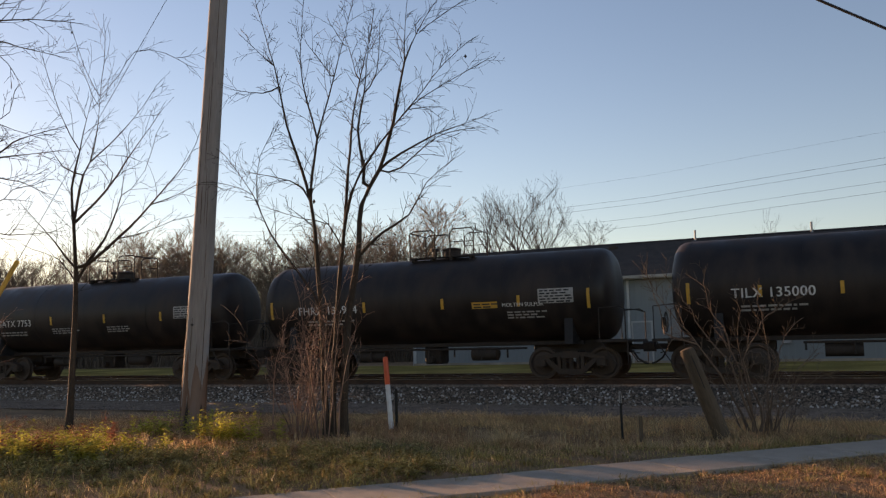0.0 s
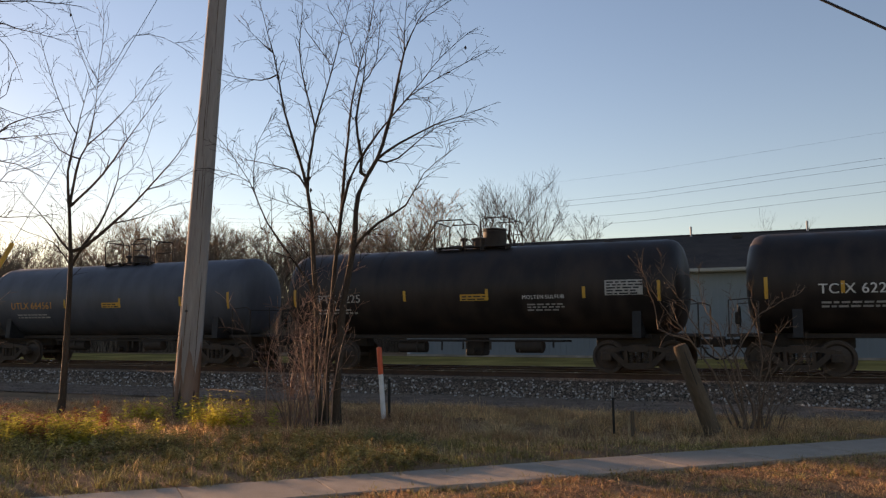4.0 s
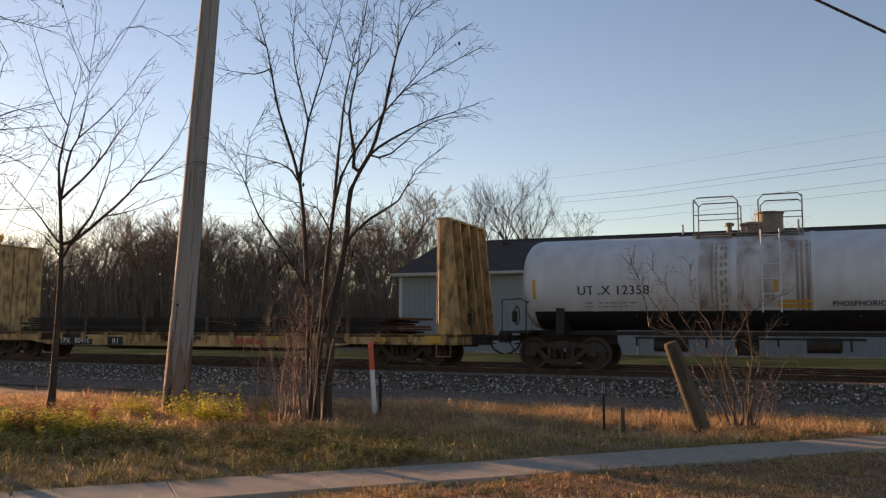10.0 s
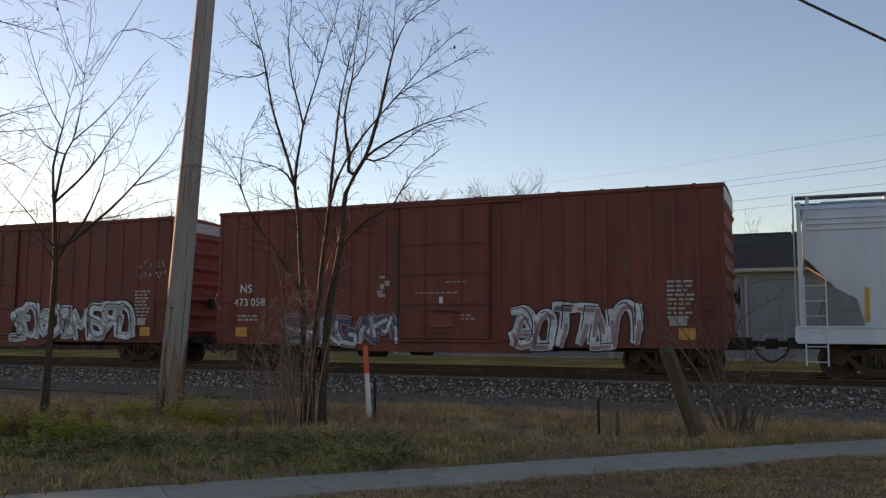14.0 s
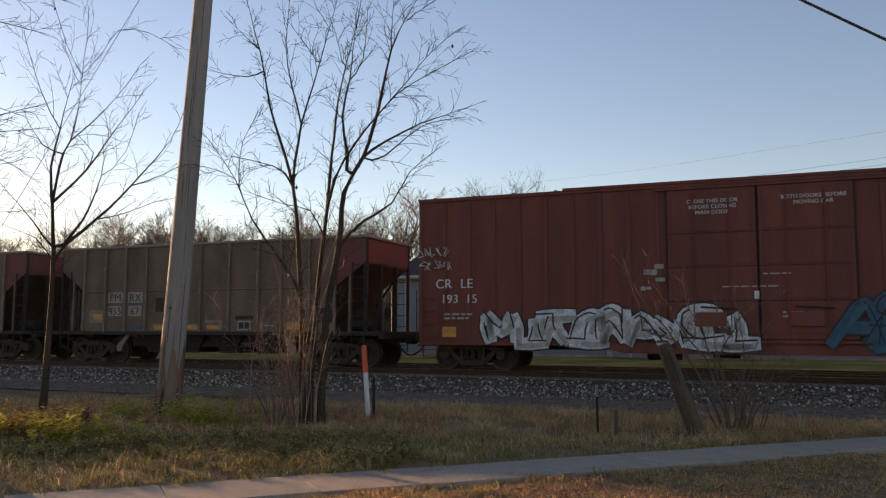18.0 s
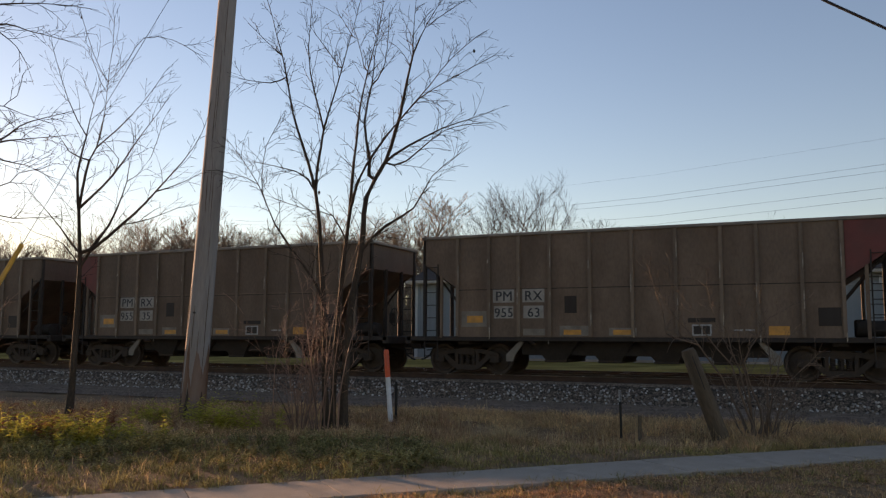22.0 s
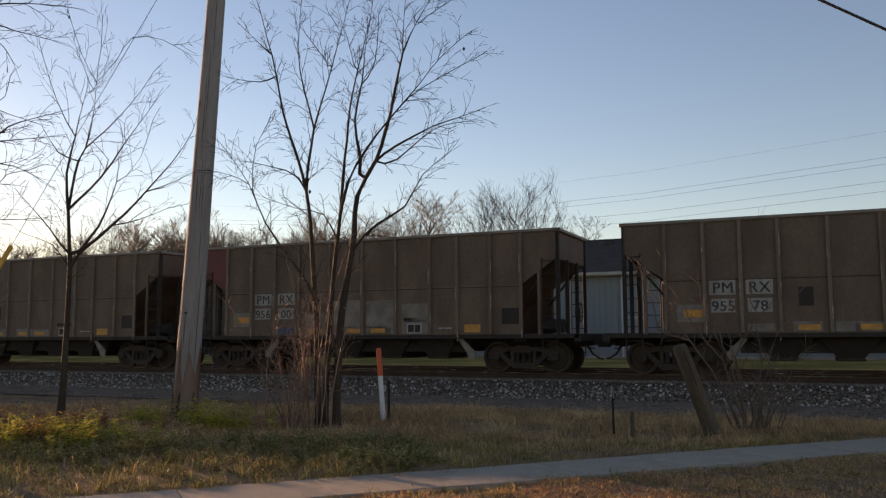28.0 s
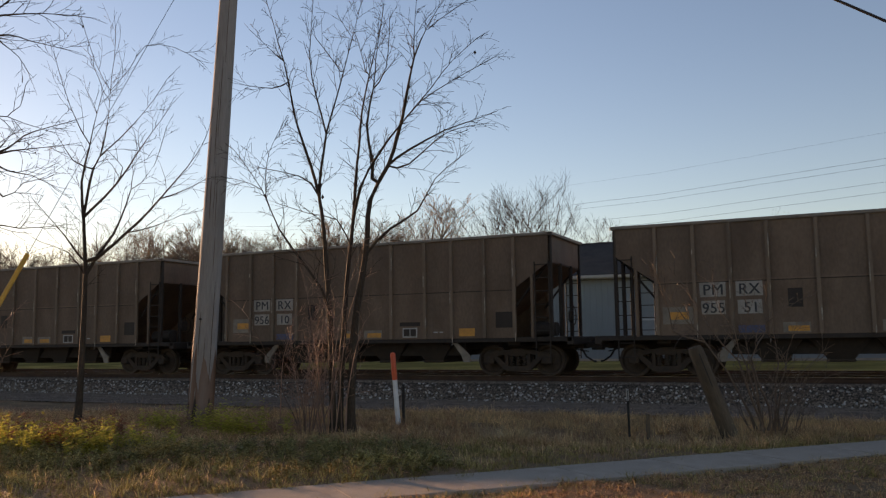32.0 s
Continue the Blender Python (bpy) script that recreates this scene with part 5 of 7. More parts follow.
white = tank_car(-174.2, -188.2, "white tank car with a black lower band", body="white_tank", mark="UTLX 12358", seed=14, mark_x=-3.41, rail_x=(-1.27, 1.51), mark_mat="letter_black", radius=1.33, zc=2.46, molten=False, dome=True, table=False, plate_at=None, tall_rail=True)
lettering("PHOSPHORIC ACID", 0.13, 3.0, 1.76, white, M["letter_black"], lambda zz: -math.sqrt(1.33 ** 2 - (zz - 2.46) ** 2) - 0.012)
plate("placard", 0.85, 1.75, 1.72, 1.92, white, M["yellow"], lambda zz: -math.sqrt(1.33 ** 2 - (zz - 2.46) ** 2), label="yellow warning placard")
small_print(4.2, 2.55, 6, 0.9, white, M["letter_blue"], lambda zz: -math.sqrt(1.33 ** 2 - (zz - 2.46) ** 2), 0.1, 9)

flat = bulkhead_flat(-188.2, -211.2, "rust-stained yellow bulkhead flat car with steel load", "flat_yellow", "", (-8.0, 8.6, 6), 21)
flat_face = (lambda zz: -1.512)
for text, x, w in (("TTPX", -5.19, 0.46), ("80410", -4.27, 0.48), ("R1", -2.7, 0.36)):
    plate("number_panel", x - w, x + w, 0.53, 0.82, flat, M["tank_soot"], lambda zz: -1.5, 0.006, "black lettering panel")
    lettering(text, 0.19, x, 0.58, flat, M["letter"], flat_face)
for x0, x1 in ((2.55, 2.85), (2.95, 3.25), (3.35, 3.65)):
    plate("emblem", x0, x1, 0.62, 0.80, flat, M["red_mark"], flat_face, 0.006, "worn red emblem")
brown = bulkhead_flat(-211.2, -233.5, "dark red-brown bulkhead flat car with steel load", "flat_brown", "", (-7.4, 8.4, 5), 22)
lettering("7252", 0.2, -5.6, 0.72, brown, M["letter"], lambda zz: -1.51)
for x, y0 in ((-10.80, 0),):
    g = Geo()
    rnd = random.Random(5)
    for row in range(3):
        for k in range(8):
            yy, zz = -1.25 + k * 0.34, 1.25 + row * 1.0
            g.tube([(-9.42, yy + rnd.uniform(-0.14, 0.16), zz + rnd.uniform(0, 0.75)) for _ in range(5)], 0.022, 3, False)
    part("spray_paint", g, M["paint_violet"], brown, "violet spray-painted scrawl")

covered_hopper(-233.5, -252.3)

ns = box_car(-252.3, -270.6, "red-brown boxcar with a plug door and spray paint", 0.62, (-1.35, 1.6, None), "NS", "473 058", 31)
spray(ns, 2.2, 5.75, 0.66, 2.0, 6, 1, "paint_white", "paint_black", None, second="paint_pink", fat=0.24)
spray(ns, -5.4, -1.5, 0.70, 1.75, 6, 2, "letter_blue", "paint_pink", None, second="paint_white", step=(-1.4, 1.65), fat=0.2)
box2 = box_car(-270.6, -292.1, "long red-brown boxcar with white spray paint", 0.78, (-2.9, 2.4, -0.25), "", "", 32, roof_step=(-6.2, 4.9))
spray(box2, 2.2, 8.1, 0.75, 2.2, 9, 3, "paint_white", "paint_black", None, second="letter_dim", step=(-2.95, 2.45), fat=0.24)
spray(box2, -7.7, -2.3, 0.75, 2.0, 8, 4, "paint_white", "letter_blue", None, second="letter_dim", step=(-2.95, 2.45), fat=0.24)
scrawl(box2, 8.4, 9.5, 2.9, 3.7, 7, M["letter_dim"], rows=2)
aok = box_car(-292.1, -313.6, "long red-brown boxcar covered in black and white spray paint", 0.78, (-2.45, 3.35, 0.0), "A OK", "11 90 75", 33, roof_step=(-5.0, 6.0))
spray(aok, -7.4, -0.4, 2.0, 3.7, 9, 5, "paint_black", "paint_white", "paint_white", step=(-2.5, 3.4), fat=0.20, halo="paint_halo")
spray(aok, -0.6, 3.4, 1.6, 3.8, 5, 15, "paint_black", "paint_white", "paint_white", step=(-2.5, 3.4), fat=0.19, halo="paint_halo")
spray(aok, 3.9, 9.0, 1.0, 3.55, 5, 6, "paint_black", "paint_white", "paint_white", second="letter_dim", step=(-2.5, 3.4), fat=0.17, halo="paint_halo")
spray(aok, -7.4, -3.0, 0.80, 1.95, 6, 7, "letter_dim", "paint_white", None, second="paint_pink", fat=0.2)
scrawl(aok, -9.6, -8.2, 3.1, 3.9, 9, M["paint_pink"], rows=2)
crle = box_car(-313.6, -335.0, "long red-brown boxcar with blue spray paint", 0.78, (-2.35, 2.25, -0.05), "CR  LE", "193  15", 34, roof_step=(-5.2, 5.2))
spray(crle, 5.6, 9.3, 0.82, 2.25, 0, 18, "ochre", "ochre", "ochre")
spray(crle, 1.4, 8.9, 0.66, 2.5, 8, 8, "paint_blue", "paint_black", None, second="paint_teal", step=(-2.4, 2.3), fat=0.2)
scrawl(crle, 7.4, 8.9, 0.75, 2.2, 15, M["paint_gold"], rows=3)
spray(crle, -7.5, -0.2, 0.70, 1.75, 9, 10, "paint_white", "paint_black", None, second="letter_dim", step=(-2.4, 2.3), fat=0.24)
scrawl(crle, -9.6, -8.7, 2.9, 3.7, 11, M["letter"], rows=2)
for text, x, z in (("CLOSE THIS DOOR", -1.15, 4.55), ("BEFORE CLOSING", -1.15, 4.40), ("MAIN DOOR", -1.15, 4.25), ("BOTH DOORS BEFORE", 1.3, 4.55), ("MOVING CAR", 1.3, 4.40)):
    lettering(text, 0.10, x, z, crle, M["letter"], lambda zz: -1.625)
for car_, x, z in ((aok, -1.3, 4.4), (aok, 2.0, 4.4), (box2, -6.0, 4.3)):
    small_print(x - 0.5, z - 0.05, 3, 1.0, car_, M["letter_dim"], lambda zz: -1.625, 0.12, 12)

brown_base = hopper_body((M["hopper"], M["hopper_post"], M["hopper_rim"]))
black_base = hopper_body((M["hopper_black"], M["hopper_black"], M["hopper_black"]))
DULL = "weathered brown open coal hopper car with faded lettering"
for n, mark, red, light, bare in (
    (-7, "95567", (True, False), ((0.2, 0.9, 1.5),), None), (-6, "95554", (True, False), (), 7), (-5, "95518", (True, False), (), None),
    (-3, "95563", (True, False), (), None), (-2, "95535", (False, True), (), None), (-1, "95542", (False, True), (), None), (0, "95538", (True, False), (), None),
    (1, "95527", (False, True), ((-5.1, -2.4, 2.3),), 2), (3, "", (True, False), (), None), (4, "95578", (True, False), ((-1.1, -0.5, 1.4),), 7),
    (5, "95600", (False, True), ((-2.11, -1.39, 1.8), (-1.03, -0.09, 2.22), (0.14, 1.12, 2.19), (1.38, 2.28, 2.07)), None), (6, "95533", (False, True), (), None),
    (7, "95572", (False, True), (), None), (8, "95528", (True, False), (), None), (9, "95551", (True, False), (), None), (10, "95610", (False, False), (), None),
    (11, "", (False, False), (), None), (12, "", (True, False), (), None)):
    hopper_car(n, brown_base, DULL if not any(red) else "weathered brown open coal hopper car with a maroon end", mark, 100 + n, red, light, bare)
hopper_car(-4, black_base, "black open coal hopper car with yellow strips", "95256", 96, black=True)
hopper_car(2, brown_base, "brown open coal hopper car with tan repainted panels", "82220", 102, tan=True)
for base in (brown_base, black_base):
    for o in base.children_recursive:
        WHEELS[:] = [w for w in WHEELS if w[0] is not o]
        bpy.data.objects.remove(o)
    bpy.data.objects.remove(base)


# ---- ground, railway bed, pavement ----
WALK_DIR, WALK_OFF = Vector((0.9175, 0.398, 0)), Vector((-0.398, 0.9175, 0))
STEPS_U = [-3000, -600, -150, -50, -20, -8, -3, 0, 2, 4, 5] + [5.5 + 0.5 * k for k in range(60)] + [36, 39, 43, 50, 65, 90, 150, 400, 1200, 3500]
STEPS_S = [-3500, -1200, -500, -250, -150, -100, -70, -50] + [-40 + 0.8 * k for k in range(70)] + [18, 24, 34, 50, 80, 150, 400, 1200, 3500]


def ground_height(s, u):
    z = np.interp(u, [12.5, 14.0, 18.0, 19.5, 21.7, 23.0, 31.0, 33.5, 38.0], [0.0, -0.03, -0.04, -0.05, -0.05, 0.05, 0.05, 0.36, 0.46])
    if abs(s) < 60:
        z -= 0.32 * math.exp(-((u - 14.5) / 0.8) ** 2) * (1 / (1 + math.exp(-(s + 10.5) * 2))) * (1 / (1 + math.exp((s + 2.0) * 2)))
    if -45 < s < 20 and 6 < u < 19.5:
        z += 0.05 * noise.noise((s * 0.9, u * 0.9, 0.3)) + 0.035 * noise.noise((s * 2.3, u * 2.3, 1.3))
        p = ALONG * s + ACROSS * u
        w = p.dot(WALK_OFF)
        z = z - 0.04 if 8.3 < w < 10.2 else z
    return float(z)


verts = [place(s, u, ground_height(s, u)) for u in STEPS_U for s in STEPS_S]
nS = len(STEPS_S)
faces = [(i * nS + k, i * nS + k + 1, (i + 1) * nS + k + 1, (i + 1) * nS + k) for i in range(len(STEPS_U) - 1) for k in range(nS - 1)]
ground = thing("ground", Geo().add(verts, faces), M["soil"], "bare soil and thin turf beside the railway", "ground", kind="structure", smooth=True)

far_lawn = Geo()
for a, b in ((33.2, 36), (36, 43.3), (57.5, 200), (200, 900)):
    za, zb = (float(np.interp(q, [31.0, 33.5, 38.0], [0.05, 0.36, 0.46])) + 0.03 for q in (a, b))
    far_lawn.add([place(-900, a, za), place(700, a, za), place(700, b, zb), place(-900, b, zb)], [(0, 1, 2, 3)])
thing("lawn", far_lawn, M["lawn"], "mown yellow-green lawn beyond the tracks", "lawn", kind="structure")

gravel = Geo()
for k in range(90):
    s0, s1 = -60 + k, -59 + k
    gravel.add([place(s0, 18.4 + 0.35 * noise.noise((s0 * 0.3, 5, 0)), -0.015), place(s1, 18.4 + 0.35 * noise.noise((s1 * 0.3, 5, 0)), -0.015), place(s1, 22.2, -0.005), place(s0, 22.2, -0.005)], [(0, 1, 2, 3)])
gravel.add([place(-700, 18.4, -0.015), place(-60, 18.4, -0.015), place(-60, 22.2, -0.005), place(-700, 22.2, -0.005)], [(0, 1, 2, 3)])
gravel.add([place(30, 18.4, -0.015), place(700, 18.4, -0.015), place(700, 22.2, -0.005), place(30, 22.2, -0.005)], [(0, 1, 2, 3)])
thing("gravel_strip", gravel, M["gravel"], "grey compacted gravel along the ballast", "gravel", kind="structure")

bed = Geo().prism_x([(21.6, -0.06), (22.7, 0.40), (26.6, 0.40), (27.0, 0.33), (31.0, 0.33), (32.3, 0.0)], -700, 700)
bed.v = [tuple(place(x, y, z)) for x, y, z in bed.v]
thing("ballast_bed", bed, M["ballast"], "grey crushed-stone ballast under two tracks", "ballast", kind="structure")

rng = np.random.default_rng(7)


def stones(name, n, s0, s1, u0, u1, height, size, mat, label):
    """Loose angular stones, each a skewed block."""
    s, u = rng.uniform(s0, s1, n), rng.uniform(u0, u1, n)
    z = height(u)
    cube = np.array([(x, y, q) for x in (-1, 1) for y in (-1, 1) for q in (-1, 1)], float)
    r = size * rng.uniform(0.5, 1.25, (n, 1, 3))
    pts = cube[None] * r * rng.uniform(0.55, 1.0, (n, 8, 3))
    a = rng.uniform(0, 6.28, n)
    b = rng.uniform(-0.9, 0.9, n)
    x2 = pts[..., 0] * np.cos(b)[:, None] - pts[..., 2] * np.sin(b)[:, None]
    z2 = pts[..., 0] * np.sin(b)[:, None] + pts[..., 2] * np.cos(b)[:, None]
    x3 = x2 * np.cos(a)[:, None] - pts[..., 1] * np.sin(a)[:, None]
    y3 = x2 * np.sin(a)[:, None] + pts[..., 1] * np.cos(a)[:, None]
    al, ac = np.array(ALONG), np.array(ACROSS)
    base = s[:, None] * al + u[:, None] * ac
    v = base[:, None, :] + x3[..., None] * al + y3[..., None] * ac
    v[..., 2] = z[:, None] + z2
    quads = np.array([(0, 1, 3, 2), (4, 6, 7, 5), (0, 4, 5, 1), (2, 3, 7, 6), (0, 2, 6, 4), (1, 5, 7, 3)])
    f = (np.arange(n)[:, None, None] * 8 + quads[None]).reshape(-1, 4)
    thing(name, raw(name, v.reshape(-1, 3), f, mat), None, label, "ballast", kind="stuff")


stones("ballast_stones", 50000, -40, 8, 21.4, 23.5, lambda u: np.interp(u, [21.4, 21.7, 22.8, 23.4], [-0.02, 0.0, 0.42, 0.42]), 0.022, M["stone"], "loose pale and dark crushed stones on the ballast shoulder")
stones("pale_stones", 1700, -40, 8, 21.5, 22.7, lambda u: np.interp(u, [21.4, 21.7, 22.8, 23.4], [0.0, 0.02, 0.44, 0.44]), 0.029, M["pale_stone"], "pale limestone pieces among the ballast")
stones("gravel_stones", 7000, -30, 8, 18.3, 21.7, lambda u: 0 * u - 0.01, 0.016, M["stone"], "scattered small stones on the gravel")


def rail_line(u, top):
    prof = [(-0.07, -0.18), (0.07, -0.18), (0.07, -0.168), (0.012, -0.15), (0.012, -0.05), (0.036, -0.035), (0.036, -0.006), (0.028, 0.0), (-0.028, 0.0), (-0.036, -0.006), (-0.036, -0.035), (-0.012, -0.05), (-0.012, -0.15), (-0.07, -0.168)]
    g = Geo()
    g.prism_x([(u + y, top + z) for y, z in prof], -700, 700)
    g.v = [tuple(place(*p)) for p in g.v]
    rail = thing("rail", g, M["rail_side"], "rusty steel rail with a polished top", "rail", "rails of the two tracks", "structure")
    h = Geo().box(-700, 700, u - 0.026, u + 0.026, top - 0.001, top + 0.003)
    h.v = [tuple(place(*p)) for p in h.v]
    part("running_surface", h, M["rail_top"], rail, "polished bright steel")


for mid, top in ((TRACK, RAIL), (TRACK + 4.27, RAIL - 0.045)):
    for off in (-0.754, 0.754):
        rail_line(mid + off, top)

# ---- concrete pavement, slab by slab ----
pavement = thing("pavement", Geo().add([tuple(WALK_DIR * a + WALK_OFF * b + Vector((0, 0, -0.02))) for a, b in ((-40, 8.72), (40, 8.72), (40, 9.82), (-40, 9.82))], [(0, 1, 2, 3)]), M["soil"], "narrow concrete pavement with worn joints", "pavement", kind="structure")
slab_mesh = Geo().box(-0.7515, 0.7515, -0.55, 0.55, -0.08, 0.0, 0.006).mesh("slab", M["concrete"])
rnd = random.Random(3)
for k in range(-8, 12):
    c = WALK_DIR * (k * 1.51 + 0.3) + WALK_OFF * 9.27
    part("slab", slab_mesh, None, pavement, at=pose(c.x, c.y, 0.0 + rnd.uniform(-0.005, 0.004), rnd.uniform(-0.25, 0.25), rnd.uniform(-0.25, 0.25), math.degrees(math.atan2(0.398, 0.9175)) + rnd.uniform(-0.15, 0.15)))


# ---- grass, weeds and fallen leaves ----
GRID_S, GRID_U = np.arange(-22, 14, 0.25), np.arange(2, 24, 0.25)
GRID = np.array([[ground_height(a, b) for b in GRID_U] for a in GRID_S])


def heights(s, u):
    """Ground heights at many places, from a fine grid."""
    i, j = np.clip(((s + 22) / 0.25).astype(int), 0, len(GRID_S) - 2), np.clip(((u - 2) / 0.25).astype(int), 0, len(GRID_U) - 2)
    a, b = (s + 22) / 0.25 - i, (u - 2) / 0.25 - j
    return GRID[i, j] * (1 - a) * (1 - b) + GRID[i + 1, j] * a * (1 - b) + GRID[i, j + 1] * (1 - a) * b + GRID[i + 1, j + 1] * a * b


def blades(name, n, region, height, width, lean, mat, label, zone=(-13, 12, 6.6, 21), category="grass"):
    """Bent blades scattered where region(x, y, u, w) allows."""
    x, y = rng.uniform(zone[0], zone[1], n * 8), rng.uniform(zone[2], zone[3], n * 8)
    u = x * ACROSS.x + y * ACROSS.y
    s = x * ALONG.x + y * ALONG.y
    w = x * WALK_OFF.x + y * WALK_OFF.y
    chance = region(x, y, u, w) * (abs(x) < 0.62 * y + 0.4)
    keep = np.nonzero(rng.uniform(0, 1, n * 8) < chance)[0][:n]
    x, y, s, u = x[keep], y[keep], s[keep], u[keep]
    m = len(x)
    z0 = heights(s, u) - 0.02
    h = rng.uniform(*height, m) * (0.4 + 1.0 * clump(x, y, 0.16, 31)) * (0.75 + 0.5 * rng.uniform(0, 1, m))
    a, bend = rng.uniform(0, 6.283, m), rng.uniform(*lean, m)
    wd = rng.uniform(*width, m)
    dx, dy = np.cos(a), np.sin(a)
    out = np.zeros((m, 5, 3))
    for i, (t, k) in enumerate(((0, 1), (0, -1), (0.55, 0.8), (0.55, -0.8), (1, 0))):
        reach = h * bend * t * t
        out[:, i, 0] = x + dx * reach - dy * wd * k
        out[:, i, 1] = y + dy * reach + dx * wd * k
        out[:, i, 2] = z0 + h * t * (1 - 0.3 * bend * t)
    tri = np.array([(0, 1, 3), (0, 3, 2), (2, 3, 4)])
    f = (np.arange(m)[:, None, None] * 5 + tri[None]).reshape(-1, 3)
    thing(name, raw(name, out.reshape(-1, 3), f, mat), None, label, category, kind="stuff")


def clump(x, y, size, seed):
    """Soft patches between 0 and 1."""
    p = np.sin(x / size + seed) * np.cos(y / size * 1.3 + seed * 2.1) + 0.6 * np.sin(x / size * 2.7 + y / size * 1.9 + seed * 3.3)
    return np.clip(0.5 + 0.5 * p, 0, 1)


left_side = (lambda x: 1 / (1 + np.exp((x + 1.5) * 1.2)))
far_edge = (lambda x, y: 9.84 - 0.30 * clump(x, y, 0.35, 8))
near_edge = (lambda x, y: 8.70 + 0.32 * clump(x, y, 0.3, 9))
blades("verge_grass", 46000, lambda x, y, u, w: ((w > far_edge(x, y)) & (u < 17.5)) * np.clip(1.3 - (w - 9.8) / (1.4 + 3.6 * left_side(x)), 0.03, 1) * (0.35 + 0.65 * clump(x, y, 0.55, 1)), (0.035, 0.13), (0.002, 0.0045), (0.3, 1.5), M["green_blade"], "short green verge grass beside the pavement")
blades("dry_grass", 46000, lambda x, y, u, w: ((w > 9.9) & (u < 18.5)) * (0.12 + 0.88 * np.clip((w - 10.3) / 1.2, 0, 1) * (1 - 0.8 * left_side(x))) * (0.25 + 0.75 * clump(x, y, 0.45, 2)), (0.05, 0.20), (0.0018, 0.004), (0.4, 1.8), M["tan_blade"], "dry tan grass on the bank by the gravel")
blades("rusty_grass", 30000, lambda x, y, u, w: ((w > 9.9) & (u < 18.6)) * (0.2 + 0.8 * clump(x, y, 0.6, 5)) * (1 - 0.75 * left_side(x) * (w < 12.5)), (0.04, 0.16), (0.002, 0.0045), (0.4, 1.8), M["red_blade"], "withered reddish-brown grass on the bank")
blades("dry_brush", 12000, lambda x, y, u, w: ((x < 0.2) & (u > 12.2) & (u < 17.0)) * (clump(x, y, 0.5, 17) ** 2), (0.10, 0.34), (0.002, 0.0045), (0.1, 0.9), M["brush"], "tall withered brown brush along the bank")
blades("reed_stalks", 700, lambda x, y, u, w: ((x > -0.8) & (x < 5.0) & (u > 13.2) & (u < 16.2)) * (clump(x, y, 0.25, 12) > 0.55), (0.18, 0.44), (0.003, 0.007), (0.05, 0.9), M["reed"], "standing dry reed stalks in the ditch", zone=(-0.8, 5.0, 13.0, 17.8))
blades("lawn_grass", 16000, lambda x, y, u, w: (w < near_edge(x, y)) * (0.15 + 0.85 * clump(x, y, 0.4, 3)), (0.03, 0.10), (0.0018, 0.004), (0.3, 1.4), M["green_blade"], "short mown grass in front of the pavement")
blades("lawn_thatch", 60000, lambda x, y, u, w: (w < near_edge(x, y)) * 1.0, (0.025, 0.085), (0.002, 0.0045), (0.5, 2.0), M["red_blade"], "brown withered grass in front of the pavement")
blades("lawn_straw", 18000, lambda x, y, u, w: (w < near_edge(x, y)) * (0.1 + 0.9 * clump(x, y, 0.35, 14)), (0.04, 0.13), (0.0018, 0.0035), (0.3, 1.6), M["tan_blade"], "pale dry straw in front of the pavement")


def tufts(name, n, per, region, height, width, mat, label, zone=(-13, 12, 6.6, 21), radius=0.05, droop=(0.2, 1.1)):
    """Tussocks: bundles of long bent blades that spring from one root and lean outwards."""
    x, y = rng.uniform(zone[0], zone[1], n * 8), rng.uniform(zone[2], zone[3], n * 8)
    u, w = x * ACROSS.x + y * ACROSS.y, x * WALK_OFF.x + y * WALK_OFF.y
    keep = np.nonzero(rng.uniform(0, 1, n * 8) < region(x, y, u, w) * (abs(x) < 0.60 * y + 0.4))[0][:n]
    cx, cy = np.repeat(x[keep], per), np.repeat(y[keep], per)
    tall = np.repeat(rng.uniform(*height, len(keep)), per)
    tint = np.repeat(rng.uniform(0, 6.283, len(keep)), per)
    m = len(cx)
    a = rng.uniform(0, 6.283, m)
    rr = radius * np.sqrt(rng.uniform(0, 1, m))
    x, y = cx + np.cos(a) * rr, cy + np.sin(a) * rr
    z0 = heights(x * ALONG.x + y * ALONG.y, x * ACROSS.x + y * ACROSS.y) - 0.02
    h, bend = tall * rng.uniform(0.45, 1.1, m), rng.uniform(*droop, m)
    a = a + rng.uniform(-0.7, 0.7, m) + 0.15 * np.sin(tint)
    wd = rng.uniform(*width, m)
    dx, dy = np.cos(a), np.sin(a)
    face = a + rng.uniform(0.6, 2.4, m)
    fx, fy = np.cos(face), np.sin(face)
    out = np.zeros((m, 7, 3))
    for i, (t, k) in enumerate(((0, 1), (0, -1), (0.4, 0.9), (0.4, -0.9), (0.75, 0.6), (0.75, -0.6), (1, 0))):
        reach = h * bend * t * t
        out[:, i, 0] = x + dx * reach + fx * wd * k
        out[:, i, 1] = y + dy * reach + fy * wd * k
        out[:, i, 2] = z0 + h * t * (1 - 0.34 * bend * t)
    tri = np.array([(0, 1, 3), (0, 3, 2), (2, 3, 5), (2, 5, 4), (4, 5, 6)])
    f = (np.arange(m)[:, None, None] * 7 + tri[None]).reshape(-1, 3)
    thing(name, raw(name, out.reshape(-1, 3), f, mat), None, label, "grass", kind="stuff")


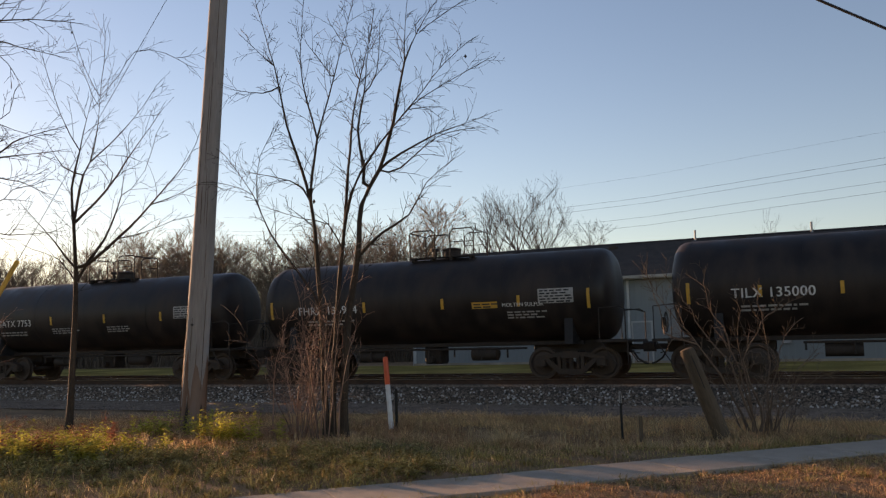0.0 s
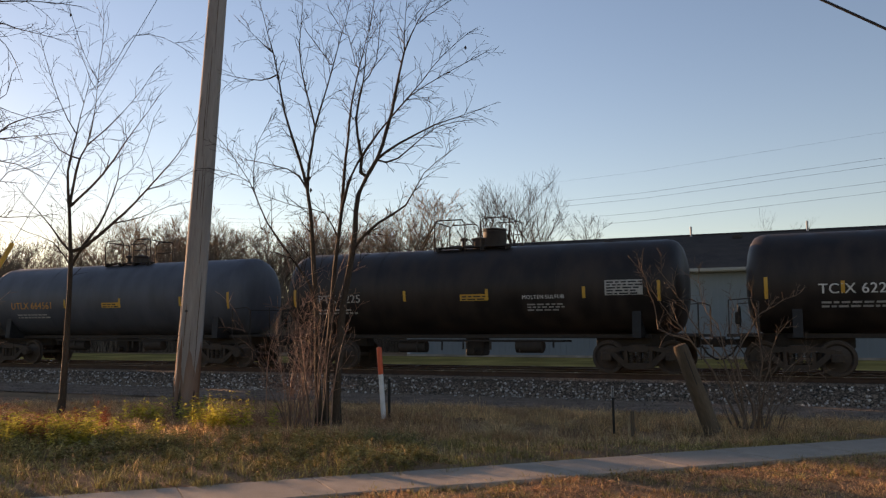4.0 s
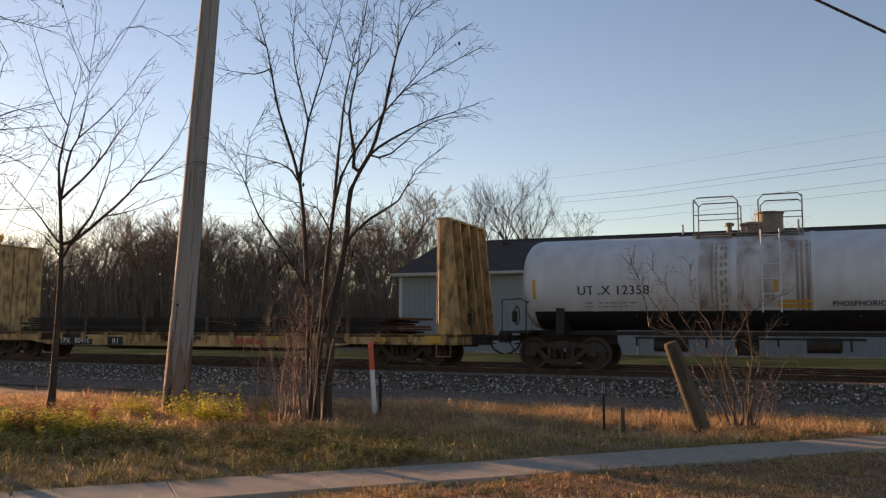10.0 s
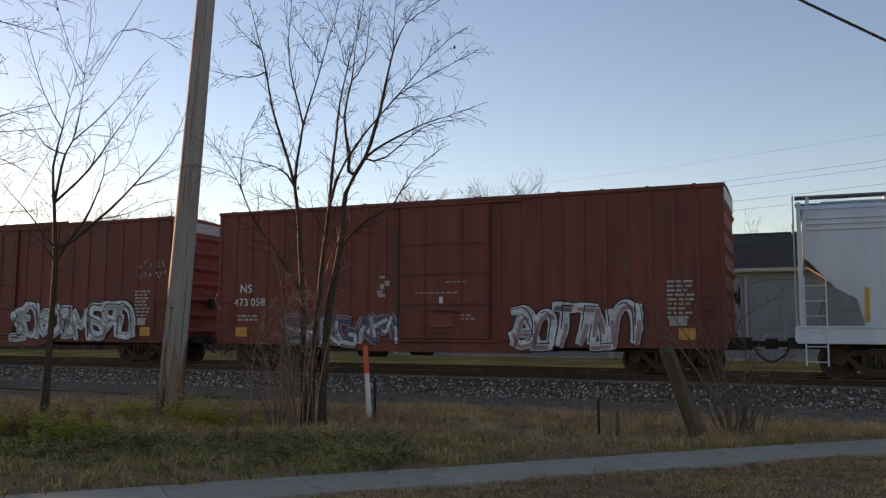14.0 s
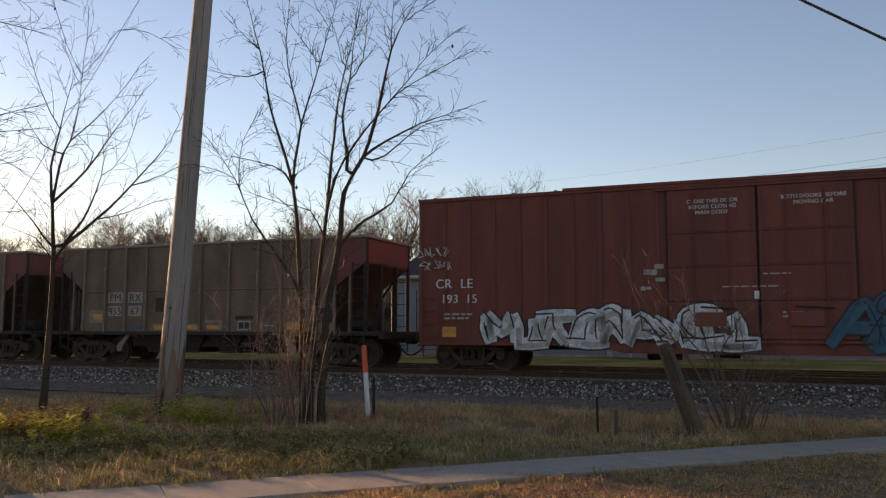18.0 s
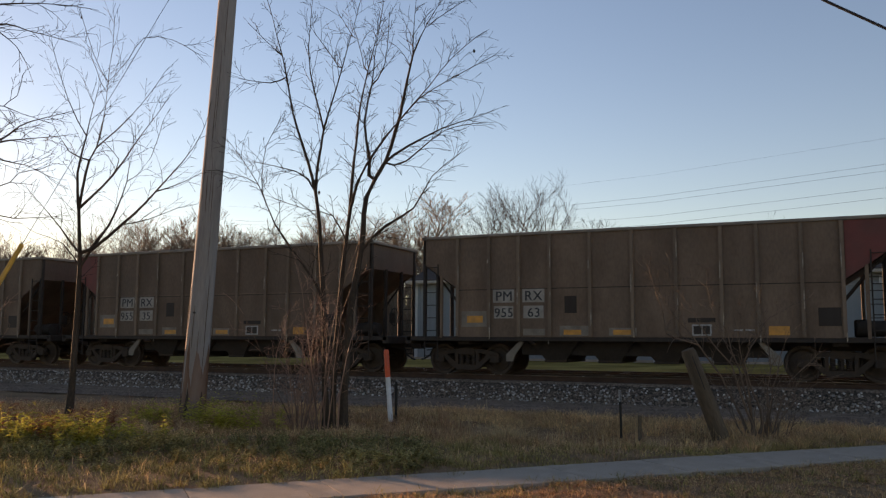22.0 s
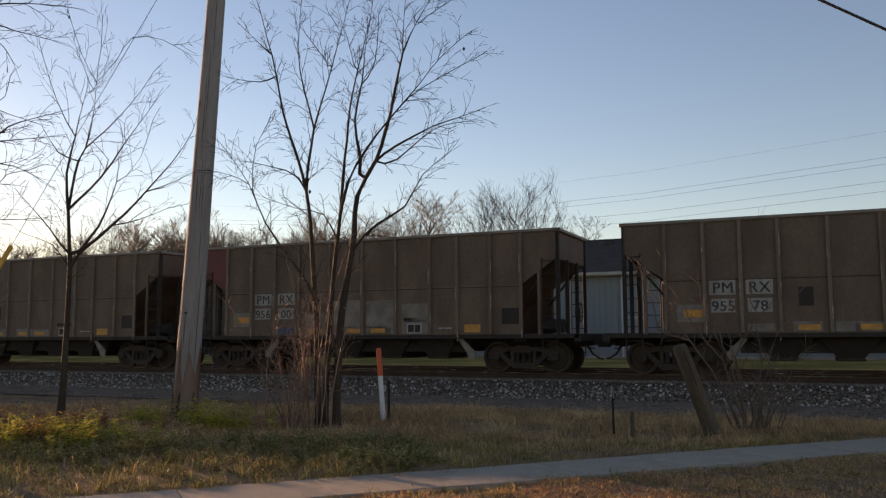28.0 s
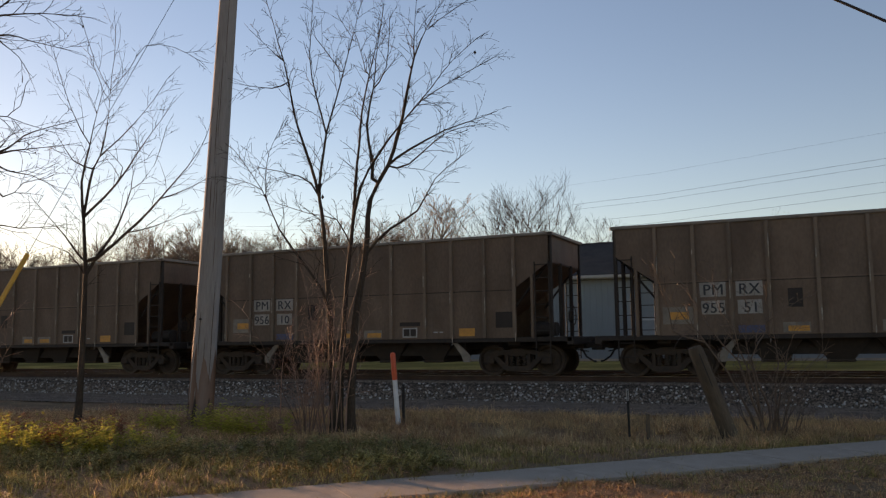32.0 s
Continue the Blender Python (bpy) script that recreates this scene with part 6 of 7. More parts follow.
bank_line = (lambda x: 14.3 - 0.05 * x)
out_of_ditch = (lambda x, u: 1 - 0.85 * np.exp(-((u - 14.3) / 0.55) ** 2) * (x > -1.6) * (x < 3.2))
tufts("grass_tussocks", 3000, 14, lambda x, y, u, w: ((w > 9.78) & (y < bank_line(x) + 0.8 * left_side(x))) * (clump(x, y, 0.33, 21) ** 2) * (1 - 0.35 * left_side(x)), (0.06, 0.17), (0.0025, 0.0055), M["green_blade"], "green grass tussocks between pavement and bank")
tufts("verge_tussocks", 1500, 16, lambda x, y, u, w: ((w > 9.85) & (y < 13.4) & (x < 1.0)) * (0.1 + 0.9 * clump(x, y, 0.45, 41) ** 2), (0.09, 0.27), (0.0028, 0.006), M["green_blade"], "longer green grass tussocks among the verge weeds", droop=(0.3, 1.4))
tufts("brown_tussocks", 1000, 14, lambda x, y, u, w: ((w > 10.3) & (y < bank_line(x) + 0.8 * left_side(x))) * (clump(x, y, 0.28, 29) ** 2) * (1 - 0.85 * left_side(x)), (0.05, 0.14), (0.0025, 0.005), M["red_blade"], "withered brown tussocks among the verge grass", droop=(0.4, 1.6))
tufts("edge_tussocks", 1150, 15, lambda x, y, u, w: ((abs(w - 9.80) < 0.12 + 0.12 * clump(x, y, 0.5, 37)) | (abs(w - 8.74) < 0.12 + 0.16 * clump(x, y, 0.4, 38))) * (clump(x, y, 0.4, 23) > 0.3), (0.05, 0.17), (0.0022, 0.005), M["green_blade"], "grass tussocks hanging over the pavement's edges", droop=(0.3, 1.4))
tufts("dry_tussocks", 2500, 14, lambda x, y, u, w: ((y > bank_line(x) - 0.6) & (u < 18.2) & (w > 10.2)) * (clump(x, y, 0.4, 22) ** 1.5) * out_of_ditch(x, u), (0.10, 0.34), (0.002, 0.0045), M["tan_blade"], "dry tan grass tussocks on the bank", droop=(0.3, 1.6))
tufts("rusty_tussocks", 2700, 14, lambda x, y, u, w: ((y > bank_line(x) - 1.0) & (u < 18.3) & (w > 10.2)) * (clump(x, y, 0.5, 25) ** 1.5) * out_of_ditch(x, u), (0.09, 0.32), (0.0022, 0.005), M["red_blade"], "withered russet grass tussocks on the bank", droop=(0.3, 1.7))
tufts("lawn_tussocks", 1300, 13, lambda x, y, u, w: (w < 8.7) * (clump(x, y, 0.45, 26) > 0.4), (0.05, 0.15), (0.002, 0.0045), M["green_blade"], "green grass tussocks in the leaf-strewn lawn")
tufts("lawn_dry_tussocks", 2200, 13, lambda x, y, u, w: (w < 8.75) * (0.3 + 0.7 * clump(x, y, 0.3, 27)), (0.05, 0.14), (0.002, 0.0045), M["red_blade"], "withered russet grass tussocks in the lawn")


tufts("straw_tuft", 7, 60, lambda x, y, u, w: ((x - 0.98) ** 2 + (y - 14.3) ** 2 < 0.03) * 1.0, (0.42, 0.62), (0.003, 0.006), M["reed"], "drooping tuft of pale straw in the ditch", zone=(0.7, 1.3, 14.0, 14.6), radius=0.10, droop=(0.7, 2.0))


def scattered_leaves(name, n, region, mat, label, size=(0.010, 0.024)):
    x, y = rng.uniform(-12, 12, n * 8), rng.uniform(6.6, 20, n * 8)
    u, s, w = x * ACROSS.x + y * ACROSS.y, x * ALONG.x + y * ALONG.y, x * WALK_OFF.x + y * WALK_OFF.y
    keep = np.nonzero(rng.uniform(0, 1, len(x)) < region(x, y, u, w) * (abs(x) < 0.62 * y + 0.4))[0][:n]
    x, y, s, u = x[keep], y[keep], s[keep], u[keep]
    m = len(x)
    z = heights(s, u) + rng.uniform(0.0, 0.035, m)
    r, a = rng.uniform(*size, m), rng.uniform(0, 6.283, m)
    tilt = rng.uniform(-0.35, 0.35, (m, 2))
    ring = np.array([(-1, 0), (-0.3, 0.55), (0.5, 0.5), (1.1, 0), (0.5, -0.5), (-0.3, -0.55)])
    out = np.zeros((m, 6, 3))
    for i, (p, q) in enumerate(ring):
        out[:, i, 0] = x + r * (p * np.cos(a) - q * np.sin(a))
        out[:, i, 1] = y + r * (p * np.sin(a) + q * np.cos(a))
        out[:, i, 2] = z + r * (p * tilt[:, 0] + q * tilt[:, 1]) + r * 0.25 * abs(q)
    f = (np.arange(m)[:, None, None] * 6 + np.array([(0, 1, 4, 5), (1, 2, 3, 4)])[None]).reshape(-1, 4)
    thing(name, raw(name, out.reshape(-1, 3), f, mat), None, label, "leaves", kind="stuff")


scattered_leaves("fallen_leaves", 15000, lambda x, y, u, w: (w < 8.85) * (0.3 + 0.7 * clump(x, y, 0.8, 4)), M["litter"], "fallen brown leaves strewn over the lawn", (0.012, 0.030))
scattered_leaves("bank_leaves", 11000, lambda x, y, u, w: ((w > 9.8) & (u < 17)) * (0.1 + 0.9 * clump(x, y, 0.9, 6)) * np.clip((w - 9.8) / 3.0, 0.15, 1), M["litter"], "fallen brown leaves in the verge grass", (0.014, 0.034))


def weed_bed(name, spots, mat, label, leaf=(0.035, 0.075), stems=4, per=8, ground=True):
    """Leafy plants: stems that spread from a root, each with folded pointed leaves in turn up its length."""
    v, f = [], []
    for x, y, h in spots:
        if ground and x * WALK_OFF.x + y * WALK_OFF.y < 9.95:
            continue
        z0 = ground_height(x * ALONG.x + y * ALONG.y, x * ACROSS.x + y * ACROSS.y) if ground else 0.0
        for j in range(stems):
            a, lean, hh = rng.uniform(0, 6.283), rng.uniform(0.05, 0.55), h * rng.uniform(0.6, 1.05)
            top = np.array([math.cos(a) * lean * hh, math.sin(a) * lean * hh, hh])
            root = np.array([x, y, z0])
            if ground:
                k = len(v)
                off = np.array([math.sin(a), -math.cos(a), 0]) * 0.004
                v += [root - off, root + off, root + top]
                f.append((k, k + 1, k + 2))
            for i in range(per):
                t = 0.25 + 0.75 * (i + rng.uniform(0, 1)) / per
                c = root + top * t * np.array([t, t, 1]) if ground else root + np.array([rng.normal(0, 0.12), rng.normal(0, 0.12), h * t])
                b = a + i * 2.4 + rng.uniform(-0.5, 0.5)
                r = rng.uniform(*leaf) * (1.15 - 0.5 * t)
                d = np.array([math.cos(b), math.sin(b), rng.uniform(-0.45, 0.55)])
                d /= np.linalg.norm(d)
                e = np.cross(d, (0, 0, 1.0))
                e = e / np.linalg.norm(e) * 0.40
                up = np.array([0, 0, rng.uniform(0.05, 0.25)])
                k = len(v)
                droop = np.array([0, 0, -0.35 * rng.uniform(0, 1)])
                v += [c, c + (d + e + up) * r, c + (d * 2.1 + droop) * r, c + (d - e + up) * r]
                f += [(k, k + 1, k + 2), (k, k + 2, k + 3)]
    thing(name, raw(name, np.array(v), np.array(f), mat), None, label, "weeds", kind="stuff")


def mounds(n, x0, x1, y0, y1, h0, h1):
    """Plants that stand in uneven drifts."""
    out = []
    for k in range(n):
        cx, cy, ch = rng.uniform(x0, x1), rng.uniform(y0, y1), rng.uniform(h0, h1)
        for j in range(rng.integers(3, 8)):
            d = rng.normal(0, 0.22, 2)
            out.append((cx + d[0], cy + d[1] * 0.8, ch * rng.uniform(0.45, 1.05)))
    return out


weed_bed("yellow_weeds", mounds(30, -8.8, -4.4, 12.5, 14.2, 0.30, 0.74) + mounds(5, -6.0, -4.7, 16.2, 16.9, 0.5, 0.75) + mounds(6, -4.2, -3.2, 14.5, 15.3, 0.4, 0.85) + mounds(10, -10.4, -8.0, 13.0, 15.0, 0.35, 0.6), M["weed_leaf"], "low yellow-green leafy weeds round the pole", (0.042, 0.078), 4, 8)


def cover_here(x, y):
    """Thick on the bank, thin and patchy towards the pavement's grass."""
    patch = 0.5 + 0.5 * math.sin(x * 2.1 + 1.3 * math.sin(y * 1.7)) * math.cos(y * 2.6 + x * 0.8)
    return min(1.0, max(0.0, (y + 0.2 * x - 9.2) / 2.0)) * (0.25 + 0.75 * patch)


def even_cover(n, x0, x1, y0, y1):
    """Plants of one low height that falls off towards the pavement."""
    out = []
    for k in range(n):
        x, y = rng.uniform(x0, x1), rng.uniform(y0, y1)
        if x < 0.3 - 0.25 * (y - 10) and rng.uniform(0, 1) < cover_here(x, y):
            out.append((x, y, float(np.interp(y, [9, 10.5, 12, 14.4], [0.10, 0.15, 0.22, 0.34])) * rng.uniform(0.8, 1.1)))
    return out


weed_bed("green_weeds", even_cover(1700, -8.0, 0.3, 9.0, 13.2), M["weed_green"], "low dull green weeds in the verge", (0.022, 0.048), 5, 6)
weed_bed("brown_weeds", mounds(60, -10.8, -2.6, 14.4, 17.4, 0.15, 0.42), M["brush"], "withered brown weed stalks along the bank", (0.02, 0.045), 4, 6)
weed_bed("red_weeds", mounds(22, -9.6, -5.8, 12.9, 15.2, 0.3, 0.62), M["red_leaf"], "low weeds with reddish autumn leaves", (0.03, 0.06), 4, 7)


# ---- bare trees and shrubs ----
def sprig(geo, p, d, length, r, level, rnd):
    """A thin curving twig with shorter ones at alternate sides."""
    n = 5 if level else 3
    d = Vector(d).normalized()
    pts, radii = [Vector(p)], [r]
    side = d.cross(Vector((rnd.uniform(-0.5, 0.5), 1.0, rnd.uniform(-0.3, 0.3)))).normalized()
    curl, turn = rnd.uniform(-0.16, 0.16), rnd.choice((-1, 1))
    kids = []
    for k in range(n):
        d = (d + side * (curl + rnd.uniform(-0.07, 0.07)) + Vector((rnd.uniform(-0.04, 0.04), rnd.uniform(-0.08, 0.08), rnd.uniform(-0.02, 0.05)))).normalized()
        pts.append(pts[-1] + d * length / n * rnd.uniform(0.8, 1.2))
        radii.append(max(r * (1 - 0.7 * (k + 1) / n), 0.0032))
        if level and k < n - 1 and rnd.random() < 0.75:
            kids.append((pts[-1], d * rnd.uniform(0.6, 0.9) + side * turn * rnd.uniform(0.45, 0.75) + Vector((0, rnd.uniform(-0.4, 0.4), 0.05)), length * (1 - 0.55 * k / n) * rnd.uniform(0.3, 0.6)))
        turn = -turn
    geo.tube(pts, radii, 3, False)
    for q, e, ln in kids:
        sprig(geo, q, e, ln, max(r * 0.65, 0.0036), level - 1, rnd)


class BareTree:
    """A leafless tree: limbs drawn in its own plane, given depth, knots and twigs as they are added."""

    def __init__(self, r0, seed, twig_len, spacing, tip=0.006, level=1, bare=2.4, crook=0.008):
        self.r0, self.rnd, self.twig_len, self.spacing, self.tip, self.level = r0, random.Random(seed), twig_len, spacing, tip, level
        self.bare, self.crook = bare, crook
        self.wood, self.fine, self.done = Geo(), Geo(), []

    def limb(self, thick, *line):
        rnd = self.rnd
        grounded = line[0][1] < 0.4
        start = Vector((line[0][0], 0, line[0][1]))
        near = None if grounded or not self.done else min(self.done, key=lambda q: (Vector((q[0].x, 0, q[0].z)) - start).length)
        y0 = near[0].y if near else rnd.uniform(-0.1, 0.1)
        lean = rnd.uniform(-0.3, 0.3) if near else rnd.uniform(-0.04, 0.04)
        r = min(thick * self.r0, near[1] * 0.95) if near else thick * self.r0
        total = sum(math.dist(line[i], line[i + 1]) for i in range(len(line) - 1))
        flat = []
        for i in range(len(line) - 1):
            a, b, c, d = (line[max(i - 1, 0)], line[i], line[i + 1], line[min(i + 2, len(line) - 1)])
            m = max(2, int(math.dist(b, c) / 0.3))
            for k in range(m):
                t = k / m
                flat.append(tuple(0.5 * (2 * b[q] + (c[q] - a[q]) * t + (2 * a[q] - 5 * b[q] + 4 * c[q] - d[q]) * t * t + (3 * b[q] - a[q] - 3 * c[q] + d[q]) * t ** 3) for q in (0, 1)))
        flat.append(line[-1])
        run, pts, radii = 0.0, [], []
        for i, (px, pz) in enumerate(flat):
            run += math.dist(flat[i - 1], flat[i]) if i else 0
            t = min(run / total, 1.0)
            knot = 1 + (rnd.uniform(0, 0.22) if rnd.random() < 0.25 else 0)
            if near and not i:
                pts.append(near[0].copy())
            else:
                pts.append(Vector((px + rnd.uniform(-self.crook, self.crook), y0 + lean * run, pz)))
            radii.append(max(r * (1 - t) ** 0.95, self.tip) * knot)
        if grounded:
            radii[0] *= 1.4
        self.wood.tube(pts, radii, 8 if thick > 0.5 else 6, False)
        self.done += list(zip(pts, radii))
        for i in range(len(pts) - 1):
            seg = pts[i + 1] - pts[i]
            if pts[i].z < self.bare:
                continue
            grown = (i + 1) / len(pts)
            for k in range(int(seg.length / self.spacing * (0.5 + 0.8 * grown) + rnd.random())):
                q = pts[i] + seg * rnd.random()
                d = seg.normalized()
                side = d.cross(Vector((rnd.uniform(-0.6, 0.6), 1, rnd.uniform(-0.6, 0.6)))).normalized() * rnd.choice((-1, 1))
                sprig(self.fine, q, d * rnd.uniform(0.7, 1.1) + side * rnd.uniform(0.45, 0.85) + Vector((0, rnd.uniform(-0.6, 0.6), 0.12)), self.twig_len * rnd.uniform(0.35, 1.3) * (1.15 - 0.45 * grown), min(0.0075, max(radii[i] * 0.6, 0.005)), self.level, rnd)
        end = (pts[-1] - pts[-2]).normalized()
        for k in range(2):
            sprig(self.fine, pts[-1], end + Vector((rnd.uniform(-0.3, 0.3), rnd.uniform(-0.3, 0.3), rnd.uniform(-0.2, 0.2))), self.twig_len * rnd.uniform(0.25, 0.6), 0.005, 0, rnd)

    def plant(self, x, y, label):
        tree = new("tree")
        tree.matrix_basis = pose(x, y, 0)
        tagged(tree, label, "tree", "bare trees by the railway")
        part("trunk", self.wood, M["bark"], tree, smooth=True)
        part("crown", self.fine, M["twig"], tree, "leafless fine twigs")
        return tree

    def plant_bush(self, x, y, label):
        bush = new("bush")
        bush.matrix_basis = pose(x, y, 0)
        tagged(bush, label, "shrub")
        part("stems", self.wood, M["tan_twig"], bush, smooth=True)
        part("twigs", self.fine, M["tan_twig"], bush)


several = BareTree(0.074, 11, 0.62, 0.15)
several.limb(0.8, (-0.24, 0.05), (-0.30, 1.88), (-0.38, 3.08), (-0.46, 4.01), (-0.66, 4.89), (-0.95, 5.77), (-1.19, 6.90), (-1.57, 8.27))
several.limb(0.45, (-0.50, 4.41), (-0.48, 4.88), (-0.39, 5.50), (-0.58, 6.21), (-0.71, 7.04), (-0.65, 8.21))
several.limb(0.38, (-0.39, 5.50), (-0.04, 6.64), (0.17, 7.39), (0.39, 8.18))
several.limb(0.8, (-0.13, 0.05), (-0.07, 1.87), (0.05, 3.43), (0.13, 4.29), (0.20, 5.30), (0.32, 6.34), (0.54, 7.31), (0.67, 7.99))
several.limb(0.55, (0.06, 3.71), (0.25, 4.47), (0.60, 5.08), (1.05, 5.62), (1.59, 6.23), (2.00, 6.71), (2.44, 7.07))
several.limb(1.1, (0.06, 0.05), (0.14, 1.87), (0.35, 3.21), (0.44, 4.21), (0.77, 4.85), (1.04, 5.73), (1.27, 6.87), (1.69, 7.73), (2.03, 8.18))
several.limb(0.5, (0.46, 4.42), (0.48, 4.93), (0.36, 5.67), (0.47, 6.41), (0.52, 7.01), (0.61, 7.76))
several.limb(0.36, (0.80, 4.89), (1.17, 5.17), (1.83, 5.55), (2.34, 5.75), (2.79, 5.94))
several.limb(0.26, (0.79, 4.78), (1.17, 4.86), (1.68, 5.27), (2.04, 5.43), (2.40, 5.47))
several.limb(0.3, (1.00, 5.54), (1.40, 5.98), (1.99, 6.30), (2.72, 6.65))
several.limb(0.4, (0.35, 3.28), (0.79, 3.70), (1.30, 4.04), (1.63, 4.65), (2.12, 5.08))
several.limb(0.2, (1.26, 6.84), (1.28, 7.44), (1.31, 8.05))
several.limb(0.4, (-0.24, 2.30), (-0.74, 3.02), (-1.27, 3.74), (-1.59, 4.47), (-2.14, 5.25))
several.limb(0.22, (-1.59, 4.47), (-1.84, 4.61), (-2.19, 4.70))
several.limb(0.22, (-1.47, 4.11), (-1.53, 4.62), (-1.45, 5.20), (-1.20, 5.67))
several.limb(0.25, (-0.53, 4.45), (-0.91, 4.73), (-1.70, 4.95))
several.limb(0.22, (0.05, 3.43), (-0.20, 3.90), (-0.70, 4.02), (-1.27, 4.21))
several.limb(0.2, (-1.19, 6.90), (-1.42, 7.13), (-1.80, 7.53))
several.limb(0.18, (-1.13, 6.48), (-1.38, 6.36), (-1.84, 6.39))
several.limb(0.18, (-0.05, 6.53), (-0.22, 6.84), (-0.58, 7.33))
several.limb(0.18, (0.36, 6.63), (0.27, 7.01), (0.17, 7.39))
several.limb(0.2, (0.45, 6.37), (0.73, 6.78), (0.81, 7.68))
several.limb(0.18, (0.15, 7.32), (-0.02, 7.62), (-0.23, 7.97))
several.limb(0.18, (1.50, 7.36), (1.69, 7.54), (2.39, 8.02))
mid_tree = several.plant(-2.0, 15.2, "leafless young tree with several trunks from one base")

slender = BareTree(0.078, 12, 0.80, 0.26)
slender.limb(1.0, (0.06, 0.02), (0.11, 2.32), (0.07, 3.64), (0.02, 4.31), (0.18, 5.34), (0.32, 5.62), (0.46, 6.48), (0.48, 7.03))
slender.limb(0.4, (0.48, 7.03), (0.88, 7.53), (1.19, 8.04), (1.80, 8.00), (2.32, 7.72))
slender.limb(0.25, (0.46, 7.07), (0.16, 7.66), (-0.10, 8.47))
slender.limb(0.3, (0.47, 7.21), (0.50, 7.80), (0.43, 8.54))
slender.limb(0.2, (0.40, 6.81), (0.17, 7.37), (-0.04, 7.72))
slender.limb(0.45, (0.02, 4.33), (-0.03, 5.06), (0.14, 5.84), (0.38, 6.85))
slender.limb(0.3, (0.13, 5.83), (-0.18, 6.57), (-0.42, 7.60))
slender.limb(0.35, (0.30, 5.59), (0.91, 6.26), (1.36, 6.90), (1.60, 7.33))
slender.limb(0.4, (0.02, 4.31), (0.73, 4.97), (1.21, 5.60), (1.90, 6.49))
slender.limb(0.45, (0.11, 3.22), (0.58, 3.98), (0.83, 4.97), (0.78, 5.61))
slender.limb(0.5, (0.13, 3.29), (0.96, 3.97), (1.65, 4.66), (2.41, 5.57), (2.67, 6.11))
slender.limb(0.25, (0.80, 4.82), (1.28, 5.53), (1.47, 6.39))
slender.limb(0.3, (0.05, 3.36), (-0.37, 3.93), (-1.09, 4.73))
slender.limb(0.2, (1.65, 4.66), (2.13, 4.86), (2.53, 5.10))
slender.limb(0.25, (0.18, 5.34), (-0.31, 5.56), (-0.73, 6.11))
slender.limb(0.2, (0.96, 3.97), (1.45, 4.10), (2.00, 4.37))
slender.limb(0.22, (0.10, 3.08), (-0.29, 3.58), (-0.85, 3.80))
slender.limb(0.22, (0.73, 4.97), (0.89, 5.32), (0.57, 5.69))
left_tree = slender.plant(-7.8, 17.2, "slender leafless tree with long rising limbs")

for tree, x, z in ((mid_tree, 2.40, 6.98), (mid_tree, -0.47, 4.52), (mid_tree, -0.44, 4.3), (left_tree, -0.10, 8.42)):
    part("leaf", Geo().add([(x, -0.03, z + 0.05), (x + 0.03, -0.03, z), (x, -0.05, z - 0.05), (x - 0.025, -0.03, z)], [(0, 1, 2, 3)]), M["twig"], tree, "curled dead leaf")

crooked = BareTree(0.10, 13, 0.65, 0.20)
crooked.limb(1.0, (0.76, -0.1), (0.68, 0.93), (0.60, 4.07), (0.58, 6.82), (0.57, 8.82))
crooked.limb(0.4, (0.59, 5.70), (0.95, 6.53), (1.43, 6.77), (2.07, 7.09), (2.40, 7.27))
crooked.limb(0.3, (0.59, 6.54), (1.20, 7.01), (2.12, 7.14), (2.83, 7.10))
crooked.limb(0.3, (0.95, 6.53), (1.76, 6.62), (2.09, 6.53), (2.68, 6.39))
crooked.limb(0.25, (1.43, 6.77), (1.77, 6.42), (1.99, 6.22), (2.12, 6.00))
crooked.limb(0.4, (0.61, 3.85), (1.04, 4.49), (1.83, 4.66), (2.15, 4.69), (2.84, 4.72))
crooked.limb(0.3, (1.51, 4.59), (1.83, 4.77), (2.03, 4.98), (2.30, 5.11), (2.66, 5.24))
crooked.limb(0.25, (1.30, 4.56), (1.86, 3.97), (2.17, 4.18), (2.50, 4.24))
crooked.limb(0.25, (0.60, 4.71), (1.27, 5.41), (1.81, 5.30), (2.14, 5.20))
crooked.limb(0.25, (0.65, 3.00), (1.34, 3.57), (1.87, 3.54), (2.47, 3.59))
crooked.limb(0.2, (1.48, 5.39), (1.80, 5.56), (1.90, 5.88))
crooked.limb(0.25, (1.51, 4.59), (1.84, 4.41), (2.16, 4.35), (2.44, 4.21))
crooked.plant(-8.9, 13.0, "leafless tree with crooked side branches")


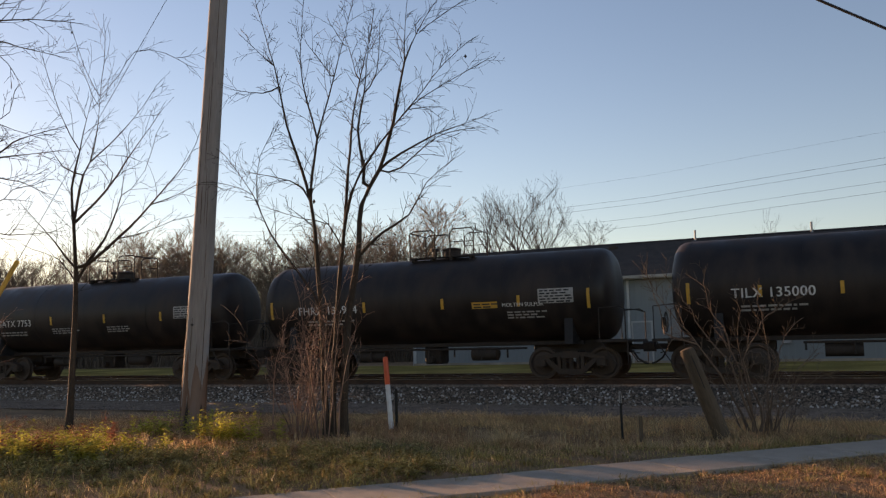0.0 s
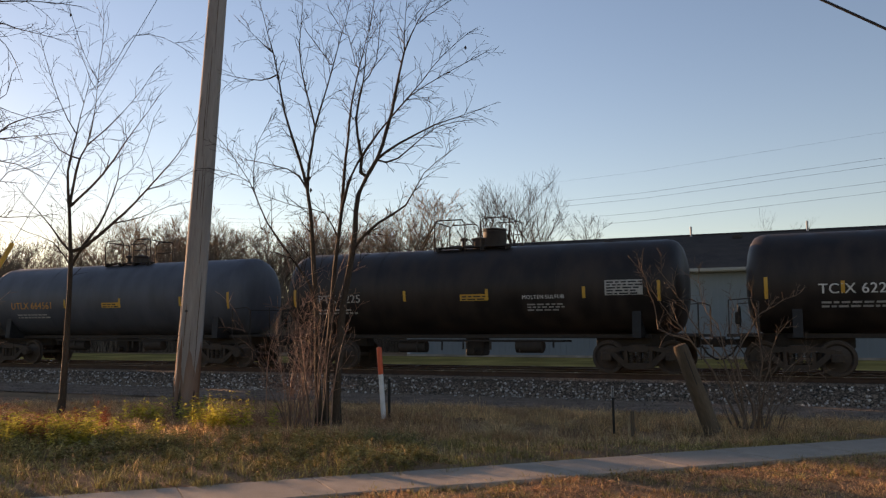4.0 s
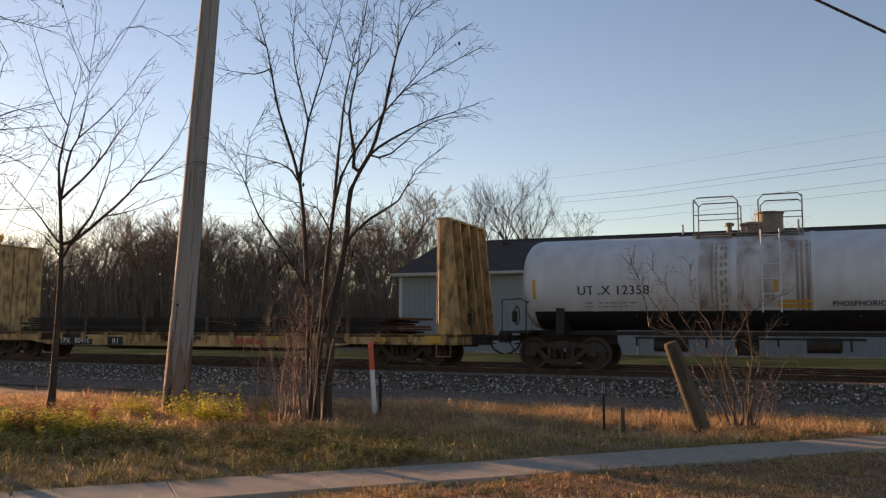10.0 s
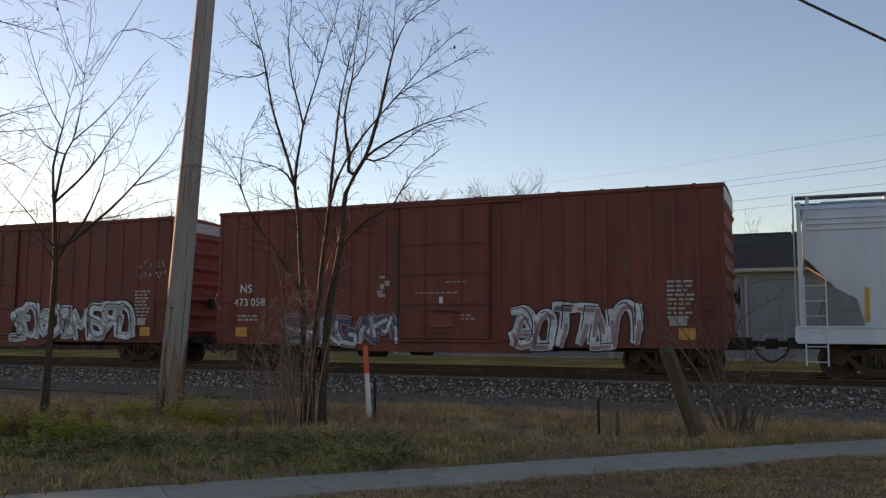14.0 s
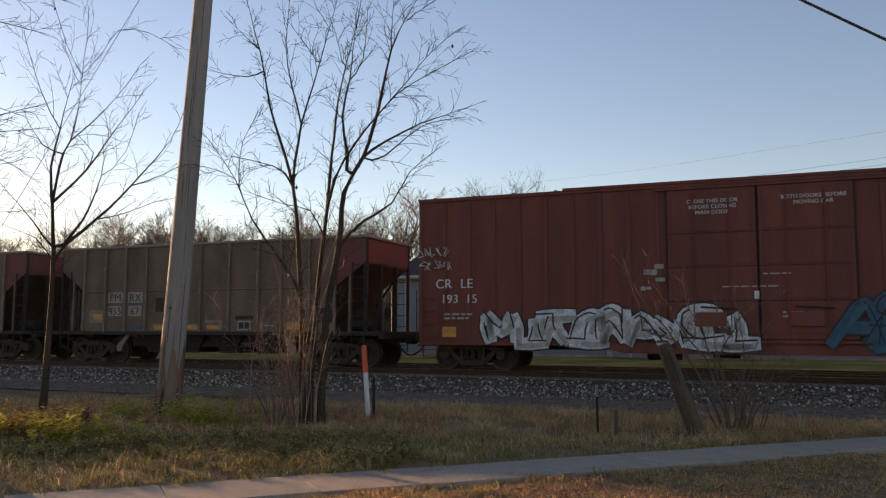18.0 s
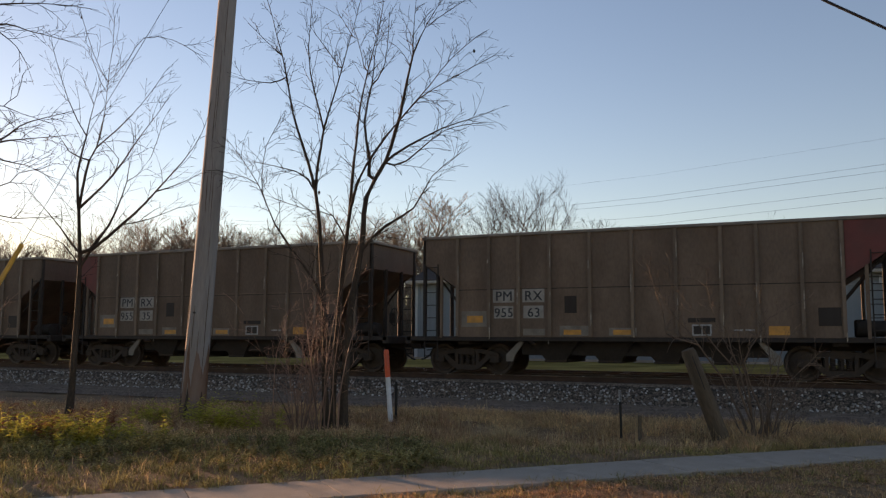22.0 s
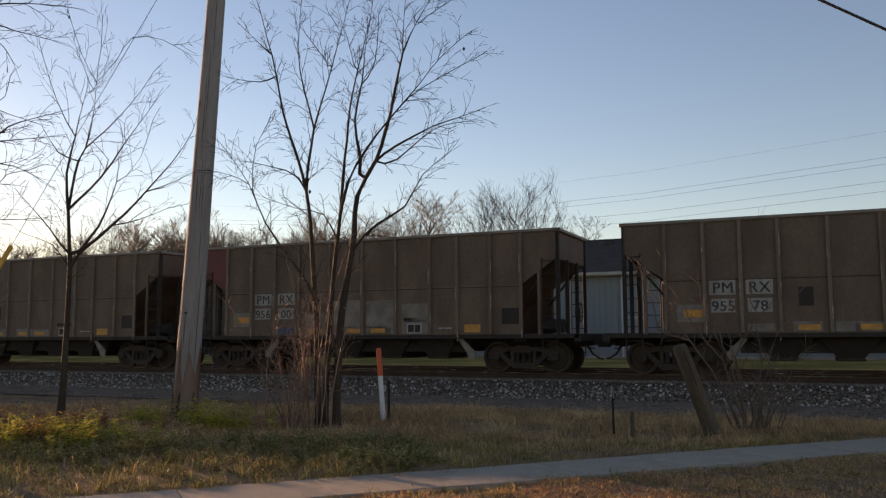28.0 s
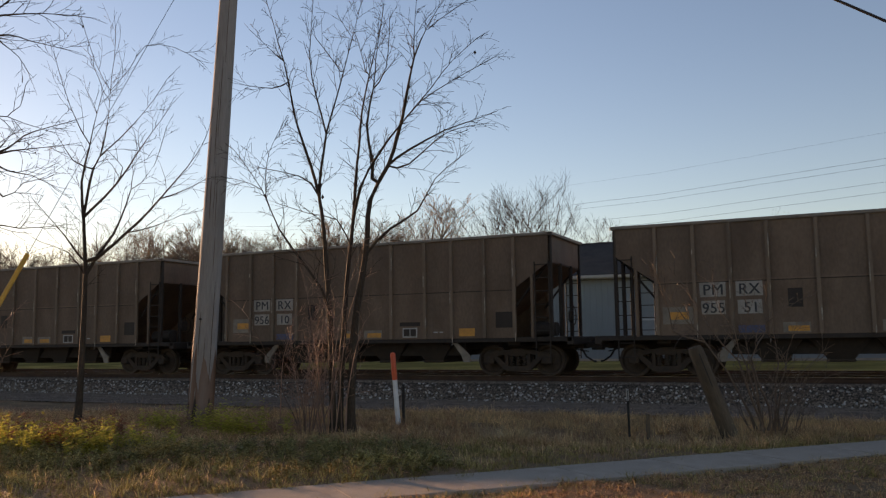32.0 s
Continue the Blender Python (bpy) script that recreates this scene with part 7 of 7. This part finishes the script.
def shrub(name, x, y, n, height, spread, mat, label, seed, r=0.0095, level=2, twig=0.5, bend=0.16):
    rnd = random.Random(seed)
    bush = new(name)
    bush.matrix_basis = pose(x, y, -0.05)
    tagged(bush, label, "shrub")
    for k in range(n):
        g = Geo()
        a = rnd.uniform(0, 6.283)
        p = Vector((math.cos(a), math.sin(a) * 0.6, 0)) * rnd.uniform(0, spread * 0.35)
        d = Vector((math.cos(a) * spread * rnd.uniform(0.1, 0.5), math.sin(a) * spread * 0.3, height * 0.8)).normalized()
        ln = height * rnd.uniform(0.55, 1.1)
        pts, radii = [p], [r * rnd.uniform(0.7, 1.5)]
        for i in range(6):
            d = (d + Vector((rnd.uniform(-1, 1), rnd.uniform(-1, 1), rnd.uniform(-0.2, 0.4))) * bend).normalized()
            pts.append(pts[-1] + d * ln / 6)
            radii.append(max(radii[0] * (1 - (i + 1) / 6.6), 0.003))
            if i > 0:
                for j in range(rnd.randint(1, 2)):
                    side = Vector((rnd.uniform(-1, 1), rnd.uniform(-1, 1), rnd.uniform(-0.1, 0.9)))
                    sprig(g, pts[-1], d * 0.5 + side, twig * rnd.uniform(0.5, 1.2), 0.0042, level - 1, rnd)
        g.tube(pts, radii, 5, False)
        part("stem", g, mat, bush)
    return bush


shrub("thicket", -2.80, 15.4, 20, 2.3, 1.5, M["shrub_twig"], "leafless reddish-brown thicket at the tree's foot", 21, 0.011, 2, 0.50, 0.16)
shrub("thicket", -2.25, 14.9, 11, 3.1, 0.9, M["shrub_twig"], "leafless upright brown suckers round the trunks", 22, 0.014, 2, 0.42, 0.12)
thorny = BareTree(0.026, 23, 0.44, 0.13, 0.005, 1, 0.7, 0.035)
thorny.limb(1.0, (-0.05, 0.02), (-0.49, 1.02), (-0.88, 1.56), (-1.17, 1.95), (-1.41, 2.24), (-1.61, 2.63), (-1.80, 2.95))
thorny.limb(1.0, (-0.02, 0.02), (-0.12, 0.44), (-0.39, 1.22), (-0.83, 1.76), (-1.02, 2.15), (-1.22, 2.49), (-1.44, 2.78))
thorny.limb(0.9, (0.02, 0.02), (-0.07, 0.44), (-0.32, 1.46), (-0.44, 1.85), (-0.68, 2.24), (-0.71, 2.63), (-0.66, 2.83))
thorny.limb(0.8, (0.05, 0.02), (-0.05, 0.63), (-0.20, 1.56), (-0.20, 1.95), (-0.17, 2.24))
thorny.limb(1.0, (0.12, 0.02), (0.10, 0.44), (-0.10, 1.27), (0.15, 1.76), (0.39, 2.05), (0.78, 2.27), (1.07, 2.39))
thorny.limb(0.8, (0.26, 0.02), (0.32, 0.63), (0.39, 1.02), (0.59, 1.66), (0.78, 1.85))
thorny.limb(0.8, (0.20, 0.02), (0.27, 0.8), (0.34, 1.56), (0.24, 2.10), (0.20, 2.39))
thorny.limb(0.6, (-1.00, 1.62), (-1.46, 1.76), (-1.60, 2.24), (-1.75, 2.59), (-1.85, 2.98))
thorny.limb(0.5, (0.30, 0.02), (0.50, 0.7), (0.85, 1.15), (1.15, 1.40))
thorny.limb(0.5, (0.36, 0.02), (0.62, 0.5), (1.05, 0.85), (1.40, 1.02))
thorny.plant_bush(5.28, 14.95, "leafless thorny bush by the leaning post")
shrub("bush", 5.45, 15.05, 12, 1.2, 1.3, M["tan_twig"], "low tangle of bare stems under the thorny bush", 23, 0.009, 2, 0.4, 0.25)
shrub("thicket", -10.2, 16.6, 22, 2.2, 2.2, M["shrub_twig"], "leafless low reddish thicket", 24)
weed_bed("clinging_leaves", [(-3.4 + rng.uniform(-0.5, 0.5), 15.5, rng.uniform(1.0, 2.2)) for _ in range(9)], M["red_leaf"], "a few withered leaves on the thicket", (0.02, 0.035), 1, 4, False)


def wild_tree(seed, height, spread, twig=0.016, clear=0.32, lift=0.04, girth=0.016):
    """A tall bare tree: a trunk that forks into winding limbs, each fanning out into fine twigs."""
    rnd = random.Random(seed)
    g = Geo()
    r0 = height * girth

    def rise(p, d, length, r, level):
        n = 4
        pts, radii = [p], [r]
        for k in range(n):
            d = (d + Vector((rnd.uniform(-1, 1), rnd.uniform(-1, 1), rnd.uniform(-0.3, 0.3))) * 0.17 + Vector((0, 0, lift))).normalized()
            pts.append(pts[-1] + d * length / n)
            radii.append(max(r * (1 - (0.3 if level > 2 else 0.5) * (k + 1) / n), twig))
        g.tube(pts, radii, 5 if level > 2 else 3, False)
        if level == 0:
            return
        for k in range(rnd.randint(3, 4)):
            i = n if k < 2 else rnd.randint(1, n)
            a = rnd.uniform(0, 6.283)
            side = Vector((math.cos(a), math.sin(a), rnd.uniform(-0.35, 0.35)))
            rise(pts[i], (d + side * spread * rnd.uniform(0.6, 1.3)).normalized(), length * rnd.uniform(0.50, 0.78), max(radii[i] * 0.72, twig), level - 1)

    rise(Vector((0, 0, -0.3)), Vector((rnd.uniform(-0.06, 0.06), rnd.uniform(-0.06, 0.06), 1)), height * clear, r0, 5)
    top = max(v[2] for v in g.v)
    return g if top <= 0 else fit_height(g, height / top)


def fit_height(g, k):
    g.v = [(x * k, y * k, z * k) for x, y, z in g.v]
    return g


# six tall trees behind the building
for k, (az, dist, height) in enumerate(((-0.6, 93, 17.6), (1.2, 96, 18.6), (3.0, 92, 19.4), (4.6, 95, 19.0), (6.3, 92, 20.2), (8.4, 94, 18.0), (10.1, 97, 16.5), (-2.6, 99, 15.0), (22.2, 130, 21.5))):
    tree = new("tree")
    tree.matrix_basis = pose(math.tan(radians(az)) * dist, dist, 0.4, 0, 0, k * 67)
    tagged(tree, "tall leafless tree behind the building", "tree", "tall trees beyond the building")
    part("trunk", wild_tree(40 + k, height, 0.58, 0.009, 0.42, 0.055, 0.0115), M["twig"], tree)

# the woods along the line, one tangle of bare trees
variants = []
for k in range(6):
    g = wild_tree(60 + k, 10.0, 0.62, 0.008, 0.30)
    variants.append((np.array([tuple(v) for v in g.v]), np.array([f if len(f) == 4 else (*f, f[-1]) for f in g.f])))
woods_v, woods_f, total = [], [], 0
rnd = random.Random(77)
for k in range(95):
    az = rnd.uniform(-33.5, -1.5)
    dist = rnd.uniform(66, 104)
    x, y = math.tan(radians(az)) * dist, dist
    if -6.5 < az and dist < 78:
        dist = rnd.uniform(80, 100)
    if x * ALONG.x + y * ALONG.y > -24 and x * ACROSS.x + y * ACROSS.y < 60:
        continue
    h = rnd.uniform(1.02, 1.36) * dist / 80 * (0.86 if az < -22 else 1.0)
    a = rnd.uniform(0, 6.28)
    v, f = variants[k % 6]
    c, q = math.cos(a), math.sin(a)
    w = np.stack([x + h * (v[:, 0] * c - v[:, 1] * q), y + h * (v[:, 0] * q + v[:, 1] * c), 0.4 + h * v[:, 2]], 1)
    woods_v.append(w), woods_f.append(f + total)
    total += len(v)
thing("woods", raw("woods", np.concatenate(woods_v), np.concatenate(woods_f), M["far_twig"]), None, "tangled bare woods along the far side", "woods", kind="stuff")

# undergrowth between the trunks
m = 24000
az = np.radians(rng.uniform(-34, -0.8, m))
dist = rng.uniform(60, 118, m)
x, y = np.tan(az) * dist, dist
ok = ~((x * ALONG.x + y * ALONG.y > -23.5) & (x * ACROSS.x + y * ACROSS.y < 60))
x, y, dist = x[ok], y[ok], dist[ok]
m = len(x)
h, r = (1.2 + 7.3 * rng.uniform(0, 1, m) ** 1.6) * dist / 80, rng.uniform(0.02, 0.055, m)
tx, ty = x + h * rng.uniform(-0.3, 0.3, m), y + h * rng.uniform(-0.3, 0.3, m)
v = np.zeros((m, 6, 3))
for k in range(3):
    a = k * 2.094
    v[:, k] = np.stack([x + r * math.cos(a), y + r * math.sin(a), 0 * x + 0.3], 1)
    v[:, 3 + k] = np.stack([tx + 0.3 * r * math.cos(a), ty + 0.3 * r * math.sin(a), 0.3 + h], 1)
f = (np.arange(m)[:, None, None] * 6 + np.array([(0, 1, 4, 3), (1, 2, 5, 4), (2, 0, 3, 5)])[None]).reshape(-1, 4)
thing("undergrowth", raw("undergrowth", v.reshape(-1, 3), f, M["far_twig"]), None, "dense brown undergrowth at the foot of the woods", "undergrowth", kind="stuff")

# ---- pole, guy wire, posts, marker ----
pole = new("utility_pole")
pole.matrix_basis = pose(-5.26, 17.2, -0.1, 0, 2.95, 0)
tagged(pole, "weathered grey wooden utility pole with a charred base", "utility pole")
part("shaft", Geo().lathe([(0, 0.262), (0.35, 0.255), (1.0, 0.243), (4.0, 0.222), (8.5, 0.190), (11.6, 0.170), (11.62, 0.001)], axis="z", sides=20), M["pole_wood"], pole, smooth=True)
char, m = Geo(), 28
char.add([(math.cos(6.2832 * k / m) * r, math.sin(6.2832 * k / m) * r, z * (0.60 + 0.26 * math.sin(k * 2.3) + 0.16 * math.sin(k * 5.1 + 1)) if z else 0) for z, r in ((0, 0.267), (0.80, 0.2535)) for k in range(m)],
         [(k, (k + 1) % m, m + (k + 1) % m, m + k) for k in range(m)])
stain, m = Geo(), 28
stain.add([(math.cos(6.2832 * k / m) * r, math.sin(6.2832 * k / m) * r, z * (0.72 + 0.3 * math.sin(k * 1.7 + 0.5) + 0.2 * math.sin(k * 4.3)) if z else 0.1) for z, r in ((0, 0.2645), (1.75, 0.2415)) for k in range(m)],
          [(k, (k + 1) % m, m + (k + 1) % m, m + k) for k in range(m)])
part("stained_foot", stain, M["stained_wood"], pole, "brown damp-stained wood above the foot", smooth=True)
part("charred_foot", char, M["char"], pole, "dark charred foot", smooth=True)
rnd = random.Random(8)
for k in range(16):
    a, z0 = radians(rnd.uniform(-150, -30)), rnd.uniform(0.7, 8.0)
    ln, w = rnd.uniform(0.5, 1.9), rnd.uniform(0.004, 0.010)
    line = []
    for j in range(6):
        z = z0 + ln * j / 5
        r = float(np.interp(z, [0, 1.0, 4.0, 8.5, 11.6], [0.262, 0.243, 0.222, 0.190, 0.170])) - 0.002
        line.append((math.cos(a) * r, math.sin(a) * r, z))
        a += rnd.uniform(-0.025, 0.025)
    part("crack", Geo().tube(line, [w * (0.3 + 0.7 * math.sin(math.pi * (j + 0.4) / 5.8)) for j in range(6)], 4), M["post_wood"], pole, "dark drying crack")
part("through_bolt", Geo().tube([(-0.05, -0.30, 2.25), (-0.05, -0.22, 2.25)], 0.02, 6), M["post_steel"], pole)


P, Q = Vector((-4.72, 17.2, 11.3)), Vector((-6.90, 10.4, 0.0))
guy = thing("guy_wire", Geo().tube([P, Q], 0.005, 6), M["wire"], "taut steel guy wire of the utility pole", "guy wire")
part("guard", Geo().tube([P.lerp(Q, 0.735), P.lerp(Q, 0.995)], 0.035, 10), M["guy_yellow"], guy, "yellow plastic guard")

marker = new("marker_post")
marker.matrix_basis = pose(-1.28, 17.9, 0, 0, -4.2, 0)
tagged(marker, "white plastic marker post with an orange cap", "marker post")
part("shaft", Geo().lathe([(-0.1, 0.052), (0.86, 0.052)], axis="z", sides=14), M["marker_white"], marker, smooth=True)
part("cap", Geo().lathe([(0.84, 0.056), (1.38, 0.056), (1.41, 0.045), (1.42, 0.001)], axis="z", sides=14), M["marker_orange"], marker, "faded orange sleeve", smooth=True)

thing("stake", Geo().box(-1.20, -1.14, 17.98, 18.04, -0.1, 0.74, 0.008), M["post_steel"], "dark steel stake close behind the marker post", "stake")

post = new("fence_post")
post.matrix_basis = pose(2.95, 14.85, -0.05, 0, -1.0, 0)
tagged(post, "thin rusty steel fence post in the grass", "fence post")
part("shaft", Geo().box(-0.02, 0.02, -0.004, 0.004, 0, 0.80).box(-0.004, 0.004, -0.03, 0.0, 0, 0.80), M["post_steel"], post)
part("tip", Geo().box(-0.022, 0.022, -0.006, 0.006, 0.62, 0.82), M["letter_dim"], post, "pale weathered tip")
thing("stake", Geo().box(3.24, 3.30, 14.8, 14.86, -0.1, 0.34, 0.01), M["post_wood"], "short broken wooden stake in the grass", "stake")

stump = new("leaning_post")
stump.matrix_basis = pose(4.66, 14.8, -0.05, 0, -19.5, 0)
tagged(stump, "thick grey wooden post leaning in the grass", "post")
part("shaft", Geo().lathe([(0, 0.15), (0.4, 0.145), (1.0, 0.135), (1.56, 0.13), (1.62, 0.11), (1.64, 0.001)], axis="z", sides=14), M["post_wood"], stump, smooth=True)
part("split", Geo().box(-0.006, 0.006, -0.142, -0.11, 0.9, 1.5), M["post_steel"], stump, "dark weathering split")

# ---- overhead wires ----
thing("overhead_cable", Geo().tube([(4.19 + 0.80 * k, 9.0 + 0.0 * k, 5.36 - 0.40 * k + 0.012 * k * k) for k in range(-14, 9)], 0.016, 6), M["wire"], "thick black overhead service cable", "cable", smooth=True)
wdir = Vector((-math.sin(radians(48.6)), math.cos(radians(48.6)), 0))
for x, z in ((32.81, 14.54), (32.79, 14.04), (32.73, 12.79), (32.69, 12.04), (32.9, 16.47)):
    a = Vector((x, 60, z))
    thing("power_line", Geo().tube([a + wdir * t + Vector((0, 0, 0.0009 * (t - 20) ** 2 - 0.36)) for t in range(-60, 141, 20)], 0.010 if z < 16 else 0.005, 4), M["wire"], "thin power line crossing the sky", "power line", "power lines beyond the railway")

# ---- long metal building ----
B_U, B_S0, B_S1, B_Z, EAVE, RIDGE, DEPTH = 43.4, -21.4, 46.0, 0.44, 4.97, 7.36, 7.0
house = new("metal_building")
house.matrix_basis = track_pose(0, B_U)
tagged(house, "long pale grey metal building with a dark shingle roof", "building")
part("wall", Geo().box(B_S0, B_S1, 0.0, 0.15, B_Z - 0.2, EAVE - 0.06), M["wall_metal"], house)
part("wall", Geo().box(B_S0, B_S1, 2 * DEPTH - 0.15, 2 * DEPTH, B_Z - 0.2, EAVE - 0.06), M["wall_metal"], house)
for x in (B_S0, B_S1 - 0.15):
    part("gable_wall", Geo().prism_x([(0.15, B_Z - 0.2), (2 * DEPTH - 0.15, B_Z - 0.2), (2 * DEPTH - 0.15, EAVE - 0.06), (DEPTH, RIDGE - 0.1), (0.15, EAVE - 0.06)], x, x + 0.15), M["wall_metal"], house)
sheet = Geo().prism_x([(-0.028, B_Z + 0.02), (0.0, B_Z + 0.02), (0.0, EAVE - 0.16), (-0.028, EAVE - 0.16)], -0.03, 0.03).mesh("wall_rib", M["wall_metal"])
x = B_S0 + 0.3
while x < 26:
    part("wall_rib", sheet, None, house, at=pose(x, 0, 0))
    x += 0.31
for s, name in ((-1, "roof"), (1, "roof")):
    y0, y1 = (-0.45, DEPTH) if s < 0 else (2 * DEPTH + 0.45, DEPTH)
    zlow = EAVE - 0.45 * (RIDGE - EAVE) / DEPTH
    part(name, Geo().add([(B_S0 - 0.35, y0, zlow), (B_S1 + 0.35, y0, zlow), (B_S1 + 0.35, y1, RIDGE), (B_S0 - 0.35, y1, RIDGE), (B_S0 - 0.35, y0, zlow + 0.09), (B_S1 + 0.35, y0, zlow + 0.09), (B_S1 + 0.35, y1, RIDGE + 0.09), (B_S0 - 0.35, y1, RIDGE + 0.09)], [(0, 3, 2, 1), (4, 5, 6, 7), (0, 1, 5, 4), (1, 2, 6, 5), (2, 3, 7, 6), (3, 0, 4, 7)]), M["shingle"], house, "dark asphalt shingle slope")
part("ridge_cap", Geo().prism_x([(DEPTH - 0.2, RIDGE + 0.05), (DEPTH, RIDGE + 0.14), (DEPTH + 0.2, RIDGE + 0.05)], B_S0 - 0.35, B_S1 + 0.35), M["shingle"], house)
part("gutter", Geo().prism_x([(-0.60, EAVE - 0.04), (-0.46, EAVE - 0.04), (-0.46, EAVE - 0.18), (-0.56, EAVE - 0.18)], B_S0 - 0.35, B_S1 + 0.35), M["wall_trim"], house)
part("fascia", Geo().box(B_S0 - 0.3, B_S1 + 0.3, -0.44, -0.02, EAVE - 0.22, EAVE - 0.16), M["wall_trim"], house)
part("corner_trim", Geo().box(B_S0 - 0.03, B_S0 + 0.16, -0.035, 0.0, B_Z, EAVE - 0.2), M["wall_trim"], house)
for x in (-9.03, 11.0, 24.0):
    part("downspout", Geo().box(x - 0.06, x + 0.06, -0.13, -0.03, B_Z + 0.1, EAVE - 0.25).tube([(x, -0.08, EAVE - 0.28), (x, -0.5, EAVE - 0.12)], 0.05, 6), M["wall_trim"], house)
part("conduit", Geo().tube([(-2.37, -0.1, B_Z + 0.2), (-2.37, -0.1, EAVE - 0.45)], 0.07, 8).tube([(-2.37, -0.1, EAVE - 0.9), (-1.6, -0.08, EAVE - 0.55), (4.0, -0.08, EAVE - 0.45)], 0.03, 6), M["pipe_grey"], house)
part("conduit", Geo().tube([(-0.7, -0.06, B_Z + 1.2), (-0.7, -0.06, EAVE - 0.7), (1.6, -0.06, EAVE - 0.72), (6.0, -0.06, EAVE - 0.5)], 0.028, 6), M["pipe_grey"], house)
part("meter_box", Geo().box(-0.15, 0.25, -0.16, -0.03, B_Z + 1.35, B_Z + 1.9, 0.02), M["pipe_grey"], house)
part("meter_box", Geo().box(-1.75, -1.4, -0.16, -0.03, B_Z + 0.9, B_Z + 1.35, 0.02), M["pipe_grey"], house)
part("wall_box", Geo().box(2.35, 2.95, -0.12, -0.03, EAVE - 0.75, EAVE - 0.35, 0.02), M["wall_trim"], house, "pale wall-mounted box")
part("wall_lamp", Geo().box(2.5, 3.0, -0.35, -0.03, EAVE - 1.5, EAVE - 1.2, 0.04), M["post_steel"], house)
for x in (-8.4, 9.0):
    door = part("door", Geo().box(x - 0.46, x + 0.46, -0.045, -0.005, B_Z + 0.02, B_Z + 2.1, 0.01), M["door_grey"], house, "plain grey steel door")
    part("door_frame", Geo().box(x - 0.54, x - 0.46, -0.07, 0.0, B_Z, B_Z + 2.18).box(x + 0.46, x + 0.54, -0.07, 0.0, B_Z, B_Z + 2.18).box(x - 0.46, x + 0.46, -0.07, 0.0, B_Z + 2.1, B_Z + 2.18), M["wall_trim"], door)
    part("door_handle", Geo().tube([(x + 0.34, -0.09, B_Z + 1.0), (x + 0.42, -0.09, B_Z + 1.0)], 0.015, 5), M["post_steel"], door)
for x, y in ((-6.4, DEPTH - 0.3), (-0.2, DEPTH - 0.3), (-19.6, DEPTH + 1.2)):
    part("roof_vent", Geo().lathe([(RIDGE - 0.3, 0.06), (RIDGE + 0.55, 0.06), (RIDGE + 0.56, 0.001)], axis="z", x=x, y=y, sides=10), M["wall_trim"], house, "pale plumbing vent pipe")
for x in (-17.0, -11.0, -3.8, 2.5, 8.5):
    z = RIDGE - 0.25
    part("roof_louvre", Geo().box(x - 0.25, x + 0.25, DEPTH - 1.3, DEPTH - 0.8, z - 0.1, z + 0.12, 0.03), M["shingle"], house)
part("sill_step", Geo().box(B_S0, B_S1, -0.06, 0.0, B_Z - 0.1, B_Z + 0.16), M["concrete"], house)


# ---- sleepers, the nearest one by one ----
tie_mesh = Geo().box(-0.115, 0.115, -1.3, 1.3, -0.30, -0.185, 0.015).mesh("sleeper", M["tie"])
rest = Geo()
track_bed = [tagged(new("track", Geo().box(-0.1, 0.1, -1.2, 1.2, -0.32, -0.29).mesh("track", M["tie"])), "timber-sleepered railway track on ballast", "track", "", "structure") for _ in range(2)]
for n, (mid, top) in enumerate(((TRACK, RAIL), (TRACK + 4.27, RAIL - 0.045))):
    track_bed[n].matrix_basis = track_pose(0, mid, top)
    for i in range(-1310, 1310):
        s = i * 0.533
        if -58 < s < 12:
            part("sleeper", tie_mesh, None, track_bed[n], at=pose(s, 0, 0.0))
        elif n == 0:
            rest.box(s - 0.115, s + 0.115, TRACK - 1.3, TRACK + 1.3, RAIL - 0.30, RAIL - 0.185)
rest.v = [tuple(place(*p)) for p in rest.v]
thing("far_sleepers", rest, M["tie"], "timber sleepers down the line", "sleepers", kind="stuff")


# ---- the train passes from one side to the other ----
def motions():
    for car, s0 in CARS:
        walk(car, [(t, track_pose(s0 + SPEED * t, TRACK, RAIL)) for t in (0.0, 8.0, 16.0, 24.0, 32.0)])
    # wheels roll while they pass the stretch that can be seen
    starts = dict((car.name, s0) for car, s0 in CARS)
    for wheel, r in WHEELS:
        at = wheel.matrix_basis.translation.copy()
        s0 = starts[wheel.parent.parent.name] + wheel.parent.matrix_basis.translation.x + at.x
        first, last = round((-36.0 - s0) / SPEED * FPS), round((8.0 - s0) / SPEED * FPS)
        first, last = max(first, 0), min(last, round(32.0 * FPS))
        if last <= first:
            continue
        rows = [(k / FPS, pose(at.x, at.y, at.z, 0, math.degrees(SPEED * (k - first) / FPS / r) % 360, 0)) for k in range(first, last + 1)]
        if first > 0:
            rows.insert(0, (0.0, rows[0][1]))
        if last < 32 * FPS:
            rows.append((32.0, rows[-1][1]))
        walk(wheel, rows)


motions()
